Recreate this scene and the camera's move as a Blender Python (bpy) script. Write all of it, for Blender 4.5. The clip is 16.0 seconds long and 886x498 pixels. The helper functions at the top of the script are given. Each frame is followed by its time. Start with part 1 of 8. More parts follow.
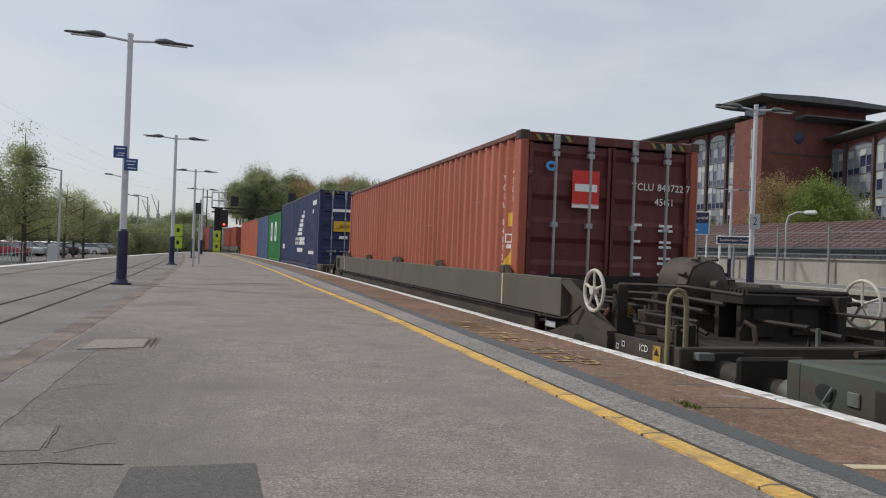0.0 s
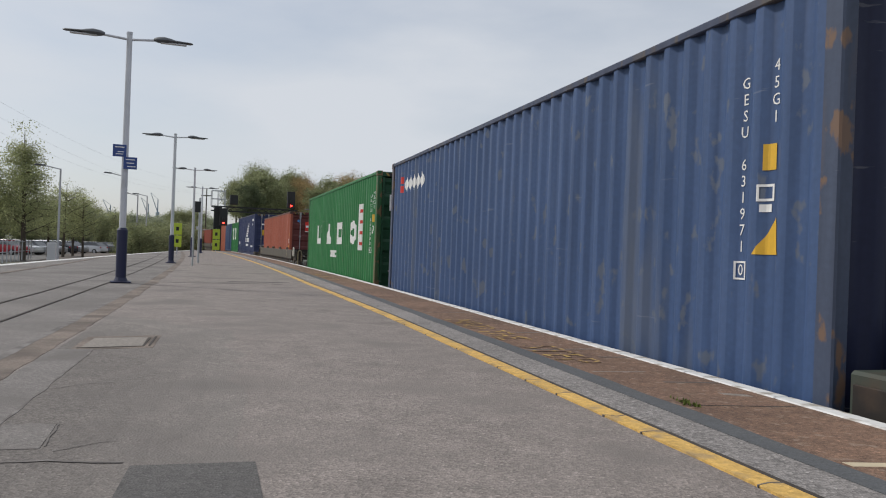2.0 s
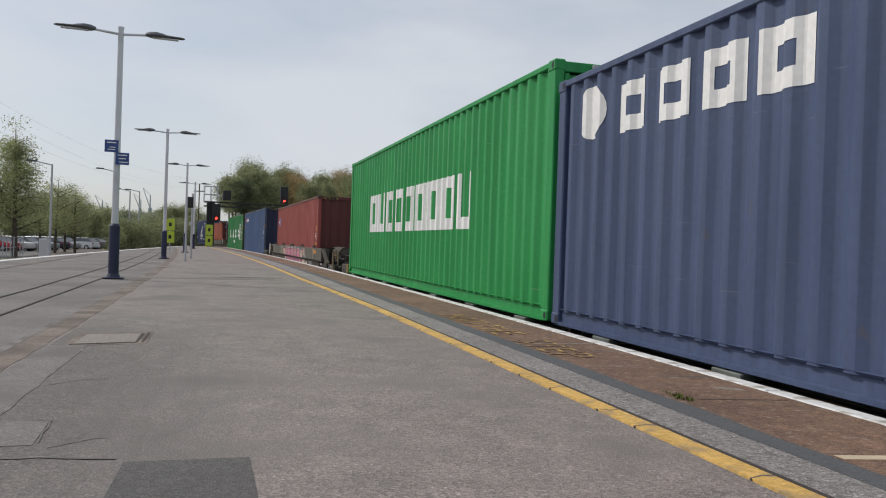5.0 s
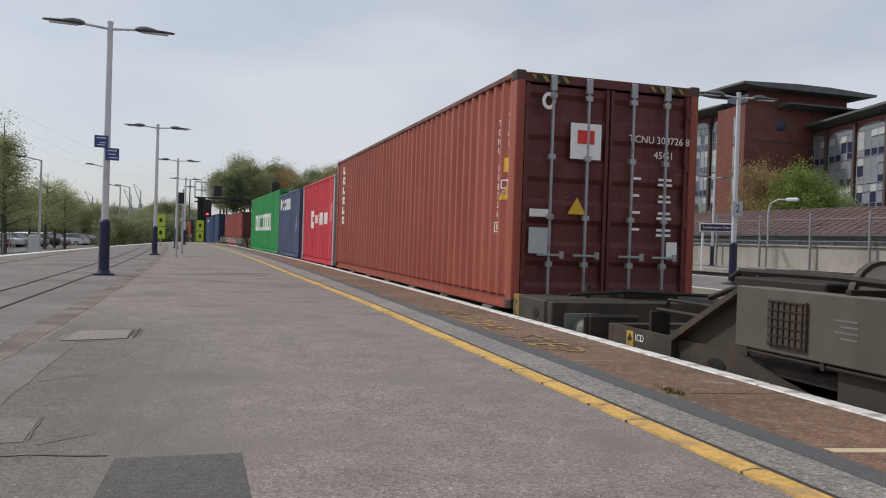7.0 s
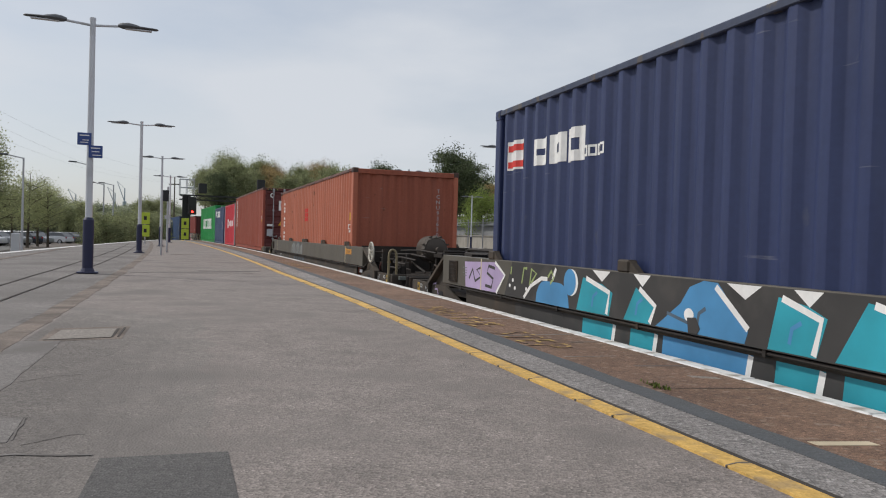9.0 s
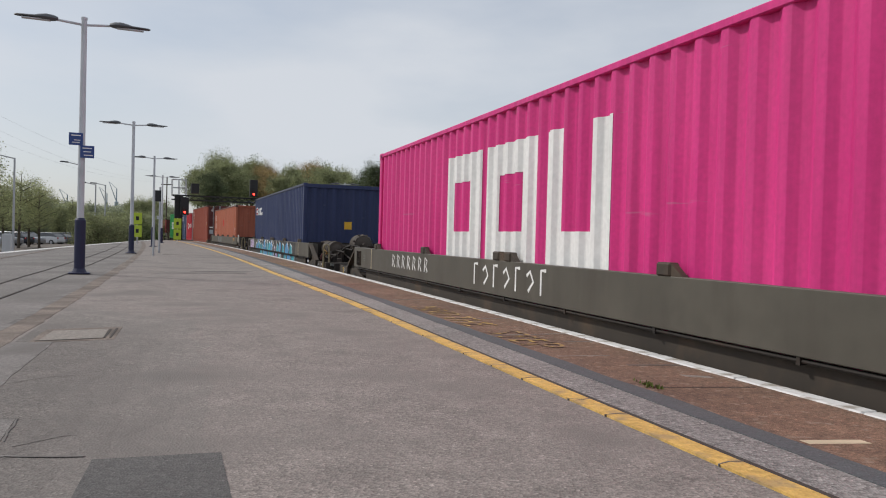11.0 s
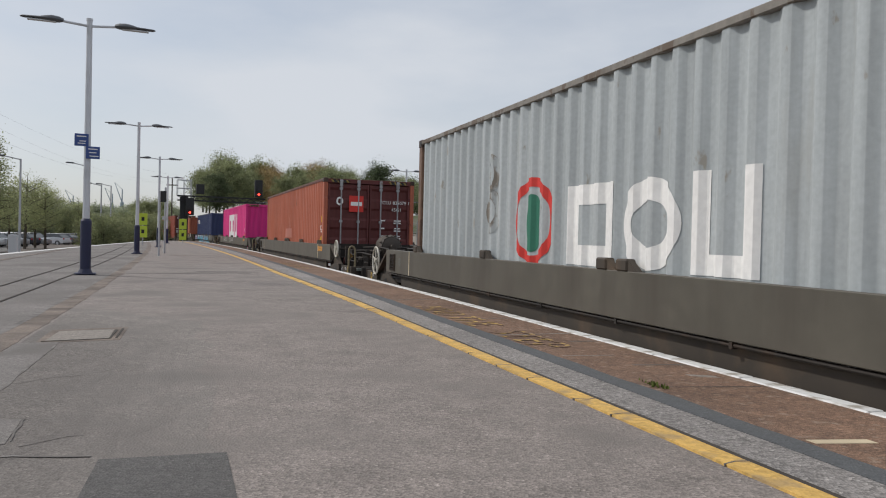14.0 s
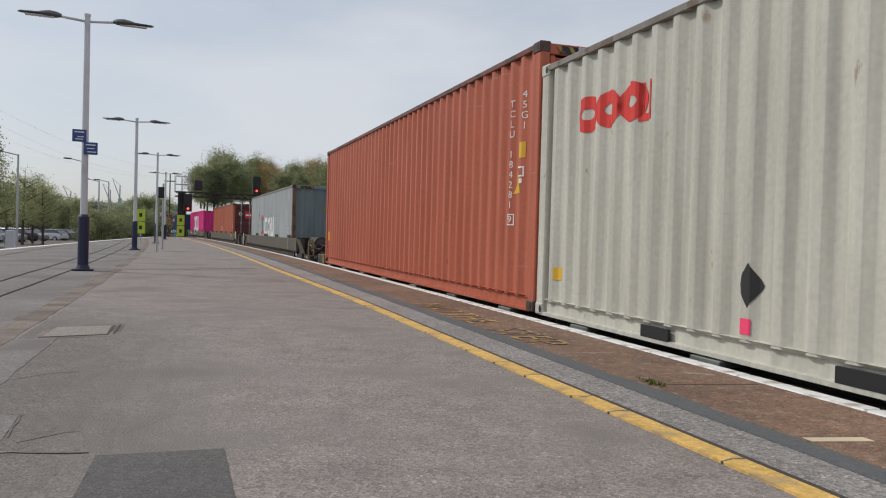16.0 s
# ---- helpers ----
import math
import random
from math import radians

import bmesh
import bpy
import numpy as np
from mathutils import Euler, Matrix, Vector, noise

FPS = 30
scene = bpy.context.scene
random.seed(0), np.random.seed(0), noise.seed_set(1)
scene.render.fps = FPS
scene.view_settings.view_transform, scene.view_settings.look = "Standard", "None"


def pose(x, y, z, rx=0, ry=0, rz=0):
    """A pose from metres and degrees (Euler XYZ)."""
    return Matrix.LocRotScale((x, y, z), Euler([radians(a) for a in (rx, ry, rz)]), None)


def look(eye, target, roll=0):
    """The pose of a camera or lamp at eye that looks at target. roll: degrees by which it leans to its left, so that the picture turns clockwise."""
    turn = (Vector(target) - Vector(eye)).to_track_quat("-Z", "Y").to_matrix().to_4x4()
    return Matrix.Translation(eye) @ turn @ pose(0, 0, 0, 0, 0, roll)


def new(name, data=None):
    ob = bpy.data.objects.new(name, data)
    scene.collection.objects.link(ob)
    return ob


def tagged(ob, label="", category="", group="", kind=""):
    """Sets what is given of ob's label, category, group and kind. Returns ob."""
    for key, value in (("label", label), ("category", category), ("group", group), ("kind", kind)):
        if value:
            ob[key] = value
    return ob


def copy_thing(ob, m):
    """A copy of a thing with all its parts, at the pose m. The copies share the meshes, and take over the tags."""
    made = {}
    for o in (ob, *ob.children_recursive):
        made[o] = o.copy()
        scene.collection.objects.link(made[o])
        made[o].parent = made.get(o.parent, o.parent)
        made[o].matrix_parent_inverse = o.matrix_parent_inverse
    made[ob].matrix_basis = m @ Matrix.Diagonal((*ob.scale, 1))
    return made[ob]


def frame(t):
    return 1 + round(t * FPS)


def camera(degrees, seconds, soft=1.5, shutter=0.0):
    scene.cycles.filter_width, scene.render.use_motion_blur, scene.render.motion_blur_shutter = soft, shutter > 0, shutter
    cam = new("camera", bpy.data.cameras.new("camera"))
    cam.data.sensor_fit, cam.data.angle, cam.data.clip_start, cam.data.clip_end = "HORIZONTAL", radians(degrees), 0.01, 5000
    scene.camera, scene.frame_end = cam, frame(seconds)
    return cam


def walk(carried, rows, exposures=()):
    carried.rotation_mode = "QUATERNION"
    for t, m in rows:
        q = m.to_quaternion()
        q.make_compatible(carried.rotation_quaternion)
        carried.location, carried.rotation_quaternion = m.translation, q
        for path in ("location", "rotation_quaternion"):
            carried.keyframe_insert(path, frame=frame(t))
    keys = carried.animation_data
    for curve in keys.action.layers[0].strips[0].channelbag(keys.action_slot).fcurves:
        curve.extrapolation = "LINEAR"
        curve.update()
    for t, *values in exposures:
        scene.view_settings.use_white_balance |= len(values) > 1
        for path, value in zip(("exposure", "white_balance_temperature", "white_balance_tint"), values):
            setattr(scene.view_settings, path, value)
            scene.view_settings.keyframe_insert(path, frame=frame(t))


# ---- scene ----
# ---- camera ----
EYE = (0.0, 0.0, 0.782)
cam = camera(59.27, 16.0, soft=1.1, shutter=0.0)


def view(yaw, pitch, roll):
    return pose(*EYE, 90 + pitch, 0, yaw) @ pose(0, 0, 0, 0, 0, roll)


VIEWS = (
    (0.0, 7.932, 0.206, 2.144), (0.5, 7.825, 0.136, 2.140), (1.0, 7.790, 0.120, 2.150), (1.5, 7.854, 0.089, 2.146),
    (2.0, 7.893, 0.091, 2.110), (2.5, 8.084, 0.080, 2.050), (3.0, 8.260, -0.040, 2.040), (3.5, 8.245, -0.080, 2.070),
    (4.0, 7.982, -0.118, 2.040), (6.5, 6.896, -0.510, 1.900), (7.0, 6.793, -0.584, 1.840), (7.5, 6.657, -0.660, 1.760),
    (8.0, 6.341, -0.750, 1.740), (8.5, 6.060, -0.780, 1.690), (9.0, 5.792, -0.785, 1.610), (11.5, 5.242, -0.775, 1.490),
    (12.0, 5.247, -0.764, 1.412), (12.5, 5.328, -0.731, 1.353), (13.0, 5.471, -0.693, 1.320), (13.5, 5.550, -0.700, 1.320),
    (14.0, 5.646, -0.796, 1.400), (14.5, 5.607, -0.898, 1.550), (15.0, 5.542, -0.969, 1.620), (15.5, 5.495, -1.005, 1.590),
    (16.0, 5.495, -1.011, 1.584))
walk(cam, [(t, view(*v)) for t, *v in VIEWS])

# ---- daylight: thin bright cloud with a weak high sun from the car park side ----
SUN_AZ, SUN_EL = -79.0, 45.0
scene.view_settings.exposure = 0.0
world = bpy.data.worlds.new("sky")
scene.world = world
world.use_nodes = True
wn, wl = world.node_tree.nodes, world.node_tree.links
wn.clear()
w_sky = wn.new("ShaderNodeTexSky")
w_sky.sky_type, w_sky.sun_disc = "NISHITA", False
w_sky.sun_elevation, w_sky.sun_rotation = radians(SUN_EL), radians(SUN_AZ)
w_sky.air_density, w_sky.dust_density, w_sky.ozone_density = 1.0, 1.6, 1.2
w_pos = wn.new("ShaderNodeTexCoord")
w_map = wn.new("ShaderNodeMapping")
w_map.inputs["Scale"].default_value = (1.0, 1.0, 3.2)
w_noise = wn.new("ShaderNodeTexNoise")
w_noise.inputs["Scale"].default_value, w_noise.inputs["Detail"].default_value = 1.9, 7.0
w_noise.inputs["Roughness"].default_value = 0.52
w_ramp = wn.new("ShaderNodeValToRGB")
w_ramp.color_ramp.elements[0].position, w_ramp.color_ramp.elements[0].color = 0.36, (0.50, 0.50, 0.50, 1)
w_ramp.color_ramp.elements[1].position, w_ramp.color_ramp.elements[1].color = 0.64, (0.92, 0.92, 0.92, 1)
w_mix = wn.new("ShaderNodeMixRGB")
w_mix.inputs["Color2"].default_value = (6.75, 7.05, 7.55, 1)
w_bg = wn.new("ShaderNodeBackground")
w_bg.inputs["Strength"].default_value = 0.1
w_out = wn.new("ShaderNodeOutputWorld")
wl.new(w_pos.outputs["Generated"], w_map.inputs["Vector"])
wl.new(w_map.outputs["Vector"], w_noise.inputs["Vector"])
wl.new(w_noise.outputs["Fac"], w_ramp.inputs["Fac"])
wl.new(w_ramp.outputs["Color"], w_mix.inputs["Fac"])
wl.new(w_sky.outputs["Color"], w_mix.inputs["Color1"])
wl.new(w_mix.outputs["Color"], w_bg.inputs["Color"])
wl.new(w_bg.outputs["Background"], w_out.inputs["Surface"])

sun = new("sun", bpy.data.lights.new("sun", "SUN"))
sun.data.energy, sun.data.angle, sun.data.color = 2.3, radians(3.0), (1.0, 0.96, 0.90)
az, el = radians(SUN_AZ), radians(SUN_EL)
sun.matrix_world = look((40 * math.sin(az) * math.cos(el), 40 * math.cos(az) * math.cos(el), 40 * math.sin(el)), (0, 0, 0))


# ---- materials ----
def material(name, base, rough=0.6, metal=0.0, vary=0.12, grain=30.0, stain=None, stain_scale=1.2, stain_at=(0.55, 0.75),
             bump=0.15, streak=False, each=0.0, fine=0.0, fine_scale=300.0):
    """Base colour with broad and fine variation, optional stains (rust, dirt) and a fine relief."""
    m = bpy.data.materials.new(name)
    m.use_nodes = True
    n, l = m.node_tree.nodes, m.node_tree.links
    b = n["Principled BSDF"]
    b.inputs["Roughness"].default_value, b.inputs["Metallic"].default_value = rough, metal
    tc = n.new("ShaderNodeTexCoord")
    vec = tc.outputs["Object"]

    def tex(scale, detail=5.0, stretch=None):
        v = vec
        if stretch:
            mp = n.new("ShaderNodeMapping")
            mp.inputs["Scale"].default_value = stretch
            l.new(vec, mp.inputs["Vector"])
            v = mp.outputs["Vector"]
        t = n.new("ShaderNodeTexNoise")
        t.inputs["Scale"].default_value, t.inputs["Detail"].default_value = scale, detail
        l.new(v, t.inputs["Vector"])
        return t.outputs["Fac"]

    def ramp(fac, p0, p1, c0, c1):
        r = n.new("ShaderNodeValToRGB")
        e = r.color_ramp.elements
        e[0].position, e[0].color, e[1].position, e[1].color = p0, (*c0, 1), p1, (*c1, 1)
        l.new(fac, r.inputs["Fac"])
        return r.outputs["Color"]

    def mix(fac, a, c, mode="MIX"):
        x = n.new("ShaderNodeMixRGB")
        x.blend_type = mode
        for s, val in (("Fac", fac), ("Color1", a), ("Color2", c)):
            if isinstance(val, (int, float)):
                x.inputs[s].default_value = val
            elif isinstance(val, tuple):
                x.inputs[s].default_value = (*val, 1)
            else:
                l.new(val, x.inputs[s])
        return x.outputs["Color"]

    lo = tuple(c * (1 - vary) for c in base)
    hi = tuple(min(1, c * (1 + vary)) for c in base)
    col = ramp(tex(0.9), 0.3, 0.7, lo, hi)
    g = tex(grain)
    col = mix(1.0, col, ramp(g, 0.25, 0.75, (1 - vary,) * 3, (1 + vary,) * 3), "MULTIPLY")
    if fine:
        vo = n.new("ShaderNodeTexVoronoi")
        vo.inputs["Scale"].default_value = fine_scale
        l.new(vec, vo.inputs["Vector"])
        sep = n.new("ShaderNodeSeparateColor")
        l.new(vo.outputs["Color"], sep.inputs["Color"])
        speck = vo.outputs["Distance"]
        col = mix(1.0, col, ramp(sep.outputs["Red"], 0.05, 0.95, (1 - fine,) * 3, (1 + fine,) * 3), "MULTIPLY")
        chips = ramp(sep.outputs["Green"], 0.93, 0.97, (1.0, 1.0, 1.0), (1.0 + 1.3 * fine,) * 3)
        col = mix(1.0, col, chips, "MULTIPLY")
    if stain:
        s = tex(stain_scale, 7.0, (1.0, 1.0, 0.16) if streak else None)
        col = mix(ramp(s, *stain_at, (0, 0, 0), (1, 1, 1)), col, stain)
    if each:
        oi = n.new("ShaderNodeObjectInfo")
        col = mix(1.0, col, ramp(oi.outputs["Random"], 0.0, 1.0, (1 - each,) * 3, (1 + each,) * 3), "MULTIPLY")
    l.new(col, b.inputs["Base Color"])
    if bump:
        bp = n.new("ShaderNodeBump")
        bp.inputs["Strength"].default_value, bp.inputs["Distance"].default_value = bump, 0.01
        l.new(speck if fine else g, bp.inputs["Height"])
        l.new(bp.outputs["Normal"], b.inputs["Normal"])
    rr = ramp(g, 0.2, 0.8, (max(0, rough - 0.08),) * 3, (min(1, rough + 0.08),) * 3)
    l.new(rr, b.inputs["Roughness"])
    return m


def plain(name, base, rough=0.5, metal=0.0, emit=0.0):
    m = bpy.data.materials.new(name)
    m.use_nodes = True
    b = m.node_tree.nodes["Principled BSDF"]
    b.inputs["Base Color"].default_value, b.inputs["Roughness"].default_value = (*base, 1), rough
    b.inputs["Metallic"].default_value = metal
    if emit:
        b.inputs["Emission Color"].default_value, b.inputs["Emission Strength"].default_value = (*base, 1), emit
    return m


def glass_dark(name, base, rough=0.05):
    m = plain(name, base, rough)
    m.node_tree.nodes["Principled BSDF"].inputs["Specular IOR Level"].default_value = 1.0
    return m


RUST = (0.13, 0.045, 0.02)
M = {}
M["asphalt"] = material("platform_asphalt", (0.225, 0.195, 0.178), 0.95, vary=0.18, grain=5, stain=(0.165, 0.145, 0.133), stain_scale=0.9, stain_at=(0.46, 0.66), bump=0.38, fine=0.30, fine_scale=100)
M["asphalt_patch"] = material("asphalt_patch", (0.092, 0.087, 0.084), 0.95, vary=0.12, grain=9, bump=0.4, fine=0.24, fine_scale=115)
M["asphalt_worn"] = material("asphalt_dirty_band", (0.180, 0.166, 0.156), 0.95, vary=0.12, grain=12, stain=(0.13, 0.12, 0.112), stain_scale=1.1, stain_at=(0.42, 0.62), bump=0.35, fine=0.30, fine_scale=115)
M["asphalt_seam"] = material("asphalt_seam", (0.135, 0.122, 0.113), 0.95, vary=0.25, grain=9, stain=(0.20, 0.185, 0.175), stain_scale=6, stain_at=(0.45, 0.6))
M["asphalt_left"] = material("asphalt_old", (0.180, 0.164, 0.154), 0.95, vary=0.14, grain=5, stain=(0.135, 0.122, 0.113), stain_scale=0.6, stain_at=(0.44, 0.62), bump=0.4, fine=0.26, fine_scale=115)
M["asphalt_grey"] = material("asphalt_strip_grey", (0.225, 0.208, 0.198), 0.95, vary=0.16, grain=16, bump=0.5, fine=0.38, fine_scale=85)
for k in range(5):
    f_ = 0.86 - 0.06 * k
    M["asphalt_dirty_%d" % k] = material("asphalt_darker", (0.240 * f_, 0.214 * f_, 0.195 * f_), 0.95, vary=0.16, grain=5, stain=(0.185 * f_, 0.165 * f_, 0.152 * f_), stain_scale=0.9, stain_at=(0.46, 0.66), bump=0.38, fine=0.30, fine_scale=100)
M["asphalt_dark"] = material("asphalt_strip_dark", (0.088, 0.092, 0.097), 0.9, vary=0.08, grain=14, bump=0.3, fine=0.15, fine_scale=90)
M["brown_strip"] = material("edge_paving_brown", (0.168, 0.101, 0.068), 0.95, vary=0.26, grain=9, stain=(0.27, 0.195, 0.145), stain_scale=14, stain_at=(0.58, 0.68), bump=0.5, fine=0.34, fine_scale=100)
M["white_line"] = material("worn_white_paint", (0.66, 0.655, 0.64), 0.85, vary=0.08, grain=18, stain=(0.34, 0.31, 0.27), stain_scale=7, stain_at=(0.52, 0.64), bump=0.3)
M["yellow_line"] = material("worn_yellow_paint", (0.60, 0.375, 0.105), 0.85, vary=0.12, grain=14, stain=(0.36, 0.25, 0.12), stain_scale=7, stain_at=(0.52, 0.66), bump=0.3, fine=0.15, fine_scale=55)
M["joint"] = material("dark_joint", (0.05, 0.042, 0.036), 0.95, vary=0.2, grain=20)
M["kerb_brown"] = material("drain_strip_stone", (0.185, 0.150, 0.125), 0.95, vary=0.22, grain=6, stain=(0.115, 0.092, 0.078), stain_scale=2.2, stain_at=(0.45, 0.6), bump=0.4, fine=0.25, fine_scale=115)
M["manhole"] = material("manhole_stone", (0.235, 0.21, 0.185), 0.95, vary=0.12, grain=12, bump=0.4, fine=0.2, fine_scale=80)
M["concrete"] = material("weathered_concrete", (0.33, 0.305, 0.265), 0.9, vary=0.10, grain=4, stain=(0.19, 0.17, 0.145), stain_scale=1.0, stain_at=(0.5, 0.75), bump=0.3, streak=True)
M["ballast"] = material("ballast", (0.12, 0.10, 0.085), 0.95, vary=0.3, grain=14, stain=(0.06, 0.048, 0.04), stain_scale=2, bump=0.9)
M["ground"] = material("rough_ground", (0.13, 0.125, 0.09), 0.95, vary=0.25, grain=1.5, stain=(0.07, 0.09, 0.035), stain_scale=0.08, stain_at=(0.45, 0.6), bump=0.5)
M["carpark"] = material("carpark_tarmac", (0.14, 0.135, 0.13), 0.95, vary=0.12, grain=5)
M["rail"] = material("rail_steel", (0.17, 0.10, 0.07), 0.6, 0.6, vary=0.2)
M["galv"] = material("grey_painted_steel", (0.42, 0.43, 0.45), 0.5, 0.1, vary=0.06, grain=10, bump=0.05)
M["fence_grey"] = material("weathered_fence_steel", (0.23, 0.235, 0.245), 0.6, 0.2, vary=0.08, grain=8, bump=0.05)
M["lamp_white"] = material("pale_lamp_paint", (0.56, 0.57, 0.60), 0.45, 0.0, vary=0.05, grain=6, stain=(0.40, 0.40, 0.41), stain_scale=2, bump=0.05)
M["navy_paint"] = material("navy_paint", (0.014, 0.017, 0.055), 0.5, vary=0.1, grain=10)
M["lamp_head"] = material("lamp_head_grey", (0.10, 0.105, 0.115), 0.5, 0.2, vary=0.08)
M["lamp_lens"] = plain("lamp_lens", (0.55, 0.56, 0.58), 0.25)
M["sign_blue"] = material("sign_blue", (0.025, 0.06, 0.22), 0.4, vary=0.05, bump=0)
M["sign_navy"] = material("sign_navy", (0.012, 0.014, 0.05), 0.4, vary=0.05, bump=0)
M["sign_cyan"] = material("sign_mid_blue", (0.035, 0.18, 0.40), 0.4, vary=0.05, bump=0)
M["white"] = material("white_sheet", (0.78, 0.78, 0.77), 0.5, vary=0.04, bump=0)
M["grey_board"] = material("grey_board", (0.45, 0.46, 0.48), 0.5, vary=0.05, bump=0)
M["black"] = material("black_paint", (0.012, 0.012, 0.013), 0.55, vary=0.2)
M["lime"] = material("lime_board", (0.44, 0.56, 0.04), 0.5, vary=0.06, bump=0)
M["red_lamp"] = plain("red_signal_lamp", (1.0, 0.03, 0.02), 0.4, emit=9.0)
M["wagon"] = material("wagon_olive_grey", (0.088, 0.079, 0.062), 0.6, vary=0.13, grain=7, stain=(0.055, 0.045, 0.035), stain_scale=2.2, stain_at=(0.5, 0.75), bump=0.12, streak=True)
M["wagon_low"] = material("wagon_frame_grime", (0.046, 0.036, 0.027), 0.8, vary=0.2, grain=7, stain=(0.095, 0.064, 0.04), stain_scale=2.5, stain_at=(0.52, 0.75), bump=0.2)
M["grime"] = material("oily_grime", (0.018, 0.013, 0.010), 0.75, vary=0.3, grain=9, stain=(0.062, 0.036, 0.021), stain_scale=3, stain_at=(0.55, 0.75), bump=0.25)
M["tank_brown"] = material("tank_brown_grime", (0.055, 0.042, 0.032), 0.65, vary=0.15, grain=6, stain=(0.03, 0.024, 0.02), stain_scale=3, bump=0.12)
M["tank_grey"] = material("tank_grey_green", (0.15, 0.165, 0.15), 0.6, vary=0.15, grain=6, stain=(0.05, 0.045, 0.035), stain_scale=3, stain_at=(0.45, 0.7), bump=0.12)
M["green_box"] = material("faded_green_steel", (0.046, 0.060, 0.045), 0.7, vary=0.2, grain=6, stain=(0.060, 0.042, 0.028), stain_scale=3, stain_at=(0.52, 0.68), bump=0.2)
M["cream_metal"] = material("cream_handwheel_paint", (0.52, 0.49, 0.42), 0.55, vary=0.1, grain=15, stain=(0.20, 0.13, 0.08), stain_scale=7, stain_at=(0.6, 0.75))
M["tube_brown"] = material("dirty_handrail", (0.22, 0.18, 0.10), 0.6, vary=0.15, grain=10, stain=(0.10, 0.07, 0.04), stain_scale=5)
M["steel_bar"] = material("galvanised_bar", (0.34, 0.34, 0.35), 0.5, 0.5, vary=0.1, grain=12, stain=(0.16, 0.10, 0.07), stain_scale=4, stain_at=(0.58, 0.75))
M["yellow_tag"] = material("yellow_tag", (0.68, 0.40, 0.03), 0.6, vary=0.06, bump=0)
M["yellow_plate"] = material("worn_yellow_plate", (0.42, 0.26, 0.045), 0.65, vary=0.12, grain=25, stain=(0.14, 0.09, 0.035), stain_scale=14, stain_at=(0.55, 0.68), bump=0)
M["orange_mark"] = material("orange_lettering", (0.62, 0.27, 0.03), 0.6, vary=0.08, bump=0)
M["dark_patch"] = material("dark_scuffed_patch", (0.075, 0.08, 0.08), 0.7, vary=0.25, grain=5, stain=(0.15, 0.18, 0.19), stain_scale=4, stain_at=(0.55, 0.7), bump=0)
M["pale_patch"] = material("pale_repaint_patch", (0.50, 0.20, 0.15), 0.6, vary=0.12, grain=4, bump=0)
M["pink_tag"] = material("pink_tag", (0.85, 0.06, 0.16), 0.6, vary=0.05, bump=0)
M["pipe_rust"] = material("rusty_pipe", (0.075, 0.045, 0.028), 0.75, vary=0.3, grain=8, stain=(0.03, 0.022, 0.017), stain_scale=4, stain_at=(0.45, 0.65))
M["brass"] = material("dull_brass", (0.20, 0.12, 0.04), 0.45, 0.7, vary=0.2, grain=12, stain=(0.10, 0.06, 0.03), stain_scale=9)
M["hose_red"] = material("faded_red_hose", (0.13, 0.045, 0.04), 0.7, vary=0.2, grain=8)
M["white_mark"] = material("white_marking", (0.80, 0.79, 0.77), 0.7, vary=0.08, grain=18, bump=0)
M["red_mark"] = material("red_marking", (0.62, 0.035, 0.025), 0.6, vary=0.08, bump=0)
M["black_mark"] = material("black_marking", (0.02, 0.02, 0.02), 0.7, vary=0.1, bump=0)
M["blue_mark"] = material("blue_marking", (0.06, 0.33, 0.72), 0.5, vary=0.06, bump=0)
M["green_mark"] = material("green_marking", (0.02, 0.16, 0.10), 0.6, vary=0.1, bump=0)
M["cream_paint"] = material("spray_cream", (0.55, 0.46, 0.32), 0.7, vary=0.12, grain=5, bump=0)
M["teal_paint"] = material("spray_teal", (0.02, 0.30, 0.38), 0.6, vary=0.2, grain=3, bump=0)
M["azure_paint"] = material("spray_azure", (0.065, 0.25, 0.48), 0.6, vary=0.2, grain=3, bump=0)
M["lilac_paint"] = material("spray_lilac", (0.42, 0.33, 0.52), 0.7, vary=0.12, grain=5, bump=0)
M["pale_paint"] = material("spray_pale_blue", (0.185, 0.19, 0.18), 0.7, vary=0.25, grain=5, bump=0)

M["blue_worn"] = material("spray_worn_blue", (0.07, 0.105, 0.145), 0.7, vary=0.3, grain=5, bump=0)
M["yellow_worn"] = material("grimy_yellow", (0.30, 0.20, 0.05), 0.7, vary=0.2, grain=9, stain=(0.08, 0.06, 0.03), stain_scale=9, stain_at=(0.5, 0.62))


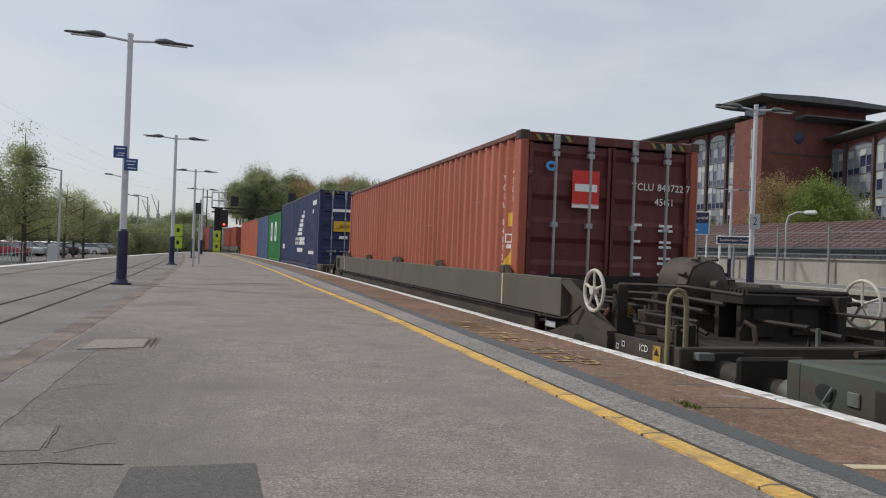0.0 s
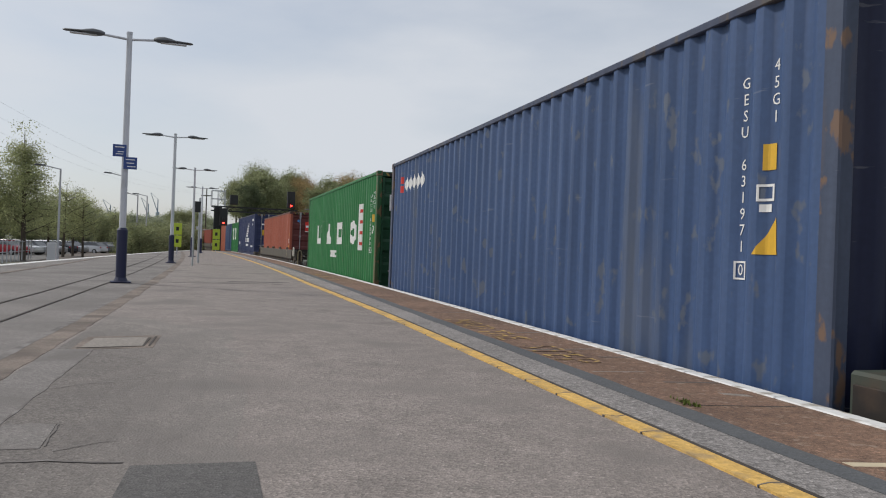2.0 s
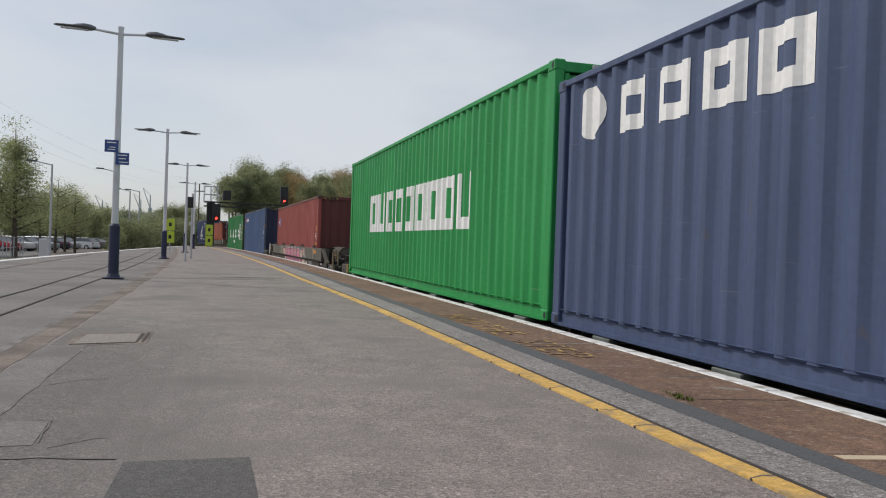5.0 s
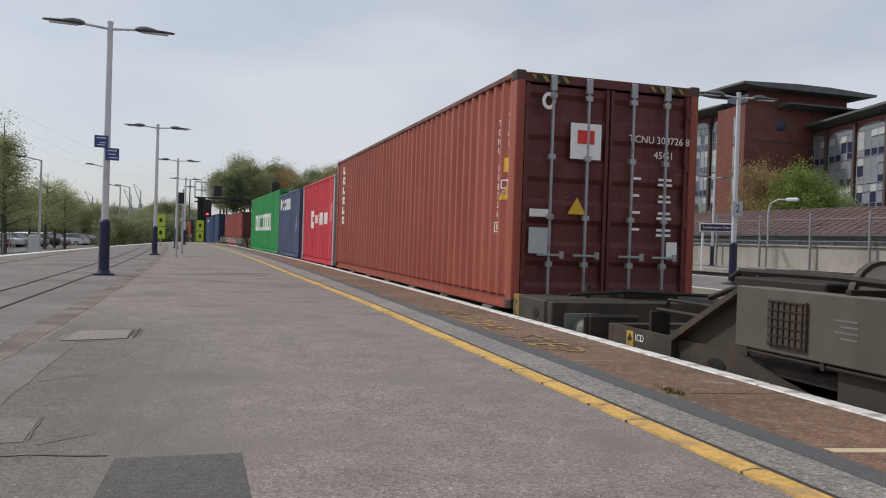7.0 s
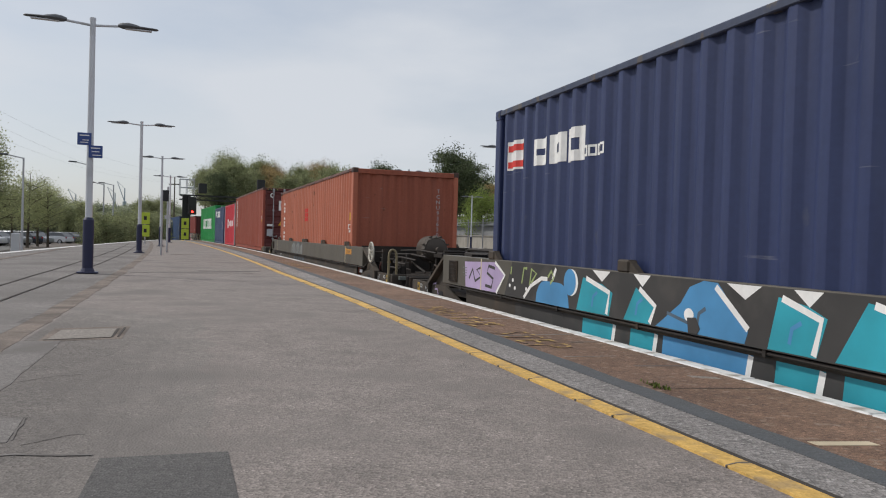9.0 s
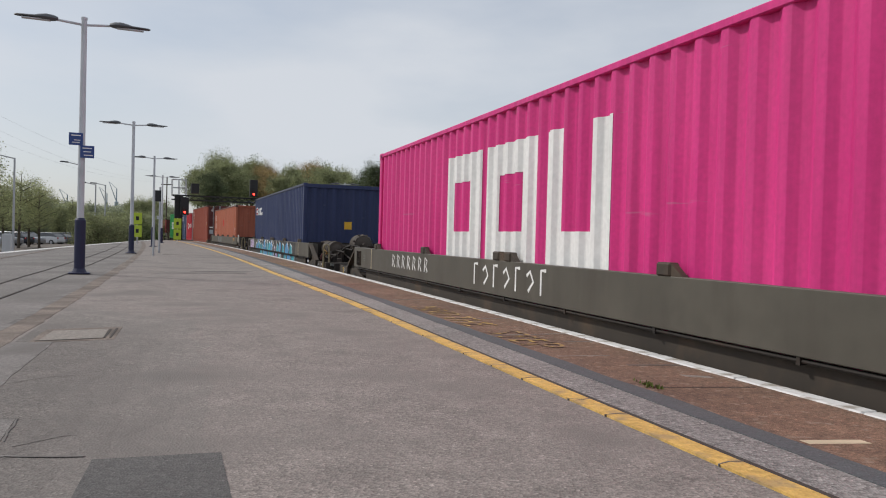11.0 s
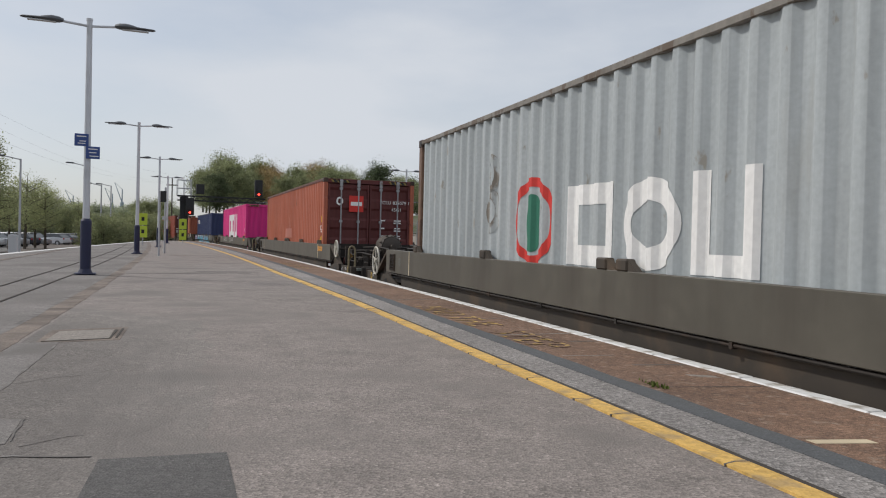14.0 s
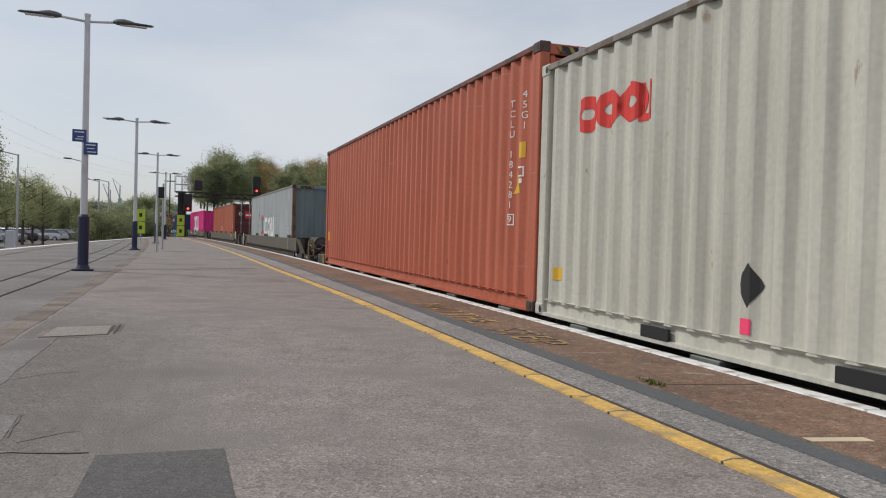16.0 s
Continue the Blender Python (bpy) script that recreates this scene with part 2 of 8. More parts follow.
def paint(name, base, stain=RUST, amount=0.66, vary=0.07):
    """Weathered container paint: sun-faded streaks, rust spots and runs, pale scrapes, shallow dents."""
    m = bpy.data.materials.new(name)
    m.use_nodes = True
    n, l = m.node_tree.nodes, m.node_tree.links
    b = n["Principled BSDF"]
    tc, oi = n.new("ShaderNodeTexCoord"), n.new("ShaderNodeObjectInfo")
    shift = n.new("ShaderNodeVectorMath")
    shift.operation = "SCALE"
    shift.inputs[0].default_value = (37.0, 11.0, 5.0)
    l.new(oi.outputs["Random"], shift.inputs["Scale"])
    add = n.new("ShaderNodeVectorMath")
    l.new(tc.outputs["Object"], add.inputs[0])
    l.new(shift.outputs["Vector"], add.inputs[1])

    def tex(scale, stretch, detail=5.0):
        mp, t = n.new("ShaderNodeMapping"), n.new("ShaderNodeTexNoise")
        mp.inputs["Scale"].default_value = stretch
        l.new(add.outputs["Vector"], mp.inputs["Vector"])
        l.new(mp.outputs["Vector"], t.inputs["Vector"])
        t.inputs["Scale"].default_value, t.inputs["Detail"].default_value = scale, detail
        return t.outputs["Fac"]

    def ramp(fac, p0, p1, c0, c1):
        r = n.new("ShaderNodeValToRGB")
        e = r.color_ramp.elements
        e[0].position, e[0].color, e[1].position, e[1].color = p0, (*c0, 1), p1, (*c1, 1)
        l.new(fac, r.inputs["Fac"])
        return r.outputs["Color"]

    def mix(fac, a, c, mode="MIX"):
        x = n.new("ShaderNodeMixRGB")
        x.blend_type = mode
        for key, val in (("Fac", fac), ("Color1", a), ("Color2", c)):
            if isinstance(val, float):
                x.inputs[key].default_value = val
            elif isinstance(val, tuple):
                x.inputs[key].default_value = (*val, 1)
            else:
                l.new(val, x.inputs[key])
        return x.outputs["Color"]

    grey = sum(base) / 3
    faded = tuple(0.98 * c + 0.06 * grey + 0.004 for c in base)
    col = ramp(tex(0.7, (1, 1, 0.5)), 0.32, 0.68, tuple(c * 0.90 for c in base), faded)
    col = mix(1.0, col, ramp(tex(11.0, (1, 1, 0.05)), 0.30, 0.70, (1 - 1.9 * vary,) * 3, (1 + 1.9 * vary,) * 3), "MULTIPLY")
    col = mix(1.0, col, ramp(tex(26.0, (1, 1, 1)), 0.30, 0.70, (1 - vary,) * 3, (1 + vary,) * 3), "MULTIPLY")
    col = mix(ramp(tex(1.7, (1, 1, 0.16), 7.0), amount, amount + 0.16, (0, 0, 0), (1, 1, 1)), col, stain)
    col = mix(ramp(tex(6.5, (1, 1, 0.55), 6.0), amount + 0.03, amount + 0.08, (0, 0, 0), (0.85, 0.85, 0.85)), col, stain)
    col = mix(ramp(tex(2.4, (0.30, 1, 7.0), 4.0), 0.70, 0.73, (0, 0, 0), (0.45, 0.45, 0.45)), col, tuple(min(1.0, 0.5 * c + 0.16) for c in base))
    l.new(col, b.inputs["Base Color"])
    b.inputs["Specular IOR Level"].default_value = 0.32
    l.new(ramp(tex(4.0, (1, 1, 0.2)), 0.3, 0.7, (0.42,) * 3, (0.62,) * 3), b.inputs["Roughness"])
    bp = n.new("ShaderNodeBump")
    bp.inputs["Strength"].default_value, bp.inputs["Distance"].default_value = 0.35, 0.03
    l.new(tex(1.9, (1, 1, 0.8), 2.0), bp.inputs["Height"])
    l.new(bp.outputs["Normal"], b.inputs["Normal"])
    return m


P = {
    "tal": paint("container_oxide_red", (0.36, 0.095, 0.055)),
    # end paints are darker copies: the ends' shade is put into the colour
    "tal_shaded": paint("container_oxide_red_shaded", (0.125, 0.030, 0.027)),
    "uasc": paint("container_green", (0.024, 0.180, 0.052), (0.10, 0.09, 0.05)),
    "uasc_shaded": paint("container_green_shaded", (0.016, 0.075, 0.035), (0.05, 0.045, 0.03)),
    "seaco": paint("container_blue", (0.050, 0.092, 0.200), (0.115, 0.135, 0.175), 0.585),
    "seaco_shaded": paint("container_blue_shaded", (0.013, 0.018, 0.052), (0.03, 0.035, 0.07)),
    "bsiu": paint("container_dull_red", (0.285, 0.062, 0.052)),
    "bsiu_shaded": paint("container_dull_red_shaded", (0.105, 0.025, 0.024)),
    "ever": paint("container_bright_green", (0.018, 0.27, 0.065), (0.02, 0.18, 0.05)),
    "cos": paint("container_slate_blue", (0.065, 0.09, 0.17), (0.09, 0.09, 0.12)),
    "kline": paint("container_crimson", (0.56, 0.035, 0.055), (0.36, 0.10, 0.09)),
    "tcnu": paint("container_rust_red", (0.305, 0.070, 0.043)),
    "orange": paint("container_faded_orange", (0.45, 0.135, 0.075)),
    "orange_shaded": paint("container_orange_shaded", (0.32, 0.085, 0.045)),
    "nyk": paint("container_navy", (0.029, 0.042, 0.112), (0.05, 0.06, 0.11)),
    "one": paint("container_magenta", (0.66, 0.022, 0.21), (0.50, 0.02, 0.16), 0.7),
    "tal2": paint("container_orange_red", (0.42, 0.115, 0.062)),
    "mol": paint("container_pale_grey", (0.385, 0.415, 0.425), (0.27, 0.25, 0.21), 0.645),
    "mol_shaded": paint("container_grey_shaded", (0.17, 0.215, 0.225), (0.10, 0.09, 0.075), 0.66),
    "rust_post": paint("rusty_corner_post", (0.17, 0.095, 0.06), (0.09, 0.05, 0.035), 0.5),
    "red": paint("container_brick_red", (0.43, 0.108, 0.056), (0.24, 0.07, 0.04), 0.66),
    "oocl": paint("container_cream_grey", (0.50, 0.49, 0.425), (0.27, 0.20, 0.14), 0.675),
    "uasc_post": paint("rust_flecked_green_post", (0.028, 0.115, 0.042), (0.19, 0.11, 0.06), 0.53),
    "far_blue": paint("container_grey_blue", (0.07, 0.11, 0.22)),
    "seaco_post": paint("weathered_blue_post", (0.060, 0.078, 0.125), (0.19, 0.115, 0.07), 0.54),
    "casting": paint("grimy_corner_casting", (0.085, 0.048, 0.036), (0.05, 0.03, 0.025), 0.5),
    "far_white": paint("container_off_white", (0.5, 0.5, 0.48)),
    # top rails, darker than the side panels of their containers
    "rail_red": paint("dark_red_top_rail", (0.155, 0.058, 0.042), (0.075, 0.042, 0.030), 0.52),
    "rail_blue": paint("dark_navy_top_rail", (0.050, 0.062, 0.105), (0.10, 0.085, 0.075), 0.55),
    "rail_grey": paint("dark_grey_top_rail", (0.21, 0.19, 0.165), (0.12, 0.085, 0.06), 0.52),
}
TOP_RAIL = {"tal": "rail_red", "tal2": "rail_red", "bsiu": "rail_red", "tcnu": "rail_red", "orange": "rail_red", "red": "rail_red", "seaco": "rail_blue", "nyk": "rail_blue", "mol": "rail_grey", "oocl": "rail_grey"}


# ---- the track's line: s metres along it, l metres to its right (the platform is at negative l) ----
S_STEP = 0.5
S_ALL = np.arange(-260.0, 420.0 + S_STEP, S_STEP)
S_YAW = 0.41306 + 0.001432 * np.clip(S_ALL, -120, 235) - 3.0528e-6 * np.clip(S_ALL, -120, 235) ** 2
S_X = np.concatenate([[0], np.cumsum(-np.sin((S_YAW[1:] + S_YAW[:-1]) / 2) * S_STEP)])
S_Y = np.concatenate([[0], np.cumsum(np.cos((S_YAW[1:] + S_YAW[:-1]) / 2) * S_STEP)])
S_ZERO = int(round(260 / S_STEP))
S_X, S_Y = S_X - S_X[S_ZERO] + 0.6016, S_Y - S_Y[S_ZERO] + 10.0


def at(s, l=0.0, z=0.0):
    yaw = np.interp(s, S_ALL, S_YAW)
    return Vector((np.interp(s, S_ALL, S_X) + l * math.cos(yaw), np.interp(s, S_ALL, S_Y) + l * math.sin(yaw), z))


def yaw_at(s):
    return math.degrees(np.interp(s, S_ALL, S_YAW))


def beside(s, l, z=0.0, turn=0.0):
    """A pose whose x runs along the track and whose y points to the platform side."""
    return pose(*at(s, l, z), 0, 0, yaw_at(s) + 90 + turn)


def toward(azimuth, distance, z=0.0):
    """The place at that bearing (degrees right of +y) and distance from the eye."""
    return Vector((distance * math.sin(radians(azimuth)), distance * math.cos(radians(azimuth)), z))


# ---- mesh helpers ----
class Mesh:
    def __init__(self):
        self.v, self.f = [], []

    def add(self, verts, faces):
        k = len(self.v)
        self.v += [tuple(p) for p in verts]
        self.f += [tuple(i + k for i in f) for f in faces]
        return self

    def box(self, x0, x1, y0, y1, z0, z1, c=0.0):
        """A box with its long edges chamfered by c."""
        if c <= 0:
            v = [(x, y, z) for x in (x0, x1) for y in (y0, y1) for z in (z0, z1)]
            return self.add(v, [(0, 1, 3, 2), (4, 6, 7, 5), (0, 4, 5, 1), (2, 3, 7, 6), (0, 2, 6, 4), (1, 5, 7, 3)])
        bm = bmesh.new()
        bmesh.ops.create_cube(bm, size=1)
        for w in bm.verts:
            w.co = ((x0 + x1) / 2 + w.co.x * (x1 - x0), (y0 + y1) / 2 + w.co.y * (y1 - y0), (z0 + z1) / 2 + w.co.z * (z1 - z0))
        bmesh.ops.bevel(bm, geom=list(bm.edges), offset=c, segments=1, affect="EDGES")
        bm.verts.index_update()
        self.add([w.co[:] for w in bm.verts], [[w.index for w in f.verts] for f in bm.faces])
        bm.free()
        return self

    def prism(self, outline, axis, a, b):
        """An outline of 2D points drawn out along an axis from a to b."""
        def put(p, h):
            q = list(p)
            q.insert(axis, h)
            return tuple(q)
        n = len(outline)
        v = [put(p, a) for p in outline] + [put(p, b) for p in outline]
        return self.add(v, [tuple(range(n))[::-1], tuple(range(n, 2 * n))] + [(i, (i + 1) % n, n + (i + 1) % n, n + i) for i in range(n)])

    def tube(self, points, r, n=10, r2=None, caps=True):
        points = [Vector(p) for p in points]
        rows, up = [], None
        for i, p in enumerate(points):
            d = (points[min(i + 1, len(points) - 1)] - points[max(i - 1, 0)]).normalized()
            if up is None or abs(up.dot(d)) > 0.95:
                up = Vector((0, 0, 1)) if abs(d.z) < 0.9 else Vector((1, 0, 0))
            sx = d.cross(up).normalized()
            up = sx.cross(d).normalized()
            rad = r if r2 is None else r + (r2 - r) * i / (len(points) - 1)
            rows.append([p + sx * (rad * math.cos(6.28318 * k / n)) + up * (rad * math.sin(6.28318 * k / n)) for k in range(n)])
        v = [q for row in rows for q in row]
        f = [(i * n + k, i * n + (k + 1) % n, (i + 1) * n + (k + 1) % n, (i + 1) * n + k) for i in range(len(rows) - 1) for k in range(n)]
        if caps:
            f += [tuple(range(n))[::-1], tuple(range((len(rows) - 1) * n, len(rows) * n))]
        return self.add(v, f)

    def ring(self, c, axis, big, small, n=28, m=8):
        """A torus round an axis ('x', 'y' or 'z')."""
        v, f = [], []
        for i in range(n):
            a = 6.28318 * i / n
            for k in range(m):
                b = 6.28318 * k / m
                q = ((big + small * math.cos(b)) * math.cos(a), (big + small * math.cos(b)) * math.sin(a), small * math.sin(b))
                q = {"z": q, "x": (q[2], q[0], q[1]), "y": (q[0], q[2], q[1])}[axis]
                v.append((c[0] + q[0], c[1] + q[1], c[2] + q[2]))
                f.append((i * m + k, ((i + 1) % n) * m + k, ((i + 1) % n) * m + (k + 1) % m, i * m + (k + 1) % m))
        return self.add(v, f)

    def data(self, name, mat, smooth=False):
        me = bpy.data.meshes.new(name)
        me.from_pydata(self.v, [], self.f)
        me.materials.append(mat)
        bm = bmesh.new()
        bm.from_mesh(me)
        bmesh.ops.recalc_face_normals(bm, faces=bm.faces)
        bm.to_mesh(me)
        bm.free()
        if smooth:
            me.polygons.foreach_set("use_smooth", [True] * len(me.polygons))
            me.set_sharp_from_angle(angle=radians(38))
        return me


def part(name, g, mat, parent, label="", smooth=False):
    ob = new(name, g.data(name, mat, smooth))
    ob.parent = parent
    return tagged(ob, label)


def thing(name, m, label, category, group="", kind=""):
    ob = new(name)
    ob.matrix_world = m
    ob.empty_display_size = 0.2
    return tagged(ob, label, category, group, kind)


def solid(name, g, mat, m, label, category, group="", kind="", smooth=False):
    ob = new(name, g.data(name, mat, smooth))
    ob.matrix_world = m
    return tagged(ob, label, category, group, kind)


TEXTS = {}


def text_mesh(body, size):
    """Vertices and faces of a line of writing, and its width; u to the right, v up, origin at the lower left."""
    if (body, size) not in TEXTS:
        cu = bpy.data.curves.new("writing", "FONT")
        cu.body, cu.size, cu.resolution_u = body, size, 2
        cu.align_x, cu.align_y = "CENTER", "CENTER"
        cu.space_line = 1.02
        ob = bpy.data.objects.new("writing", cu)
        me = bpy.data.meshes.new_from_object(ob)
        TEXTS[(body, size)] = ([v.co[:2] for v in me.vertices], [tuple(p.vertices) for p in me.polygons])
        bpy.data.objects.remove(ob)
        bpy.data.meshes.remove(me)
    return TEXTS[(body, size)]


def flat_outline(points):
    return points, [tuple(range(len(points)))]


def lay(shape, where, name, mat, parent, cuts=(), label=""):
    """Lay a flat shape (2D vertices and faces) on a surface: where(u, v) gives the place; cuts are the u at which the surface bends."""
    verts, faces = shape
    bm = bmesh.new()
    vs = [bm.verts.new((p[0], p[1], 0)) for p in verts]
    for f in faces:
        try:
            bm.faces.new([vs[i] for i in f])
        except ValueError:
            pass
    if verts:
        lo, hi = min(p[0] for p in verts), max(p[0] for p in verts)
        for c in cuts:
            if lo < c < hi:
                bmesh.ops.bisect_plane(bm, geom=bm.verts[:] + bm.edges[:] + bm.faces[:], dist=1e-5, plane_co=(c, 0, 0), plane_no=(1, 0, 0))
    for w in bm.verts:
        w.co = where(w.co.x, w.co.y)
    me = bpy.data.meshes.new(name)
    bm.to_mesh(me)
    bm.free()
    me.materials.append(mat)
    ob = new(name, me)
    ob.parent = parent
    return tagged(ob, label)


def block(w, h, kind="slab", t=0.3):
    """A plain mark of a letter's size: a slab, or a frame of it."""
    if kind == "slab":
        return flat_outline([(-w / 2, -h / 2), (w / 2, -h / 2), (w / 2, h / 2), (-w / 2, h / 2)])
    a, b = w / 2, h / 2
    i, j = a - t * w, b - t * w
    v = [(-a, -b), (a, -b), (a, b), (-a, b), (-i, -j), (i, -j), (i, j), (-i, j)]
    if kind == "ring":
        return v, [(0, 1, 5, 4), (1, 2, 6, 5), (2, 3, 7, 6), (3, 0, 4, 7)]
    if kind == "cup":
        v = [(-a, -b), (a, -b), (a, b), (i, b), (i, -j), (-i, -j), (-i, b), (-a, b)]
        return v, [(0, 1, 4, 5), (1, 2, 3, 4), (0, 5, 6, 7)]
    if kind == "oval":
        n = 40
        o = [(a * math.cos(6.2832 * k / n), b * math.sin(6.2832 * k / n)) for k in range(n)]
        q = [(i * math.cos(6.2832 * k / n), j * math.sin(6.2832 * k / n)) for k in range(n)]
        return o + q, [(k, (k + 1) % n, n + (k + 1) % n, n + k) for k in range(n)]
    if kind == "disc":
        n = 24
        return flat_outline([(a * math.cos(6.2832 * k / n), b * math.sin(6.2832 * k / n)) for k in range(n)])
    if kind == "wedge":
        return flat_outline([(-a, -b), (a, -b), (0.25 * a, b), (-0.05 * a, b)])
    raise ValueError(kind)


def ribbon(s0, s1, l0, l1, z, step=1.0, z_low=None):
    """A strip along the track between two offsets (numbers or functions of s); closed down to z_low if given."""
    g = Mesh()
    n = max(1, int((s1 - s0) / step))
    f0 = l0 if callable(l0) else (lambda s: l0)
    f1 = l1 if callable(l1) else (lambda s: l1)
    rows = [s0 + (s1 - s0) * i / n for i in range(n + 1)]
    if z_low is None:
        v = [p for s in rows for p in (at(s, f0(s), z), at(s, f1(s), z))]
        return g.add(v, [(2 * i, 2 * i + 1, 2 * i + 3, 2 * i + 2) for i in range(n)])
    v = [p for s in rows for p in (at(s, f0(s), z), at(s, f1(s), z), at(s, f1(s), z_low), at(s, f0(s), z_low))]
    f = [(4 * i + a, 4 * i + (a + 1) % 4, 4 * i + 4 + (a + 1) % 4, 4 * i + 4 + a) for i in range(n) for a in range(4)]
    return g.add(v, f + [(0, 1, 2, 3), (4 * n, 4 * n + 1, 4 * n + 2, 4 * n + 3)])


# ---- ground, tracks and platforms ----
RAIL_Z = -0.915


def left_edge(s):
    return min(-10.4 + 0.0205 * s + 0.0012 * s * s, -3.6) if s > 0 else -10.4 + 0.0205 * s


def yellow_in(s):
    return float(np.interp(s, (-7, -5.5, -4, 0, 7, 16, 30, 60), (-2.61, -2.625, -2.635, -2.645, -2.79, -2.82, -2.88, -2.95)))


g = Mesh()
g.add([(-2500, -2500, -1.28), (2500, -2500, -1.28), (2500, 2500, -1.28), (-2500, 2500, -1.28)], [(0, 1, 2, 3)])
solid("ground", g, M["ground"], Matrix(), "rough grassy ground round the station", "ground", kind="structure")
solid("trackbed", ribbon(-60, 230, -1.36, 4.8, -1.12, 2.0, -1.29), M["ballast"], Matrix(), "grey-brown ballast under the running lines", "ballast", kind="structure")
solid("trackbed", ribbon(-40, 160, 10.1, 16.2, -1.12, 2.0, -1.29), M["ballast"], Matrix(), "grey-brown ballast between the far platforms", "ballast", kind="structure")
solid("trackbed", ribbon(-40, 200, -16.2, lambda s: left_edge(s) - 0.05, -1.13, 2.0, -1.29), M["ballast"], Matrix(), "ballast beside the car park", "ballast", kind="structure")
for name_l, lo, hi in (("platform line", -0.7175, 0.7175), ("second line", 2.70, 4.135), ("third line", 12.0, 13.435)):
    for lr in (lo, hi):
        solid("rail", ribbon(-60, 200, lr - 0.035, lr + 0.035, RAIL_Z, 2.0, -1.10), M["rail"], Matrix(), "rusty steel running rail", "rail", "rails of the " + name_l, "structure")
g = Mesh()
for i in range(170):
    s = -40 + i * 0.68
    for c in (0.0, 3.42):
        a, b = at(s, c - 1.25), at(s, c + 1.25)
        d = (at(s + 0.12, c) - at(s, c))
        g.add([(*(p + e).xy, z) for z in (-1.125, -1.075) for p, e in ((a, -d), (b, -d), (b, d), (a, d))], [(0, 1, 2, 3), (4, 5, 6, 7), (0, 1, 5, 4), (2, 3, 7, 6), (1, 2, 6, 5), (3, 0, 4, 7)])
solid("sleepers", g, M["concrete"], Matrix(), "concrete sleepers in the ballast", "sleepers", kind="stuff")

END = 62.0
platform = solid("platform", ribbon(-24, END, lambda s: left_edge(s) + 0.25, -1.62, 0.0, 1.0, -1.27), M["asphalt"], Matrix(), "wide grey asphalt station platform with a yellow line", "platform", kind="structure")


def strip(name, s0, s1, l0, l1, z, mat, label, step=0.5):
    ob = new(name, ribbon(s0, s1, l0, l1, z, step, z - 0.02).data(name, M[mat]))
    ob.parent = platform
    return tagged(ob, label)


strip("old_surface", -24, END, lambda s: left_edge(s) + 0.30, lambda s: max(-5.82, left_edge(s) + 0.8), 0.0012, "asphalt_left", "older patched asphalt beyond the drain")
strip("drain_strip", -24, 48, lambda s: -5.86 + 0.02 * noise.noise((s * 0.8, 7, 1)), lambda s: -5.67 + 0.05 * noise.noise((s * 0.9, 3, 4)) + 0.03 * noise.noise((s * 4.1, 3, 4)), 0.0024, "kerb_brown", "brownish stone drain strip", 0.2)
strip("channel", -24, 44, lambda s: -5.90 + 0.03 * noise.noise((s * 1.1, 8, 1)), lambda s: -5.85 + 0.03 * noise.noise((s * 1.3, 2, 1)), 0.0034, "asphalt_seam", "dark worn channel", 0.3)
strip("groove", -24, 44, lambda s: -6.46 + 0.02 * noise.noise((s * 0.6, 1, 1)), lambda s: -6.43 + 0.02 * noise.noise((s * 0.6, 1, 1)), 0.009, "joint", "dark groove", 1.0)
strip("groove", -24, 40, lambda s: -6.965 + 0.02 * noise.noise((s * 0.5, 4, 1)), lambda s: -6.93 + 0.02 * noise.noise((s * 0.5, 4, 1)), 0.009, "joint", "dark groove", 1.0)
strip("pale_line", -24, 26, -8.80, -8.68, 0.009, "kerb_brown", "worn pale line", 1.0)
strip("grey_strip", -24, END, -2.66, -2.32, 0.004, "asphalt_grey", "grey asphalt strip")
strip("dark_strip", -24, END, lambda s: -2.335 + 0.014 * noise.noise((s * 1.3, 0, 0)), lambda s: -2.195 + 0.02 * noise.noise((s * 1.7, 5, 0)) + 0.006 * noise.noise((s * 9, 5, 0)), 0.008, "asphalt_dark", "dark filler strip", 0.2)
strip("edge_paving", -24, END, -2.24, -1.47, 0.004, "brown_strip", "brown worn edge paving")
strip("yellow_line", -24, END, lambda s: yellow_in(s) - 0.104 + 0.006 * noise.noise((s * 2, 9, 0)), lambda s: yellow_in(s) + 0.004 * noise.noise((s * 2.4, 3, 0)), 0.010, "yellow_line", "worn yellow line", 0.25)
strip("joint", -24, END, lambda s: yellow_in(s) + 0.004, lambda s: yellow_in(s) + 0.03, 0.009, "joint", "dark joint beside the line")


def stroke(points, r):
    """A flat brush stroke along 2D points."""
    left, right = [], []
    for i, p in enumerate(points):
        a, b = points[max(i - 1, 0)], points[min(i + 1, len(points) - 1)]
        d = Vector((b[0] - a[0], b[1] - a[1])).normalized()
        left.append((p[0] - d.y * r, p[1] + d.x * r))
        right.append((p[0] + d.y * r, p[1] - d.x * r))
    n = len(points)
    return left + right, [(i, i + 1, n + i + 1, n + i) for i in range(n - 1)]


def deck_patch(name, corners, z, mat, label, grow=0.0):
    m = Mesh()
    v = [(*at(s, l).xy, z) for s, l in corners] + [(*at(s, l).xy, z - 0.01) for s, l in corners]
    n = len(corners)
    m.add(v, [tuple(range(n)), tuple(range(n, 2 * n))] + [(i, (i + 1) % n, n + (i + 1) % n, n + i) for i in range(n)])
    ob = new(name, m.data(name, M[mat]))
    ob.parent = platform
    return tagged(ob, label)


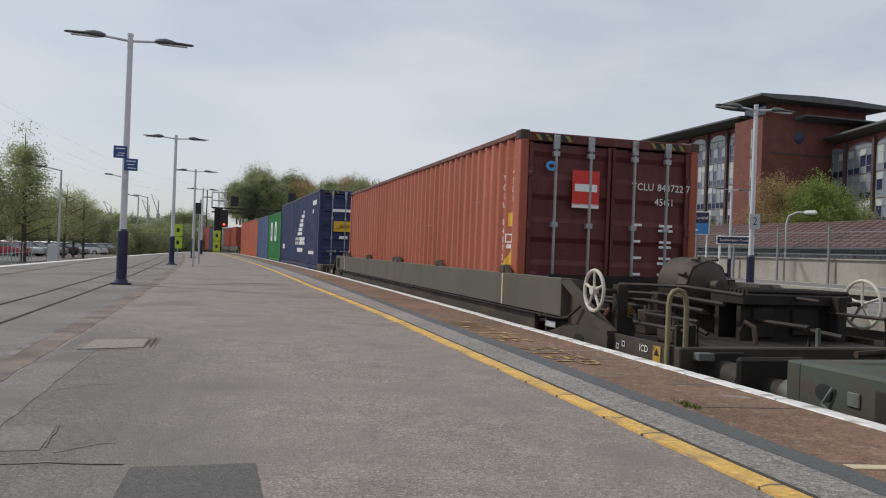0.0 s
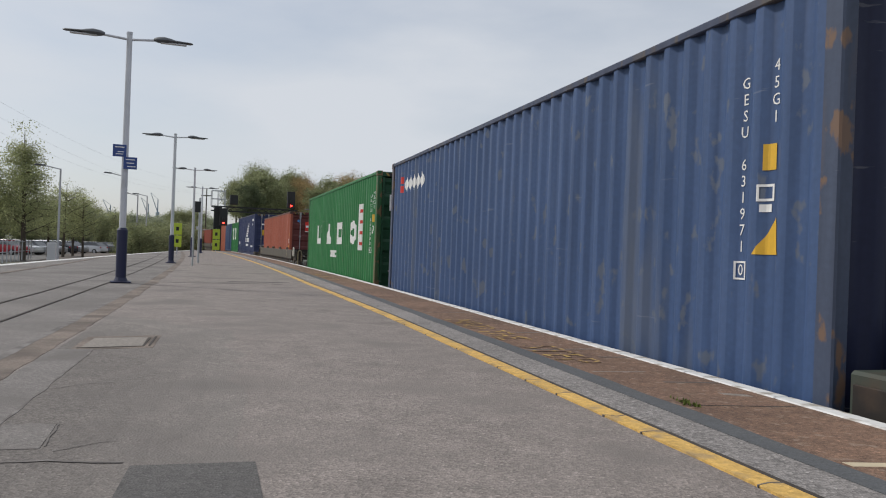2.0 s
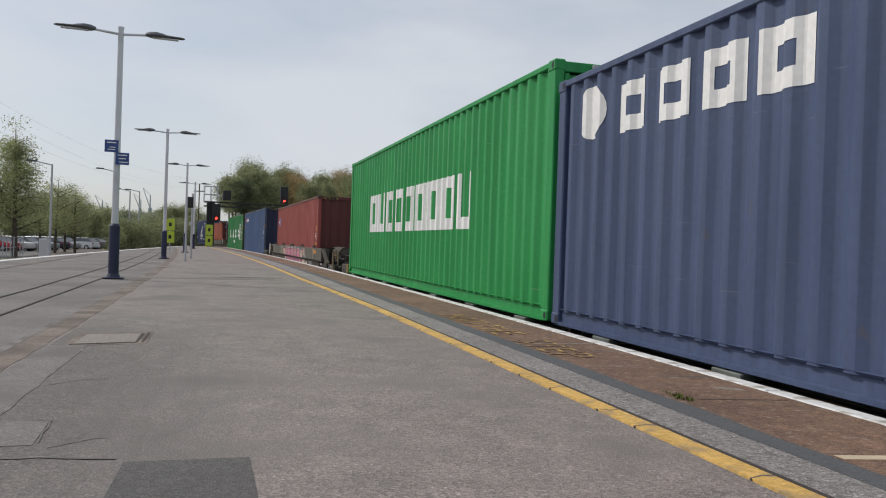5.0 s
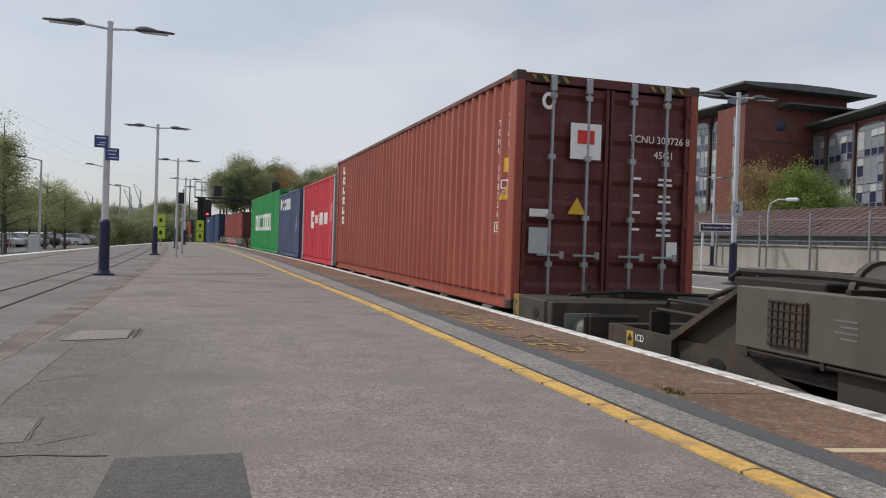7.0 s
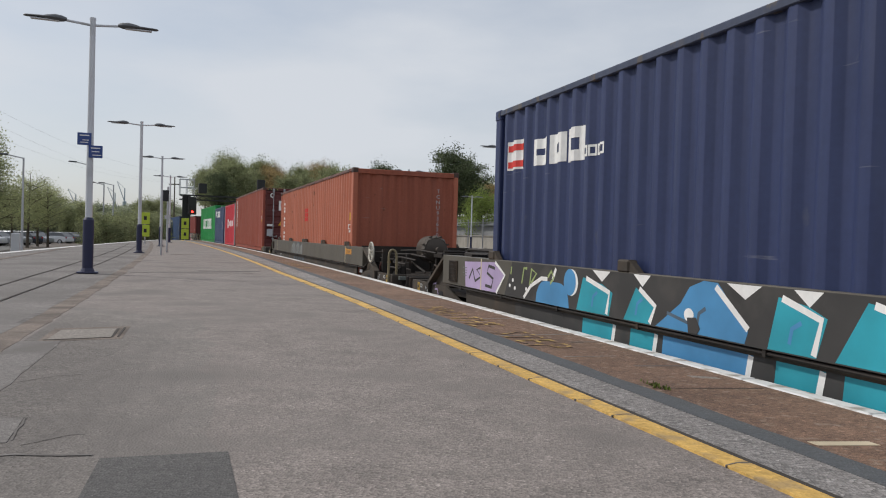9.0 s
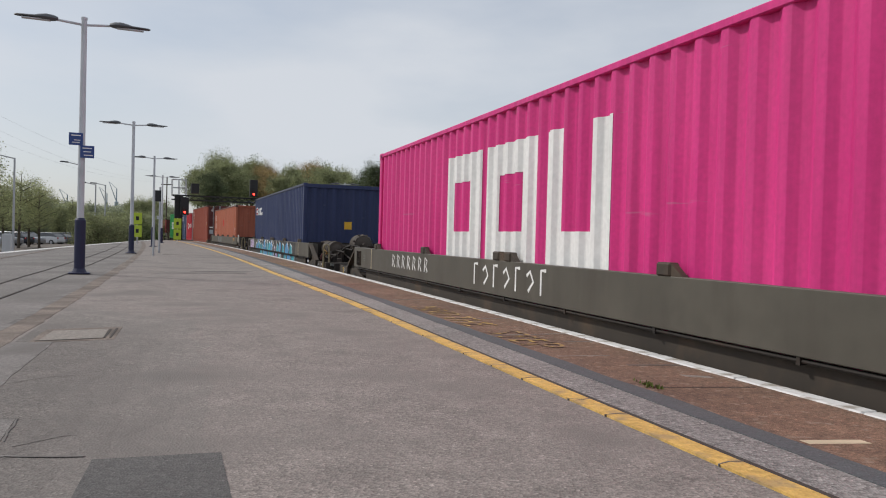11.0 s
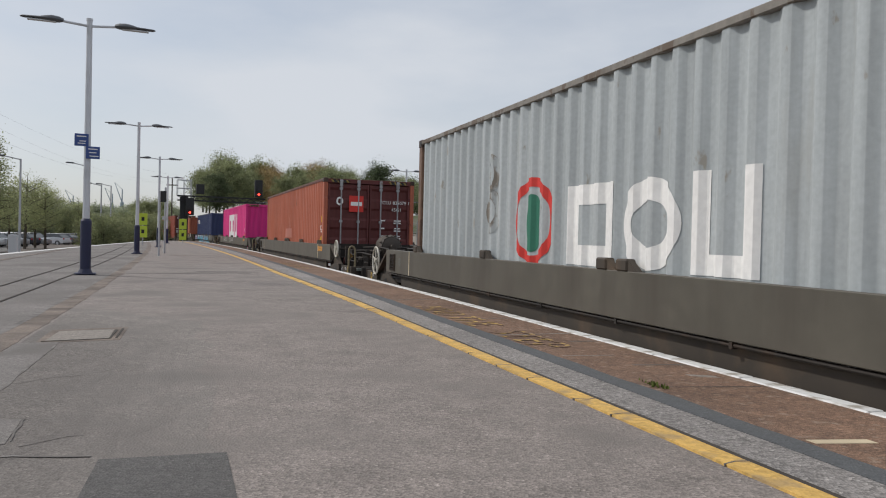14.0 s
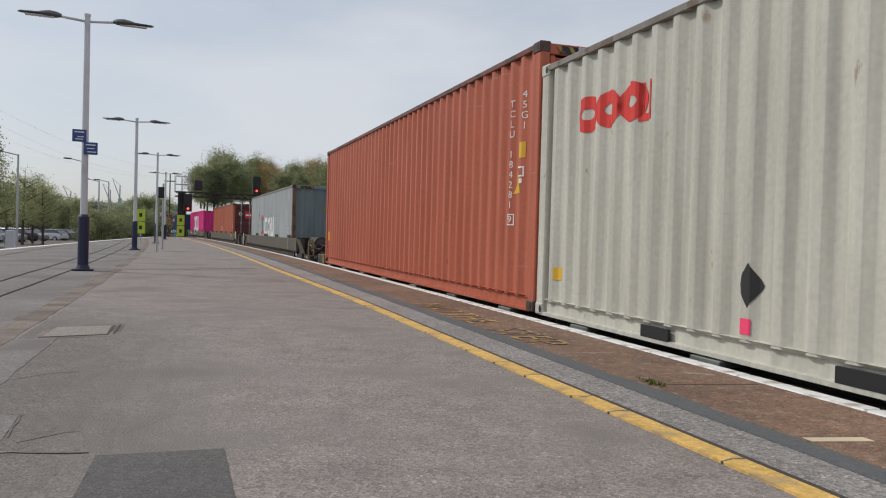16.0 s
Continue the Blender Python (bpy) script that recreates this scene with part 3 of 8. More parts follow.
deck_patch("tar_patch", [(-6.1, -4.82), (-6.1, -4.40), (-7.6, -4.36), (-7.6, -4.86)], 0.0030, "asphalt_patch", "dark tarmac patch")
deck_patch("manhole_frame", [(-2.32, -5.55), (-2.18, -5.02), (-2.96, -5.02), (-3.10, -5.55)], 0.0032, "kerb_brown", "stone manhole frame")
deck_patch("manhole_cover", [(-2.42, -5.49), (-2.34, -5.11), (-2.88, -5.10), (-3.00, -5.50)], 0.005, "manhole", "worn stone manhole cover")
for pts in ([(-2.28, -5.06), (-2.28, -5.045), (-2.87, -5.045), (-2.87, -5.06)], [(-2.37, -5.10), (-2.37, -5.085), (-2.88, -5.085), (-2.88, -5.10)], [(-2.99, -5.52), (-2.88, -5.09), (-2.90, -5.09), (-3.015, -5.52)]):
    deck_patch("manhole_joint", pts, 0.0062, "joint", "dark joint round the cover")
M["concrete_slab"] = material("worn_grey_concrete", (0.178, 0.163, 0.153), 0.95, vary=0.12, grain=8, stain=(0.135, 0.122, 0.113), stain_scale=2.0, stain_at=(0.45, 0.62), bump=0.35, fine=0.22, fine_scale=110)
strip("slab_band", -7.9, -3.05, lambda s: -5.66 + 0.02 * noise.noise((s * 2, 3, 9)), lambda s: -5.40 + 0.015 * noise.noise((s * 3, 8, 2)), 0.0034, "concrete_slab", "worn grey concrete band", 0.1)
strip("slab_seam", -7.9, -3.05, lambda s: -5.405 + 0.015 * noise.noise((s * 3, 8, 2)), lambda s: -5.392 + 0.015 * noise.noise((s * 4, 8, 2)), 0.0042, "asphalt_seam", "dark ragged seam", 0.1)
deck_patch("slab_patch", [(-5.40, -5.38), (-5.42, -5.18), (-5.83, -5.16), (-5.83, -5.38)], 0.0044, "concrete_slab", "small pale concrete patch")
for line, r in (([(-5.42, -5.38), (-5.415, -5.28), (-5.43, -5.17), (-5.62, -5.165), (-5.84, -5.155)], 0.004), ([(-5.87, -5.11), (-5.84, -5.065), (-5.805, -5.03), (-5.75, -4.96), (-5.74, -4.90)], 0.0035), ([(-5.99, -5.5), (-6.01, -5.30), (-6.00, -5.10), (-6.05, -4.95), (-6.06, -4.82)], 0.009),
                ([(-4.60, -5.36), (-4.45, -5.22), (-4.40, -5.05)], 0.004), ([(6.9, -5.5), (7.0, -4.6), (6.95, -3.9), (7.1, -3.2)], 0.025), ([(9.6, -5.4), (9.5, -4.7), (9.7, -4.1)], 0.02)):
    line = [(a + 0.012 * noise.noise((a * 9, b * 9, 1)), b + 0.012 * noise.noise((a * 9, b * 9, 5))) for p, q in zip(line, line[1:]) for k in range(5) for a, b in [(p[0] + (q[0] - p[0]) * k / 5, p[1] + (q[1] - p[1]) * k / 5)]]
    verts, faces = stroke(line, r)
    lay((verts, faces), lambda u, v: (*at(u, v).xy, 0.0052), "crack", M["asphalt_seam"], platform)
for (s0, l0), (s1, l1), w, mt in (((-5.3, -2.11), (-5.4, -1.53), 0.006, "joint"), ((6.4, -5.6), (6.6, -3.4), 0.03, "asphalt_seam"), ((7.3, -4.4), (7.3, -3.2), 0.04, "asphalt_patch"),
                                  ((-6.45, -2.16), (-6.5, -1.9), 0.03, "cream_paint"), ((18.5, -5.0), (18.6, -4.3), 0.12, "kerb_brown"), ((-1.74, -2.10), (-1.80, -1.5), 0.012, "manhole"), ((-3.06, -2.20), (-3.02, -1.5), 0.012, "manhole"), ((-4.18, -2.13), (-4.20, -1.75), 0.008, "manhole"), ((0.5, -2.16), (0.45, -1.5), 0.010, "manhole"),
                                  ((-4.6, -1.85), (-4.65, -1.5), 0.02, "kerb_brown"), ((-3.5, -1.75), (-3.5, -1.5), 0.02, "kerb_brown"), ((-5.0, -1.72), (-5.08, -1.58), 0.03, "manhole")):
    deck_patch("surface_mark", [(s0 - w, l0), (s1 - w, l1), (s1 + w, l1), (s0 + w, l0)], 0.0058 if l0 > -2.4 else 0.0036, mt, "")
# cracks across the yellow line
rnd = random.Random(17)
s = -8.0
while s < 14:
    y1 = yellow_in(s)
    k = rnd.uniform(-0.04, 0.04)
    deck_patch("crack", [(s, y1 - 0.112), (s + k, y1 - 0.05), (s + 0.5 * k, y1 + 0.002), (s + 0.5 * k - 0.007, y1 + 0.002), (s + k - 0.008, y1 - 0.05), (s - 0.006, y1 - 0.112)], 0.0112, "asphalt_seam", "")
    s += rnd.uniform(0.28, 1.0)
# asphalt darker in five steps towards the drain, with a ragged rim
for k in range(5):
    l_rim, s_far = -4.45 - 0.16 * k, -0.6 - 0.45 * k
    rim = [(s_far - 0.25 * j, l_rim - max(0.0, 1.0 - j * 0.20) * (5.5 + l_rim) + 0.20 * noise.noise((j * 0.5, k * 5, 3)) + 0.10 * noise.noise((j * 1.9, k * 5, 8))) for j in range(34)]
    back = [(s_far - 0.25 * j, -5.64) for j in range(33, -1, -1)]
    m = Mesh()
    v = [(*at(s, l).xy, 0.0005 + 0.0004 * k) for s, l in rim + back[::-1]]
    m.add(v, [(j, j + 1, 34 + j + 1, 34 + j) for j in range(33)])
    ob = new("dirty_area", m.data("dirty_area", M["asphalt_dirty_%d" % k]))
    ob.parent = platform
    tagged(ob, "darker asphalt")

# worn yellow words painted along the edge paving, their tops towards the line
M["yellow_faded"] = material("faded_yellow_paint", (0.44, 0.29, 0.085), 0.9, vary=0.2, grain=25, stain=(0.168, 0.101, 0.068), stain_scale=12, stain_at=(0.42, 0.54), bump=0)
for word, s_mid, wide in (("MIND", -1.02, 0.98), ("THE", -2.03, 0.80), ("STEP", -3.30, 1.00), ("MIND", 12.0, 0.98), ("THE", 10.9, 0.80), ("STEP", 9.7, 1.02)):
    verts, faces = text_mesh(word, 0.46)
    span = max(p[0] for p in verts) - min(p[0] for p in verts)
    lay((verts, faces), lambda u, v: (*at(s_mid - u * wide / span, -2.02 + v).xy, 0.0088), "worn_lettering", M["yellow_faded"], platform)

# coping stones of the edge, each with its own joint
stone = []
for var in range(3):
    m = Mesh().box(-0.452, 0.452, -0.055, 0.055, -0.12, 0.012, 0.008)
    stone.append(m.data("coping_stone", M["white_line"]))
for i in range(92):
    s = -23 + i * 0.915
    ob = new("coping_stone", stone[i % 3])
    ob.parent = platform
    j = 0.006 * noise.noise((i * 3.1, 0, 7))
    ob.matrix_local = beside(s, -1.425 + j, 0.4 * j, 0.15 * noise.noise((i, 2, 2)))
base_edge = strip("edge_wall", -24, END, -1.62, -1.46, -0.004, "concrete", "")
solid("platform_wall", ribbon(-24, END, -1.62, -1.48, -0.06, 1.0, -1.27), M["concrete"], Matrix(), "dirty concrete face of the platform edge", "platform wall", kind="structure")
solid("left_edge_line", ribbon(-24, END, left_edge, lambda s: left_edge(s) + 0.27, 0.006, 1.0, -1.2), M["white_line"], Matrix(), "worn white line along the platform edge", "white line", kind="structure")

# moss in a joint
g = Mesh()
rnd = random.Random(11)
for i in range(60):
    p = at(-5.28 + rnd.gauss(0, 0.05), -2.12 + rnd.gauss(0, 0.018), 0.008)
    a = rnd.random() * 6.28
    d = Vector((math.cos(a), math.sin(a), 0)) * 0.008
    g.add([p - d, p + d, p + d * 0.4 + Vector((0, 0, 0.022 * rnd.random() + 0.006))], [(0, 1, 2)])
M["moss"] = material("moss", (0.10, 0.13, 0.02), 0.9, vary=0.3)
solid("moss", g, M["moss"], Matrix(), "small tuft of moss in a paving joint", "moss", kind="stuff")

# the two platforms across the lines
for l0, l1, s0, s1, nm in ((4.95, 10.0, -30, 120, "second"), (16.3, 21.6, -30, 130, "third")):
    solid("platform_across", ribbon(s0, s1, l0 + 0.24, l1 - 0.24, 0.0, 2.0, -1.27), M["asphalt_worn"], Matrix(), "grey asphalt platform across the running lines", "platform", kind="structure")
    solid("white_edge", ribbon(s0, s1, l0 + 0.10, l0 + 0.24, 0.006, 2.0, -0.16), M["white_line"], Matrix(), "white-painted platform edge", "platform edge", kind="structure")
    for a, b in ((l0, l0 + 0.10), (l1 - 0.10, l1)):
        solid("coping", ribbon(s0, s1, a, b, 0.0, 2.0, -0.16), M["concrete"], Matrix(), "weathered concrete platform coping", "coping", kind="structure")
    solid("white_edge", ribbon(s0, s1, l1 - 0.24, l1 - 0.10, 0.006, 2.0, -0.16), M["white_line"], Matrix(), "white-painted platform edge", "platform edge", kind="structure")

# ---- containers ----
PERIOD = 0.2785


WAVE = ((0.0, 0.0), (0.23, 0.0), (0.29, 0.006), (0.46, 0.037), (0.52, 0.043), (0.75, 0.043), (0.81, 0.037), (0.98, 0.002))


def corrugation(x, x0):
    """Depth of the trapezoid corrugation, with its bends rounded, at x."""
    u = ((x - x0) / PERIOD) % 1.0
    return float(np.interp(u, [p[0] for p in WAVE] + [1.0], [p[1] for p in WAVE] + [0.002]))


def bends(x0, x1):
    out, k = [], 0
    while True:
        for u, _ in WAVE:
            x = x0 + (k + u) * PERIOD
            if x >= x1 - 1e-4:
                return out + [x1]
            out.append(x)
        k += 1


def wave_sheet(a, b, z0, z1, put):
    xs = bends(a, b)
    v = [put(x, z, corrugation(x, a)) for x in xs for z in (z0, z1)]
    return Mesh().add(v, [(2 * i, 2 * i + 1, 2 * i + 3, 2 * i + 2) for i in range(len(xs) - 1)])


W2 = 1.219
CONTAINERS = []


def container(label, rear, length=12.192, height=2.896, z=-0.13, side="red", end="red", post=None, doors=True, group="containers on the train"):
    """rear: metres along the track of its rear end at the start. Local x runs from the rear forwards, y to the platform side, z up."""
    c = thing("shipping_container", beside(rear + length / 2, 0, z), label, "container", group)
    L, H = length / 2, height
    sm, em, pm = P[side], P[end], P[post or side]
    for sg in (1, -1):
        part("side_panel", wave_sheet(-L + 0.15, L - 0.15, 0.14, H - 0.05, lambda x, zz, d: (x, sg * (W2 - 0.012 - d), zz)), sm, c, smooth=True)
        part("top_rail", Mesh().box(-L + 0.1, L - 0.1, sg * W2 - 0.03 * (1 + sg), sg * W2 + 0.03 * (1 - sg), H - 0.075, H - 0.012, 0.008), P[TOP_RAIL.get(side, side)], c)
        part("bottom_rail", Mesh().prism([(sg * (W2 - 0.004), 0.0), (sg * (W2 - 0.004), 0.03), (sg * (W2 - 0.045), 0.035), (sg * (W2 - 0.045), 0.13), (sg * (W2 - 0.008), 0.16), (sg * (W2 - 0.10), 0.165), (sg * (W2 - 0.10), 0.0)], 0, -L + 0.1, L - 0.1), sm, c)
        for e in (1, -1):
            x0, x1 = sorted((e * L, e * (L - 0.16)))
            y0, y1 = sorted((sg * W2, sg * (W2 - 0.12)))
            part("corner_post", Mesh().box(x0 + 0.004, x1 - 0.004, y0 + 0.006, y1 - 0.006, 0.10, H - 0.10, 0.012), pm, c)
            for z0 in (0.0, H - 0.118):
                q = Mesh().box(x0, x0 + 0.178 if e < 0 else x1, y0 - (0.0 if sg > 0 else 0.003), y1 + (0.003 if sg > 0 else 0.0), z0, z0 + 0.118, 0.012)
                cast = part("corner_casting", q, P["casting"] if side in ("tal", "bsiu", "tal2", "tcnu", "orange", "red", "mol") else pm, c)
                # black plug in place of the hole, its inner shade put into the colour
                hole = Mesh().prism([(-0.03 + e * (L - 0.09) + 0.03 * math.cos(a * 0.785), z0 + 0.059 + 0.038 * math.sin(a * 0.785)) for a in range(8)], 1, sg * (W2 + 0.0045), sg * (W2 - 0.03))
                part("casting_hole", hole, M["black"], cast)
    part("roof", wave_sheet(-L + 0.12, L - 0.12, -W2 + 0.05, W2 - 0.05, lambda x, yy, d: (x, yy, H - 0.03 - 0.5 * d)), sm, c)
    part("floor_frame", Mesh().box(-L + 0.1, L - 0.1, -W2 + 0.1, W2 - 0.1, 0.04, 0.15), M["grime"], c)
    for e in (1, -1):
        x = e * (L - 0.05)
        part("end_header", Mesh().box(min(x, x + e * 0.045), max(x, x + e * 0.045), -W2 + 0.1, W2 - 0.1, H - 0.13, H - 0.02, 0.008), em, c)
        part("end_sill", Mesh().box(min(x, x + e * 0.045), max(x, x + e * 0.045), -W2 + 0.1, W2 - 0.1, 0.02, 0.15, 0.008), em, c)
        if e < 0 and doors:
            for sg in (1, -1):
                d = Mesh()
                zs, prof = [], []
                for k in range(5):
                    b = 0.17 + k * (H - 0.32) / 5
                    hh = (H - 0.32) / 5
                    zs += [b, b + hh * 0.18, b + hh * 0.30, b + hh * 0.70, b + hh * 0.82]
                    prof += [0, 0, 0.03, 0.03, 0]
                zs.append(H - 0.15)
                prof.append(0)
                ya, yb = sg * 0.012, sg * (W2 - 0.125)
                v = [(-L + 0.05 + p, yy, zz) for zz, p in zip(zs, prof) for yy in (ya, yb)]
                d.add(v, [(2 * i, 2 * i + 1, 2 * i + 3, 2 * i + 2) for i in range(len(zs) - 1)])
                d.box(-L + 0.02, -L + 0.05, *sorted((ya, ya + sg * 0.04)), 0.16, H - 0.14).box(-L + 0.02, -L + 0.05, *sorted((yb - sg * 0.05, yb)), 0.16, H - 0.14)
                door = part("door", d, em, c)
                for yy in (sg * 0.30, sg * 0.76):
                    bar = Mesh().tube([(-L - 0.01, yy, 0.10), (-L - 0.01, yy, H - 0.06)], 0.019, 8)
                    for zz in (0.12, 0.5, 1.05, 1.75, H - 0.30):
                        bar.box(-L - 0.03, -L + 0.03, yy - 0.04, yy + 0.04, zz, zz + 0.06)
                    bar.box(-L - 0.035, -L + 0.02, yy - 0.04, yy + 0.04, H - 0.22, H - 0.04, 0.01)
                    b = part("locking_bar", bar, M["steel_bar"], door)
                    hd = Mesh().box(-L - 0.045, -L - 0.025, yy - 0.16, yy + 0.16, 0.62, 0.65, 0.006)
                    hd.box(-L - 0.05, -L - 0.02, yy - 0.18, yy - 0.12, 0.59, 0.68, 0.008)
                    part("handle", hd, M["steel_bar"], door)
                for zz in (0.35, 1.0, 1.7, 2.35):
                    part("hinge", Mesh().box(-L + 0.005, -L + 0.04, *sorted((sg * (W2 - 0.11), sg * (W2 - 0.17))), zz, zz + 0.10, 0.006), em, door)
        else:
            a, b = -W2 + 0.115, W2 - 0.115
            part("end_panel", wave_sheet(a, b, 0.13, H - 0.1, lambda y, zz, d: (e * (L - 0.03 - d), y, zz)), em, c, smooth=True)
    CONTAINERS.append((c, rear + length / 2, z))
    c["span"] = length
    return c


def on_side(c, from_rear, z0):
    """Placing on the platform-side wall: u to the rear, v up, round the point that far from the rear end and that high."""
    L = c["span"] / 2
    x0 = -L + from_rear
    a = -L + 0.15

    def where(u, v):
        x = x0 - u
        return (x, W2 - 0.012 - corrugation(x, a) + 0.004, z0 + v)
    return where, [x0 - b for b in bends(a, L - 0.15)]


def on_end(c, y0, z0, out=0.0):
    L = c["span"] / 2
    a = -W2 + 0.115

    def where(u, v):
        y = y0 - u
        d = corrugation(y, a) if out == 0.0 else 0.0
        return (-L + 0.03 + d - 0.004 - out, y, z0 + v)
    return where, ([y0 - b for b in bends(a, W2 - 0.115)] if out == 0.0 else [])


def mark(c, spot, shape, mat, name="marking", label=""):
    where, cuts = spot
    return lay(shape, where, name, M[mat], c, cuts, label)


def codes(c, number, check, rear=0.32, kind="45G1", mats="white_mark"):
    """The stacked number and size code near the rear of the side, with the small plates below."""
    dz = c["tall"] - 2.896
    mark(c, on_side(c, rear + 0.30, 1.80 + dz), text_mesh("\n".join(number), 0.108), mats, "number")
    mark(c, on_side(c, rear, 2.25 + dz), text_mesh("\n".join(kind), 0.108), mats, "size_code")
    mark(c, on_side(c, rear + 0.30, 1.09 + dz), block(0.10, 0.125, "ring", 0.12), mats, "check_box")
    mark(c, on_side(c, rear + 0.30, 1.09 + dz), text_mesh(check, 0.108), mats, "check_digit")
    mark(c, on_side(c, rear + 0.03, 1.83 + dz), block(0.10, 0.17), "yellow_tag", "height_plate")
    mark(c, on_side(c, rear + 0.05, 1.60 + dz), block(0.12, 0.11, "ring", 0.14), mats, "approval_mark")
    mark(c, on_side(c, rear + 0.05, 1.50 + dz), block(0.08, 0.05), mats, "approval_mark")


def warning_triangle(c, rear, z0, size=0.22):
    mark(c, on_side(c, rear, z0), flat_outline([(-size / 2, -size / 2), (size / 2, -size / 2), (0.06, size / 2)]), "yellow_tag", "warning_triangle")


def hazard_top(c, e=-1, whole=False):
    """Black and yellow stripes along the top of the rear end."""
    L, H = c["span"] / 2, c["tall"]
    spans = ((-1.0, 1.0),) if whole else ((0.55, 1.0), (-1.0, -0.55))
    for a, b in spans:
        g = Mesh()
        y = a
        while y < b - 0.05:
            g.add([(-L - 0.0065, y, H - 0.115), (-L - 0.0065, y + 0.05, H - 0.115), (-L - 0.0065, y + 0.10, H - 0.045), (-L - 0.0065, y + 0.05, H - 0.045)], [(0, 1, 2, 3)])
            y += 0.13
        part("hazard_band", Mesh().box(-L - 0.006, -L + 0.0, a, b, H - 0.12, H - 0.04), M["black_mark"], c)
        part("hazard_stripes", g, M["yellow_worn"], c)


def door_marks(c, number, lift=0.0):
    """Writing on the door end: number, size code, weight lines, small plates."""
    H = c["tall"] + lift
    o = 0.036
    mark(c, on_end(c, -0.42, H - 0.80, o), text_mesh(number[:4], 0.125), "white_mark", "number")
    mark(c, on_end(c, -0.81, H - 0.80, o), text_mesh(number[4:10], 0.125), "white_mark", "number")
    mark(c, on_end(c, -1.06, H - 0.80, o), text_mesh(number[11:], 0.125), "white_mark", "check_digit")
    mark(c, on_end(c, -0.73, H - 0.98, o), text_mesh("45G1", 0.125), "white_mark", "size_code")
    rr = random.Random(len(number))
    for k in range(8):
        zz = H - 1.27 - 0.062 * k - 0.08 * (k // 2)
        mark(c, on_end(c, -0.76, zz, o), block(0.15 + 0.08 * rr.random(), 0.030), "white_mark", "weight_line")
        if k % 2 == 0:
            mark(c, on_end(c, -0.36, zz, o), block(0.10 + 0.05 * rr.random(), 0.030), "white_mark", "weight_line")


RED2 = "oxide-red ribbed steel shipping container"
K_Z, M_Z, L_Z = -0.62, 0.025, -0.37
M_TALL, M_LOW = 2.755, 2.465
ALL = {}


def make(key, label, rear, **kw):
    c = container(label, rear, **kw)
    c["tall"] = kw.get("height", 2.896)
    ALL[key] = c
    return c


c = make("navy", "navy blue ribbed container with white markings on a flat wagon", 18.07, height=M_TALL, side="nyk", end="nyk", z=M_Z)
hazard_top(c)
for k in range(6):
    mark(c, on_side(c, 5.2 - 0.22 * k, 1.28 + 0.17 * k), block(1.5 - 0.22 * k, 0.13, "wedge" if k == 5 else "slab", 0.2), "white_mark", "logo_bar")
for k in range(5):
    mark(c, on_side(c, 6.3 - 0.62 * k, 0.98), block(0.46, 0.30, "ring", 0.25), "white_mark", "logo_block")
mark(c, on_side(c, 5.0, 0.62), block(1.6, 0.16), "white_mark", "logo_bar")
mark(c, on_side(c, 1.2, 2.35), block(1.0, 0.16), "white_mark", "panel")
mark(c, on_side(c, 1.6, 2.05), block(0.3, 0.14), "white_mark", "panel")
mark(c, on_side(c, 11.0, 0.75), block(1.0, 0.22), "white_mark", "logo_bar")
mark(c, on_side(c, 1.8, 0.55), block(1.2, 0.12), "white_mark", "logo_bar")
mark(c, on_end(c, 0.3, 1.50, 0.04), block(0.8, 0.36, "ring", 0.3), "yellow_tag", "plate")
mark(c, on_end(c, 0.4, 2.05, 0.04), block(0.7, 0.10), "white_mark", "logo_bar")
mark(c, on_end(c, 0.35, 1.12, 0.04), block(0.3, 0.10), "white_mark", "plate")

c = make("tal", "oxide-red ribbed container with shade-darkened doors in a pocket wagon", -0.27, side="tal", end="tal_shaded", z=K_Z)
codes(c, "TCLU 843722", "7")
warning_triangle(c, 0.37, 1.38, 0.21)
hazard_top(c)
door_marks(c, "TCLU843722 7", 0.2)
mark(c, on_end(c, 0.36, 2.24, 0.042), block(0.36, 0.42), "red_mark", "logo_panel")
mark(c, on_end(c, 0.36, 2.24, 0.046), block(0.30, 0.09), "white_mark", "logo_bar")
mark(c, on_end(c, 0.36, 2.02, 0.042), block(0.36, 0.05), "white_mark", "logo_bar")
mark(c, on_end(c, 0.82, 2.48, 0.04), block(0.14, 0.12, "oval", 0.25), "blue_mark", "round_badge")
mark(c, on_end(c, 0.80, 0.72, 0.04), block(0.24, 0.07), "white_mark", "plate")

c = make("uasc", "green ribbed container with large white marks", -18.53, side="uasc", end="uasc_shaded", post="uasc_post", z=L_Z)
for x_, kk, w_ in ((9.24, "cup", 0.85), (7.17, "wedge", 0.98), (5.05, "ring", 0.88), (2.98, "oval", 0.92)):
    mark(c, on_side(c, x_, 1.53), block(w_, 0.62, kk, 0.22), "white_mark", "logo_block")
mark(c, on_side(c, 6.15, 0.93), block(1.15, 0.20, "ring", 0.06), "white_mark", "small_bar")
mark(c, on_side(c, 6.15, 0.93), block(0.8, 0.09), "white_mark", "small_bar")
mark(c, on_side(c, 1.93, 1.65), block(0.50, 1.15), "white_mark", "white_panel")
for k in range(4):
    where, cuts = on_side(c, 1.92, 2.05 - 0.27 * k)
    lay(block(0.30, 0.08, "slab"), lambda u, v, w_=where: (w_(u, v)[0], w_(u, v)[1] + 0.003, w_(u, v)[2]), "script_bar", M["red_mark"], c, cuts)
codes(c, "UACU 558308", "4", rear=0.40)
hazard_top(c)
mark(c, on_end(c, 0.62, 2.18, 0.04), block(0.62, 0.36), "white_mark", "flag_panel")
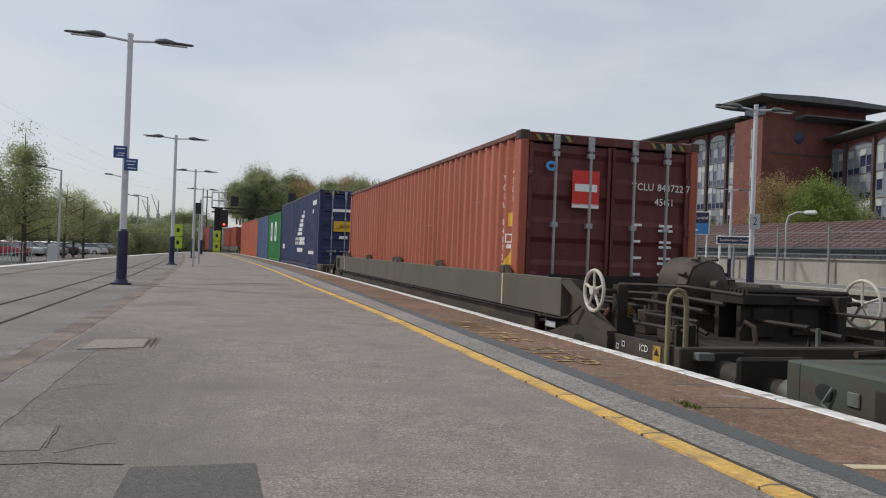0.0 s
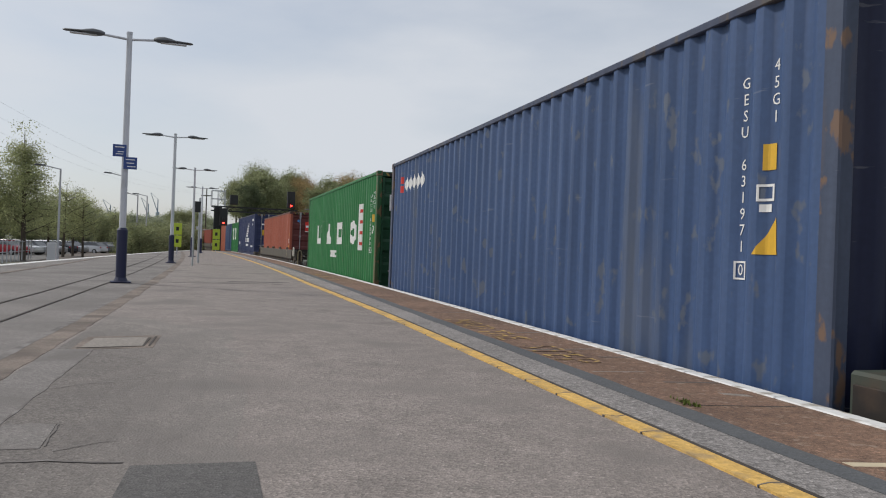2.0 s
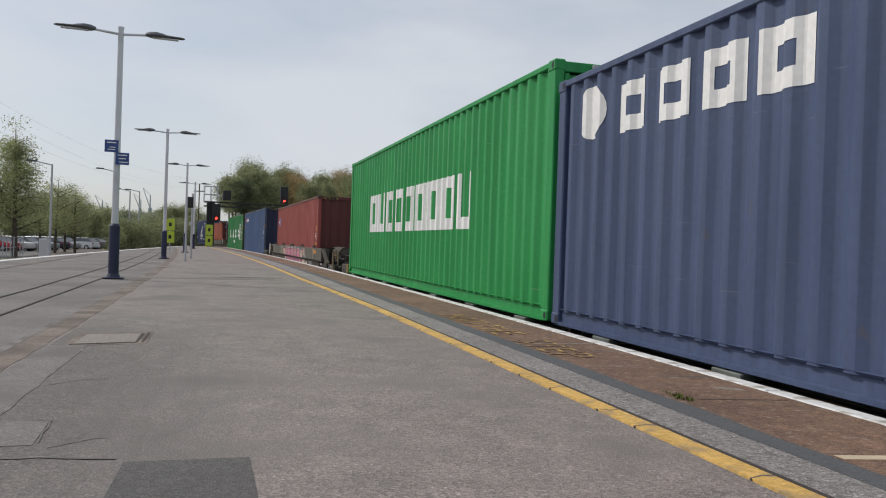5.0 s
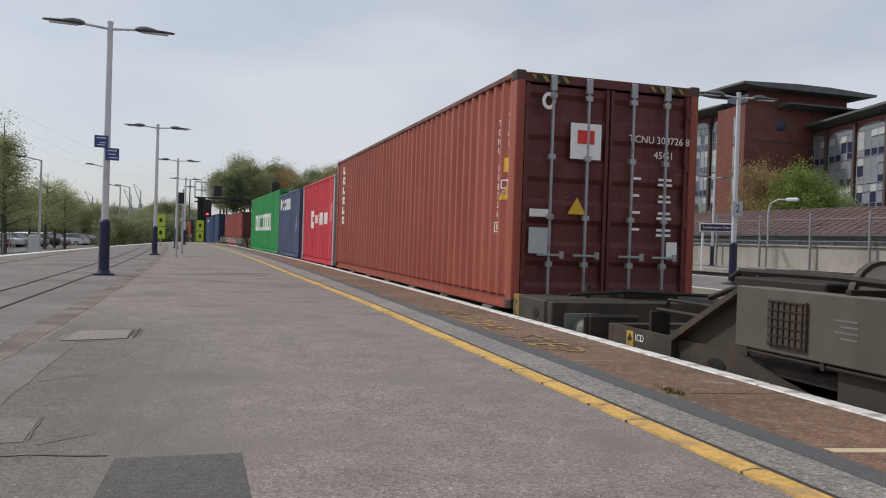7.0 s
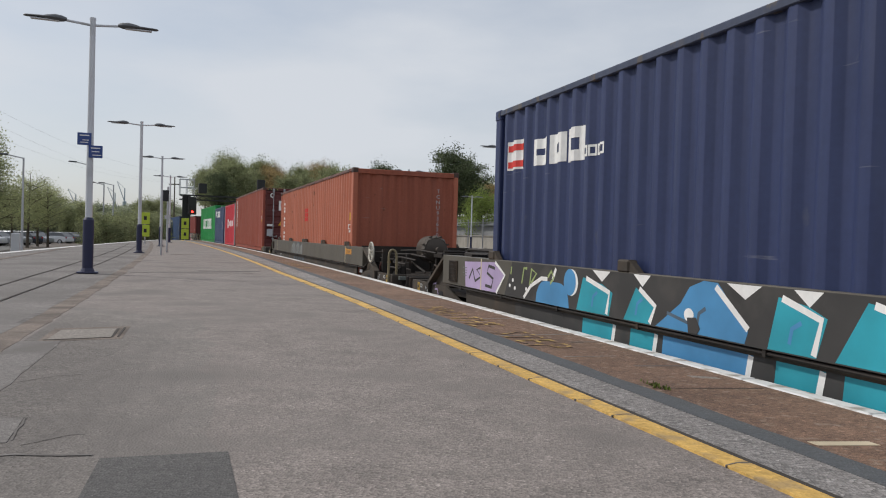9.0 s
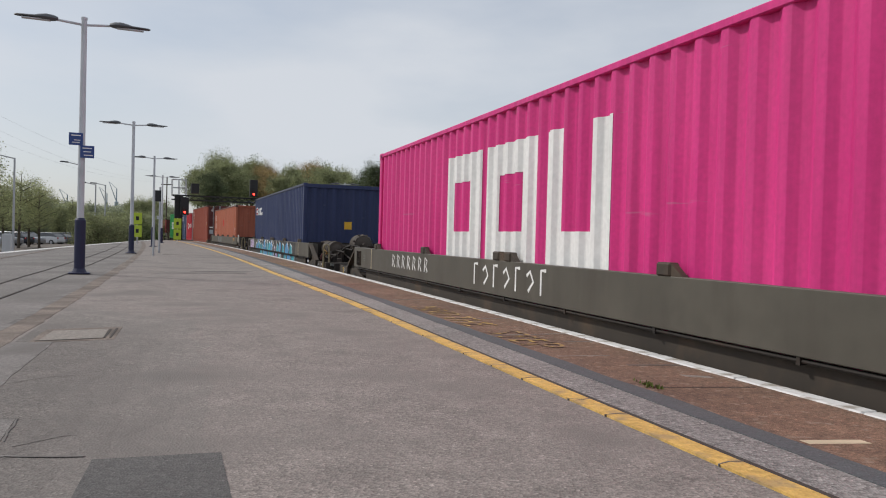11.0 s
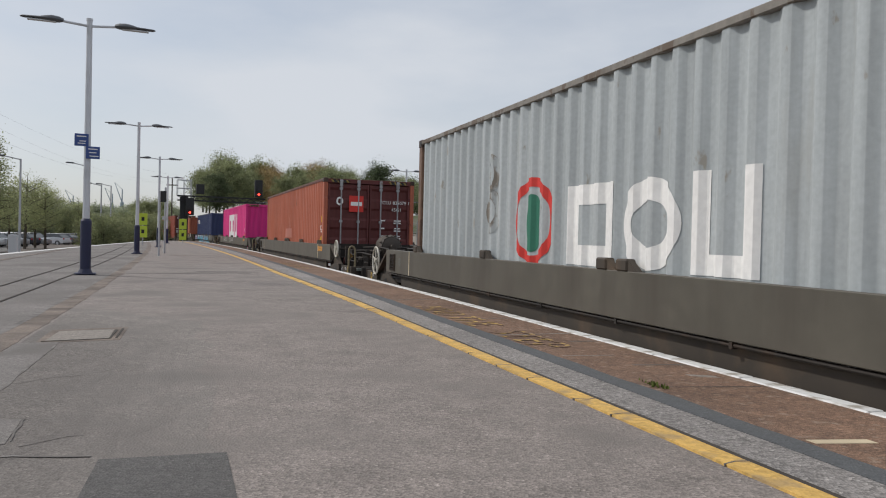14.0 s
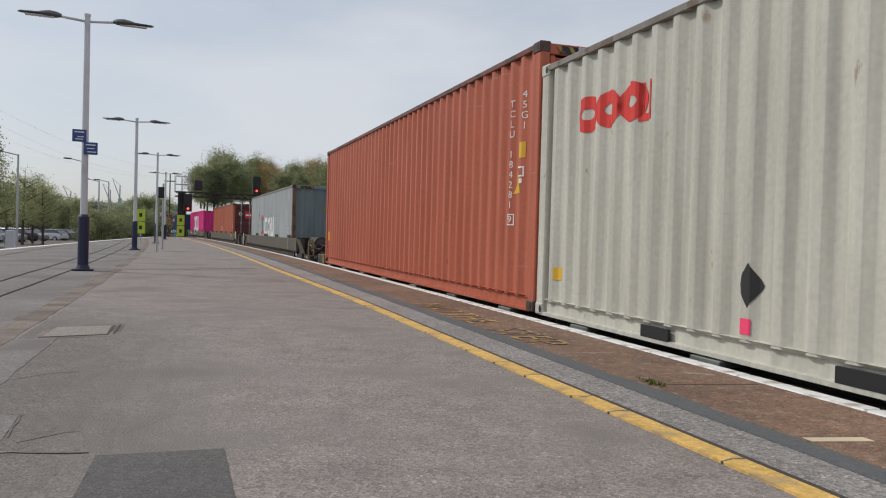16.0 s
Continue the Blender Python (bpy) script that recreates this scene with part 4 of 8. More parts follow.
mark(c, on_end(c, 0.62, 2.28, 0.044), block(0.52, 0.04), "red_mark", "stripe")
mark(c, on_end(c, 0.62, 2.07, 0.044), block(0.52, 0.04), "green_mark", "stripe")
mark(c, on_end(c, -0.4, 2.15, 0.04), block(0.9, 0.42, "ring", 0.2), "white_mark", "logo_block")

c = make("seaco", "faded blue ribbed container with white marks", -32.2, side="seaco", end="seaco_shaded", post="seaco_post", z=L_Z, doors=False)
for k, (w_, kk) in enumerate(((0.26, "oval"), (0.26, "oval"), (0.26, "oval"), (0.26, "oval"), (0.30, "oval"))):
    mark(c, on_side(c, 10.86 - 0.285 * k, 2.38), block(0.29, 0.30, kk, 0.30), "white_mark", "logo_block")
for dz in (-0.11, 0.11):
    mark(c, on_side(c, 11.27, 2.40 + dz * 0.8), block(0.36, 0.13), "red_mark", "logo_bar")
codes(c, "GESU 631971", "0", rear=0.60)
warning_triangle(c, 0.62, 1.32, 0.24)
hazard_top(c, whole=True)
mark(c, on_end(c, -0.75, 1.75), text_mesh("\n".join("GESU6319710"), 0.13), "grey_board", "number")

c = make("bsiu", "dull red ribbed container in a pocket wagon with pink graffiti", -50.37, side="bsiu", end="bsiu_shaded", z=K_Z, doors=False)
codes(c, "BSIU 969077", "4")
warning_triangle(c, 0.37, 1.38, 0.21)
hazard_top(c)
mark(c, on_end(c, -0.80, 1.86), text_mesh("\n".join("BSIU9690774"), 0.125), "white_mark", "number")
mark(c, on_side(c, 11.25, 2.24), block(0.42, 0.36, "disc"), "blue_mark", "round_badge")
mark(c, on_side(c, 11.45, 2.22), block(0.35, 0.08), "white_mark", "logo_bar")

c = make("ever", "bright green ribbed container with white lettering blocks", -68.38, height=M_TALL, side="ever", end="ever", z=M_Z)
for k, kk in enumerate(("ring", "cup", "ring", "ring", "ring", "ring", "ring", "ring", "cup")):
    mark(c, on_side(c, 9.33 - 0.79 * k, 1.40), block(0.66, 0.80, kk, 0.26), "white_mark", "logo_block")

c = make("cos", "short slate-blue ribbed container with white marks", -74.61, length=6.058, height=M_LOW, side="cos", end="cos", z=M_Z)
for k in range(4):
    mark(c, on_side(c, 4.6 - 0.62 * k, 2.0), block(0.46, 0.42, "ring", 0.28), "white_mark", "logo_block")
mark(c, on_side(c, 5.35, 2.05), block(0.5, 0.5, "disc"), "white_mark", "logo_badge")
mark(c, on_side(c, 0.8, 1.2), block(0.2, 0.5), "white_mark", "plate")

c = make("kline", "short crimson ribbed steel container with white marks", -81.58, length=6.058, height=M_LOW, side="kline", end="kline", z=M_Z, post="mol")
for x_, w_, h_ in ((3.85, 0.65, 0.55), (3.2, 0.16, 0.25), (2.85, 0.16, 0.25), (2.2, 0.5, 0.36), (1.45, 0.6, 0.33)):
    mark(c, on_side(c, x_, 1.30), block(w_, h_, "ring" if w_ > 0.3 else "slab", 0.3), "white_mark", "logo_block")
mark(c, on_side(c, 0.5, 1.45), block(0.14, 0.5), "white_mark", "plate")

c = make("tcnu", "rust-red ribbed container with shade-darkened doors on a flat wagon", -94.08, height=M_TALL, side="tcnu", end="tal_shaded", z=M_Z)
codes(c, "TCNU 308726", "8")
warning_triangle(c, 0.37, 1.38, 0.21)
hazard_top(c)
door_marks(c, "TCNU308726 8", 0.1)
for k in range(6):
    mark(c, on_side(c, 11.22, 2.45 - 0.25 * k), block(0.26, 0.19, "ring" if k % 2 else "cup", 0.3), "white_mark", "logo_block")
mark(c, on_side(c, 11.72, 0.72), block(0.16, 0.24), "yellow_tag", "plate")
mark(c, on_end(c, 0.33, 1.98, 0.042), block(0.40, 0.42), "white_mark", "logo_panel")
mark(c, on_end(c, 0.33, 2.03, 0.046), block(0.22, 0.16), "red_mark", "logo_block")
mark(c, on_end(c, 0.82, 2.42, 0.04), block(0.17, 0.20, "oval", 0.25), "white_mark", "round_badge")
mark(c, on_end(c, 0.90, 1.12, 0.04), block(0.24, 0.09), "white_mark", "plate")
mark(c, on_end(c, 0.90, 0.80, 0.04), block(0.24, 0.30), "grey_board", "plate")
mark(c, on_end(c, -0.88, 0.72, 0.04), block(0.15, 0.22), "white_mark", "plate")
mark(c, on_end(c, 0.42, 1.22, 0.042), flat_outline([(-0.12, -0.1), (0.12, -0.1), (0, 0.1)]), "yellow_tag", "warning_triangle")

c = make("orange", "faded orange ribbed container in a pocket wagon", -112.01, side="orange", end="orange_shaded", z=K_Z, doors=False)
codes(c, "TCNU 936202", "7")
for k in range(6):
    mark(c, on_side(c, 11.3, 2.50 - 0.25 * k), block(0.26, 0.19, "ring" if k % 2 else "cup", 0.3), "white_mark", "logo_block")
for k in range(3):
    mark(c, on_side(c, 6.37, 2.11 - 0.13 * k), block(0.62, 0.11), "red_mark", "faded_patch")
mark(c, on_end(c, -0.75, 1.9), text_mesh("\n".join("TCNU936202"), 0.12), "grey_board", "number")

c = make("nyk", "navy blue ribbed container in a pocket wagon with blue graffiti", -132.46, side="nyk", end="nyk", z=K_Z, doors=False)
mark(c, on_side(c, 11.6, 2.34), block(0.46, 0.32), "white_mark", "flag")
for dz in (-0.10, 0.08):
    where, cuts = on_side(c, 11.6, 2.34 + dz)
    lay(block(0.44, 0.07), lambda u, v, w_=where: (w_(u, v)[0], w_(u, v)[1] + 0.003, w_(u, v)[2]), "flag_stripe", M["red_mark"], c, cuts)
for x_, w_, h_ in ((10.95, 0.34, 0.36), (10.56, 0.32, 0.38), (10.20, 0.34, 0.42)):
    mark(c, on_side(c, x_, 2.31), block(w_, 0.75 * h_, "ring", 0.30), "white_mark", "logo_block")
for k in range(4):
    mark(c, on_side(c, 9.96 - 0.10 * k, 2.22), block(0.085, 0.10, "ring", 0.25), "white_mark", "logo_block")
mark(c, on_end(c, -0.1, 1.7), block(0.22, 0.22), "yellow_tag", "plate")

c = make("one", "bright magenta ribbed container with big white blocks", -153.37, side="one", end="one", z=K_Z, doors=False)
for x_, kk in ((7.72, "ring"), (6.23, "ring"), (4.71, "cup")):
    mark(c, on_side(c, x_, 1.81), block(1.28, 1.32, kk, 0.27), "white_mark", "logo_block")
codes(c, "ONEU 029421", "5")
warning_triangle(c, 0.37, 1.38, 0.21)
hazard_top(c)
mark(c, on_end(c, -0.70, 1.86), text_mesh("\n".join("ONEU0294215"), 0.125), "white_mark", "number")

c = make("tal2", "orange-red ribbed container with shade-darkened doors in a pocket wagon", -173.88, side="tal2", end="tal_shaded", z=K_Z)
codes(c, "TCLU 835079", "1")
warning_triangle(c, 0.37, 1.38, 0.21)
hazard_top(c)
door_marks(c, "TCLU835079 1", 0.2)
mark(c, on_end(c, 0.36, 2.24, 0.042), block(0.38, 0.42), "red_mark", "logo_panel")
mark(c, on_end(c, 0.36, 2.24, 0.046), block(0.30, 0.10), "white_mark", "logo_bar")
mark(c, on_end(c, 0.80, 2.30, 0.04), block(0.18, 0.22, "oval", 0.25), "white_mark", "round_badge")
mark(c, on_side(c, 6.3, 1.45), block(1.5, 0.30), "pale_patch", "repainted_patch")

c = make("mol", "pale grey ribbed container with rusty corner posts", -194.57, side="mol", end="mol_shaded", post="rust_post", z=K_Z, doors=False)
for x_, w_ in ((6.71, 0.82), (5.79, 0.80), (4.89, 0.66)):
    mark(c, on_side(c, x_, 1.55), block(w_, 0.72, "oval" if 5.5 < x_ < 6 else ("ring" if x_ > 6 else "cup"), 0.22), "white_mark", "logo_block")
mark(c, on_side(c, 7.95, 1.60), block(0.95, 0.90, "oval", 0.10), "red_mark", "logo_ring")
mark(c, on_side(c, 7.95, 1.58), block(0.38, 0.60, "disc"), "green_mark", "logo_disc")
M["brown_scuff"] = material("brown_scuffed_paint", (0.21, 0.185, 0.155), 0.8, vary=0.25, grain=5, stain=(0.36, 0.385, 0.39), stain_scale=5, stain_at=(0.50, 0.60), bump=0)
for dz, w_, h_ in ((0.32, 0.30, 0.46), (-0.12, 0.40, 0.52)):
    mark(c, on_side(c, 9.1, 1.85 + dz), block(w_, h_, "oval", 0.30), "brown_scuff", "scuffed_ring")
mark(c, on_side(c, 1.06, 2.28), text_mesh("M\nT\n0\n7", 0.17), "white_mark", "number")
mark(c, on_side(c, 0.80, 2.20), text_mesh("O\nU\n6\n9\n1", 0.17), "white_mark", "number")
mark(c, on_side(c, 0.27, 2.17), block(0.12, 0.20), "yellow_tag", "height_plate")
mark(c, on_side(c, 0.95, 1.42), block(0.14, 0.13, "ring", 0.15), "white_mark", "approval_mark")
mark(c, on_end(c, 0.14, 2.14), block(0.11, 0.16), "yellow_worn", "height_plate")
mark(c, on_end(c, -0.42, 1.25), block(0.38, 1.25), "dark_patch", "scuffed_patch")
mark(c, on_end(c, -0.98, 1.6), block(0.14, 2.0), "dark_patch", "scuffed_patch")
mark(c, on_end(c, -0.82, 1.75), text_mesh("\n".join("MOTU067971"), 0.135), "grey_board", "number")
hazard_top(c)

c = make("red", "brick-red ribbed container on a flat wagon", -212.55, height=M_TALL, side="red", end="red", z=M_Z)
codes(c, "TCLU 184281", "9", rear=0.40)
warning_triangle(c, 0.55, 1.35, 0.24)
mark(c, on_side(c, 11.78, 0.66), block(0.13, 0.22), "yellow_tag", "plate")
hazard_top(c)

c = make("oocl", "short cream-grey ribbed container with red marks and rust streaks", -218.72, length=6.058, height=M_LOW, side="oocl", end="oocl", z=M_Z)
for k, x_ in enumerate((5.35, 4.98, 4.62)):
    mark(c, on_side(c, x_ - 0.22, 1.86), block(0.40, 0.32, "oval", 0.28), "red_mark", "logo_block")
mark(c, on_side(c, 4.20, 1.84), block(0.20, 0.30, "cup", 0.28), "red_mark", "logo_block")
mark(c, on_side(c, 2.95, 0.50), flat_outline([(-0.105, 0), (0, -0.14), (0.105, 0), (0, 0.14)]), "black_mark", "diamond_label")
mark(c, on_side(c, 2.97, 0.24), block(0.10, 0.10), "pink_tag", "tag")
mark(c, on_side(c, 5.65, 0.42), block(0.12, 0.12), "yellow_tag", "tag")
# black boxes for the fork pockets, with their inner shade as colour
for x_ in (3.95, 2.05):
    part("fork_pocket", Mesh().box(3.029 - 6.058 + x_ - 0.18, 3.029 - 6.058 + x_ + 0.18, W2 - 0.02, W2 - 0.001, 0.03, 0.12), M["black"], c)

make("tail", "oxide-red ribbed container at the end of the view", -237.6, height=M_TALL, side="tal", end="tal_shaded", z=M_Z)
FAR = [("green", "short green ribbed steel container", 30.55, 6.058, M_LOW, "uasc", M_Z), ("blue", "short grey-blue ribbed container", 36.9, 6.058, M_LOW, "far_blue", M_Z),
       ("or", "orange-red ribbed steel container", 43.3, 12.192, 2.896, "tal2", L_Z), ("br", "brownish red ribbed container", 60.2, 12.192, 2.896, "tcnu", K_Z),
       ("wh", "short off-white ribbed container", 77.4, 6.058, M_LOW, "far_white", M_Z), ("gr", "short slate-blue ribbed container", 83.7, 6.058, M_LOW, "cos", M_Z),
       ("rd", "rust-red ribbed steel container", 90.1, 12.192, M_TALL, "bsiu", M_Z), ("ma", "dull maroon ribbed container", 104.3, 12.192, M_TALL, "tal", M_Z),
       ("bl", "blue ribbed steel container", 122.6, 12.192, 2.896, "seaco", K_Z), ("o2", "faded orange ribbed container", 141.5, 12.192, M_TALL, "orange", M_Z)]
for key, lab, rear, ln, ht, col, zz in FAR:
    c = make("far_" + key, lab, rear, length=ln, height=ht, side=col, end=col, z=zz)
for x_ in (4.4, 2.4):
    mark(ALL["far_green"], on_side(ALL["far_green"], x_, 1.5), block(0.8, 1.0, "ring", 0.3), "white_mark", "logo_block")


# ---- wagons ----
WAGONS = []


def bogie(parent, x, low):
    """A two-axle bogie: side frames, a bolster and four wheels on two axles."""
    b = Mesh()
    for sg in (1, -1):
        b.prism([(x - 1.25, -0.62), (x - 1.15, -0.42), (x - 0.5, -0.40), (x - 0.35, -0.62), (x + 0.35, -0.62), (x + 0.5, -0.40), (x + 1.15, -0.42), (x + 1.25, -0.62), (x + 0.9, -0.74), (x - 0.9, -0.74)], 1, sg * 1.0 - 0.05, sg * 1.0 + 0.05)
    b.box(x - 0.2, x + 0.2, -1.0, 1.0, -0.62, -0.42)
    frame_ = part("bogie", b, M["grime"], parent)
    for dx in (-0.9, 0.9):
        part("axle", Mesh().tube([(x + dx, -1.1, RAIL_Z + 0.42), (x + dx, 1.1, RAIL_Z + 0.42)], 0.075, 10), M["grime"], frame_)
        for sg in (1, -1):
            part("wheel", Mesh().tube([(x + dx, sg * 0.75 - 0.065, RAIL_Z + 0.42), (x + dx, sg * 0.75 + 0.065, RAIL_Z + 0.42)], 0.42, 28), M["rail"], frame_, smooth=True)


def buffers(w, x, e, grey):
    for sg in (0.87, -0.87):
        g = Mesh().tube([(x, sg, -0.10), (x + e * 0.34, sg, -0.10)], 0.13, 18)
        g.box(min(x, x + e * 0.03), max(x, x + e * 0.03), sg - 0.2, sg + 0.2, -0.27, 0.09, 0.01)
        b = part("buffer", g, M[grey], w, smooth=True)
        part("buffer_ram", Mesh().tube([(x + e * 0.33, sg, -0.10), (x + e * 0.55, sg, -0.10)], 0.095, 18), M["grime"], b, smooth=True)
        h = Mesh().box(min(x + e * 0.55, x + e * 0.60), max(x + e * 0.55, x + e * 0.60), sg - 0.27, sg + 0.27, -0.29, 0.13, 0.02)
        part("buffer_head", h, M["grime"], b)
    cp = Mesh().tube([(x, 0, -0.15), (x + e * 0.35, 0, -0.16), (x + e * 0.42, 0, -0.32), (x + e * 0.36, 0, -0.5)], 0.04, 8)
    cp.ring((x + e * 0.42, 0.25, -0.25), "y", 0.18, 0.022, 16, 6)
    cp.tube([(x, 0.45, 0.0), (x + e * 0.2, 0.46, -0.2), (x + e * 0.35, 0.44, -0.35), (x + e * 0.5, 0.42, -0.22)], 0.022, 6)
    part("coupling", cp, M["grime"], w)


def handwheel(w, x, y, z, r=0.245, lean=0.0):
    g = Mesh().ring((x, y, z), "y", r, 0.017, 30, 8)
    for k in range(5):
        a = 1.5708 + k * 1.25664
        g.tube([(x, y, z), (x + r * math.cos(a), y, z + r * math.sin(a))], 0.013, 6)
    g.tube([(x, y - 0.03, z), (x, y + 0.03, z)], 0.04, 12)
    hw = part("handwheel", g, M["cream_metal"], w, "cream-painted handwheel", smooth=True)
    part("spindle", Mesh().tube([(x, y - math.copysign(0.25, y), z), (x, y, z)], 0.02, 8).box(x - 0.05, x + 0.05, *sorted((y - math.copysign(0.32, y), y - math.copysign(0.22, y))), 0.02, z + 0.06), M["grime"], hw)


def pocket_wagon(wheel_rear):
    """Pocket wagon, 20.4 m over the buffers, about the middle of the container that it carries; z = 0 is the platform."""
    w = thing("pocket_wagon", Matrix(), "olive-grey pocket wagon with deep side sills and oily end frames", "wagon", "pocket wagons of the train")
    R, F = -6.096, 6.096
    r_end, f_end, r_head, f_head = R - 1.45, F + 1.62, R - 3.36, F + 3.36
    for sg in (1, -1):
        side = Mesh()
        side.box(r_end, f_end, *sorted((sg * 1.245, sg * 1.305)), 0.18, 0.56, 0.006)
        side.box(r_end + 0.02, f_end - 0.02, *sorted((sg * 1.10, sg * 1.245)), 0.50, 0.555)
        side.box(r_end, r_end + 0.02, *sorted((sg * 1.05, sg * 1.25)), 0.18, 0.55)
        side.box(f_end - 0.02, f_end, *sorted((sg * 1.05, sg * 1.25)), 0.18, 0.55)
        sill = part("side_sill", side, M["wagon"], w)
        pipe = Mesh().tube([(r_end - 0.32, sg * 1.24, 0.31), (r_end - 0.12, sg * 1.28, 0.18), (r_end + 0.1, sg * 1.278, 0.158), (f_end - 0.1, sg * 1.278, 0.158)], 0.014, 8)
        for k in range(11):
            x = r_end + 0.5 + k * 1.4
            pipe.box(x, x + 0.03, *sorted((sg * 1.25, sg * 1.298)), 0.135, 0.18)
        part("brake_pipe", pipe, M["grime"], sill)
        low = Mesh()
        low.prism([(R - 2.45, 0.12), (r_end - 0.06, 0.12), (r_end + 0.3, 0.02), (r_end + 0.8, -0.08), (r_end + 0.8, 0.16), (f_end - 0.8, 0.16), (f_end - 0.8, -0.08), (f_end - 0.3, 0.02), (f_end + 0.06, 0.12), (F + 2.35, 0.12),
                   (f_head, 0.12), (f_head, -0.32), (F + 1.6, -0.36), (F + 0.9, -0.66), (R - 0.9, -0.66), (R - 1.6, -0.36), (r_head, -0.32), (r_head, 0.12)], 1, sg * 1.20, sg * 1.235)
        part("lower_frame", low, M["wagon_low"], w)
        # sloping end gussets from the sill down to the end beam
        for x0, x1 in ((r_end, R - 2.42), (f_end, F + 2.40)):
            gus = Mesh().prism([(x0, 0.55), (x0, 0.51), (x1 + (0.05 if x1 < 0 else -0.05), 0.11), (x1, 0.11), (x1, 0.14)], 1, sg * 1.20, sg * 1.30)
            gus.prism([(x0, 0.52), (x0, 0.10), (x1, 0.10)], 1, sg * 1.19, sg * 1.21)
            gus.prism([(x1, 0.12), (x1 + (0.03 if x1 < 0 else -0.03), 0.12), (x1 + (0.02 if x1 < 0 else -0.02), -0.14)], 1, sg * 1.2, sg * 1.29)
            part("gusset", gus, M["wagon_low"], w)
        for x in (R - 1.75, F + 1.9):
            # black plate on the frame: the slot's dark inside drawn as colour
            hole = [(x + 0.10 * math.cos(k * 0.5236), 0.0 + 0.045 * math.sin(k * 0.5236)) for k in range(12)]
            part("frame_slot", Mesh().prism(hole, 1, sg * 1.236, sg * 1.241), M["black"], w)
        for k, x in enumerate((R + 0.27, R + 3.18, R + 6.0, R + 6.32, R + 9.1, R + 12.0)):
            cl = Mesh().box(x - 0.11, x + 0.06, *sorted((sg * 1.225, sg * 1.315)), 0.555, 0.655, 0.014)
            cl.prism([(x - 0.11, 0.650), (x - 0.11, 0.556), (x - 0.25, 0.556)], 1, sg * 1.25, sg * 1.30)
            part("clamp", cl, M["wagon_low"], w)
        part("white_stripe", Mesh().box(R + 0.20, R + 0.235, *sorted((sg * 1.3055, sg * 1.3085)), 0.185, 0.555), M["cream_paint"], w)
        part("white_stripe", Mesh().box(F + 0.09, F + 0.12, *sorted((sg * 1.3055, sg * 1.3085)), 0.185, 0.555), M["cream_paint"], w)
        part("data_plate", Mesh().box(r_end + 0.25, r_end + 0.5, *sorted((sg * 1.236, sg * 1.241)), 0.04, 0.10), M["grey_board"], w)
        for x, nm in ((r_head + 0.22, "r"), (f_head - 0.30, "f")):
            part("warning_plate", Mesh().box(x - 0.055, x + 0.055, *sorted((sg * 1.236, sg * 1.243)), -0.15, 0.095), M["yellow_plate"], w, "worn yellow warning plate")
            part("warning_symbol", Mesh().prism([(x - 0.04, 0.02), (x + 0.04, 0.02), (x, 0.08)], 1, sg * 1.2435, sg * 1.2445), M["black"], w)
            part("warning_lines", Mesh().box(x - 0.04, x + 0.04, *sorted((sg * 1.2435, sg * 1.2445)), -0.10, -0.085).box(x - 0.04, x + 0.04, *sorted((sg * 1.2435, sg * 1.2445)), -0.07, -0.055).box(x - 0.04, x + 0.04, *sorted((sg * 1.2435, sg * 1.2445)), -0.13, -0.115), M["black"], w)
    lay(text_mesh("ICD", 0.08), lambda u, v: (r_head + 0.42 - u, 1.242, 0.05 + v), "writing", M["white_mark"], w)
    lay(text_mesh("ICD", 0.08), lambda u, v: (f_head - 0.45 - u, 1.242, 0.05 + v), "writing", M["white_mark"], w)
    for dx, dz in ((0.85, 0.02), (0.95, -0.06), (0.75, 0.05)):
        lay(block(0.05, 0.05, "ring", 0.2), lambda u, v: (r_head + dx - u, 1.242, dz + v), "stencil", M["grey_board"], w)
    gr = Mesh().box(F + 0.98, F + 1.30, 1.306, 1.325, 0.22, 0.50, 0.004)
    grille = part("grille_panel", gr, M["wagon_low"], w)
    bars = Mesh()
    for k in range(6):
        bars.box(F + 1.0 + 0.05 * k, F + 1.008 + 0.05 * k, 1.325, 1.333, 0.23, 0.49)
        bars.box(F + 0.99, F + 1.29, 1.325, 1.333, 0.235 + 0.05 * k, 0.242 + 0.05 * k)
    part("grille_mesh", bars, M["grime"], grille)
    for k in range(4):
        part("stencil_line", Mesh().box(F + 0.62, F + 0.78 - 0.04 * (k % 2), 1.3055, 1.3072, 0.42 - 0.032 * k, 0.430 - 0.032 * k), M["tank_grey"], w)
    fl = Mesh().box(R - 0.6, F + 0.6, -1.18, 1.18, -0.70, -0.625)
    part("pocket_floor", fl, M["grime"], w)
    for a, b, e in ((r_head, R - 0.85, -1), (f_head, F + 0.85, 1)):
        lo, hi = sorted((a, b))
        part("end_platform", Mesh().box(lo, hi, -1.19, 1.19, 0.02, 0.07).box(lo, hi, -0.35, 0.35, -0.30, 0.05), M["grime"], w)
        part("headstock", Mesh().box(min(a, a + e * 0.09), max(a, a + e * 0.09), -1.235, 1.235, -0.32, 0.12, 0.01), M["wagon_low"], w)
        part("pocket_bulkhead", Mesh().box(min(b, b - e * 0.04), max(b, b - e * 0.04), -1.18, 1.18, -0.65, 0.585), M["grime"], w)
        bogie(w, (a + b) / 2, 0)
        buffers(w, a + e * 0.09, e, "grime" if e < 0 else "tank_grey")
    # the equipment over the rear bogie
    xr = R - 1.72
    drum = Mesh().tube([(xr + 0.34, -0.10, 0.55), (xr - 0.05, -0.10, 0.55)], 0.27, 24)
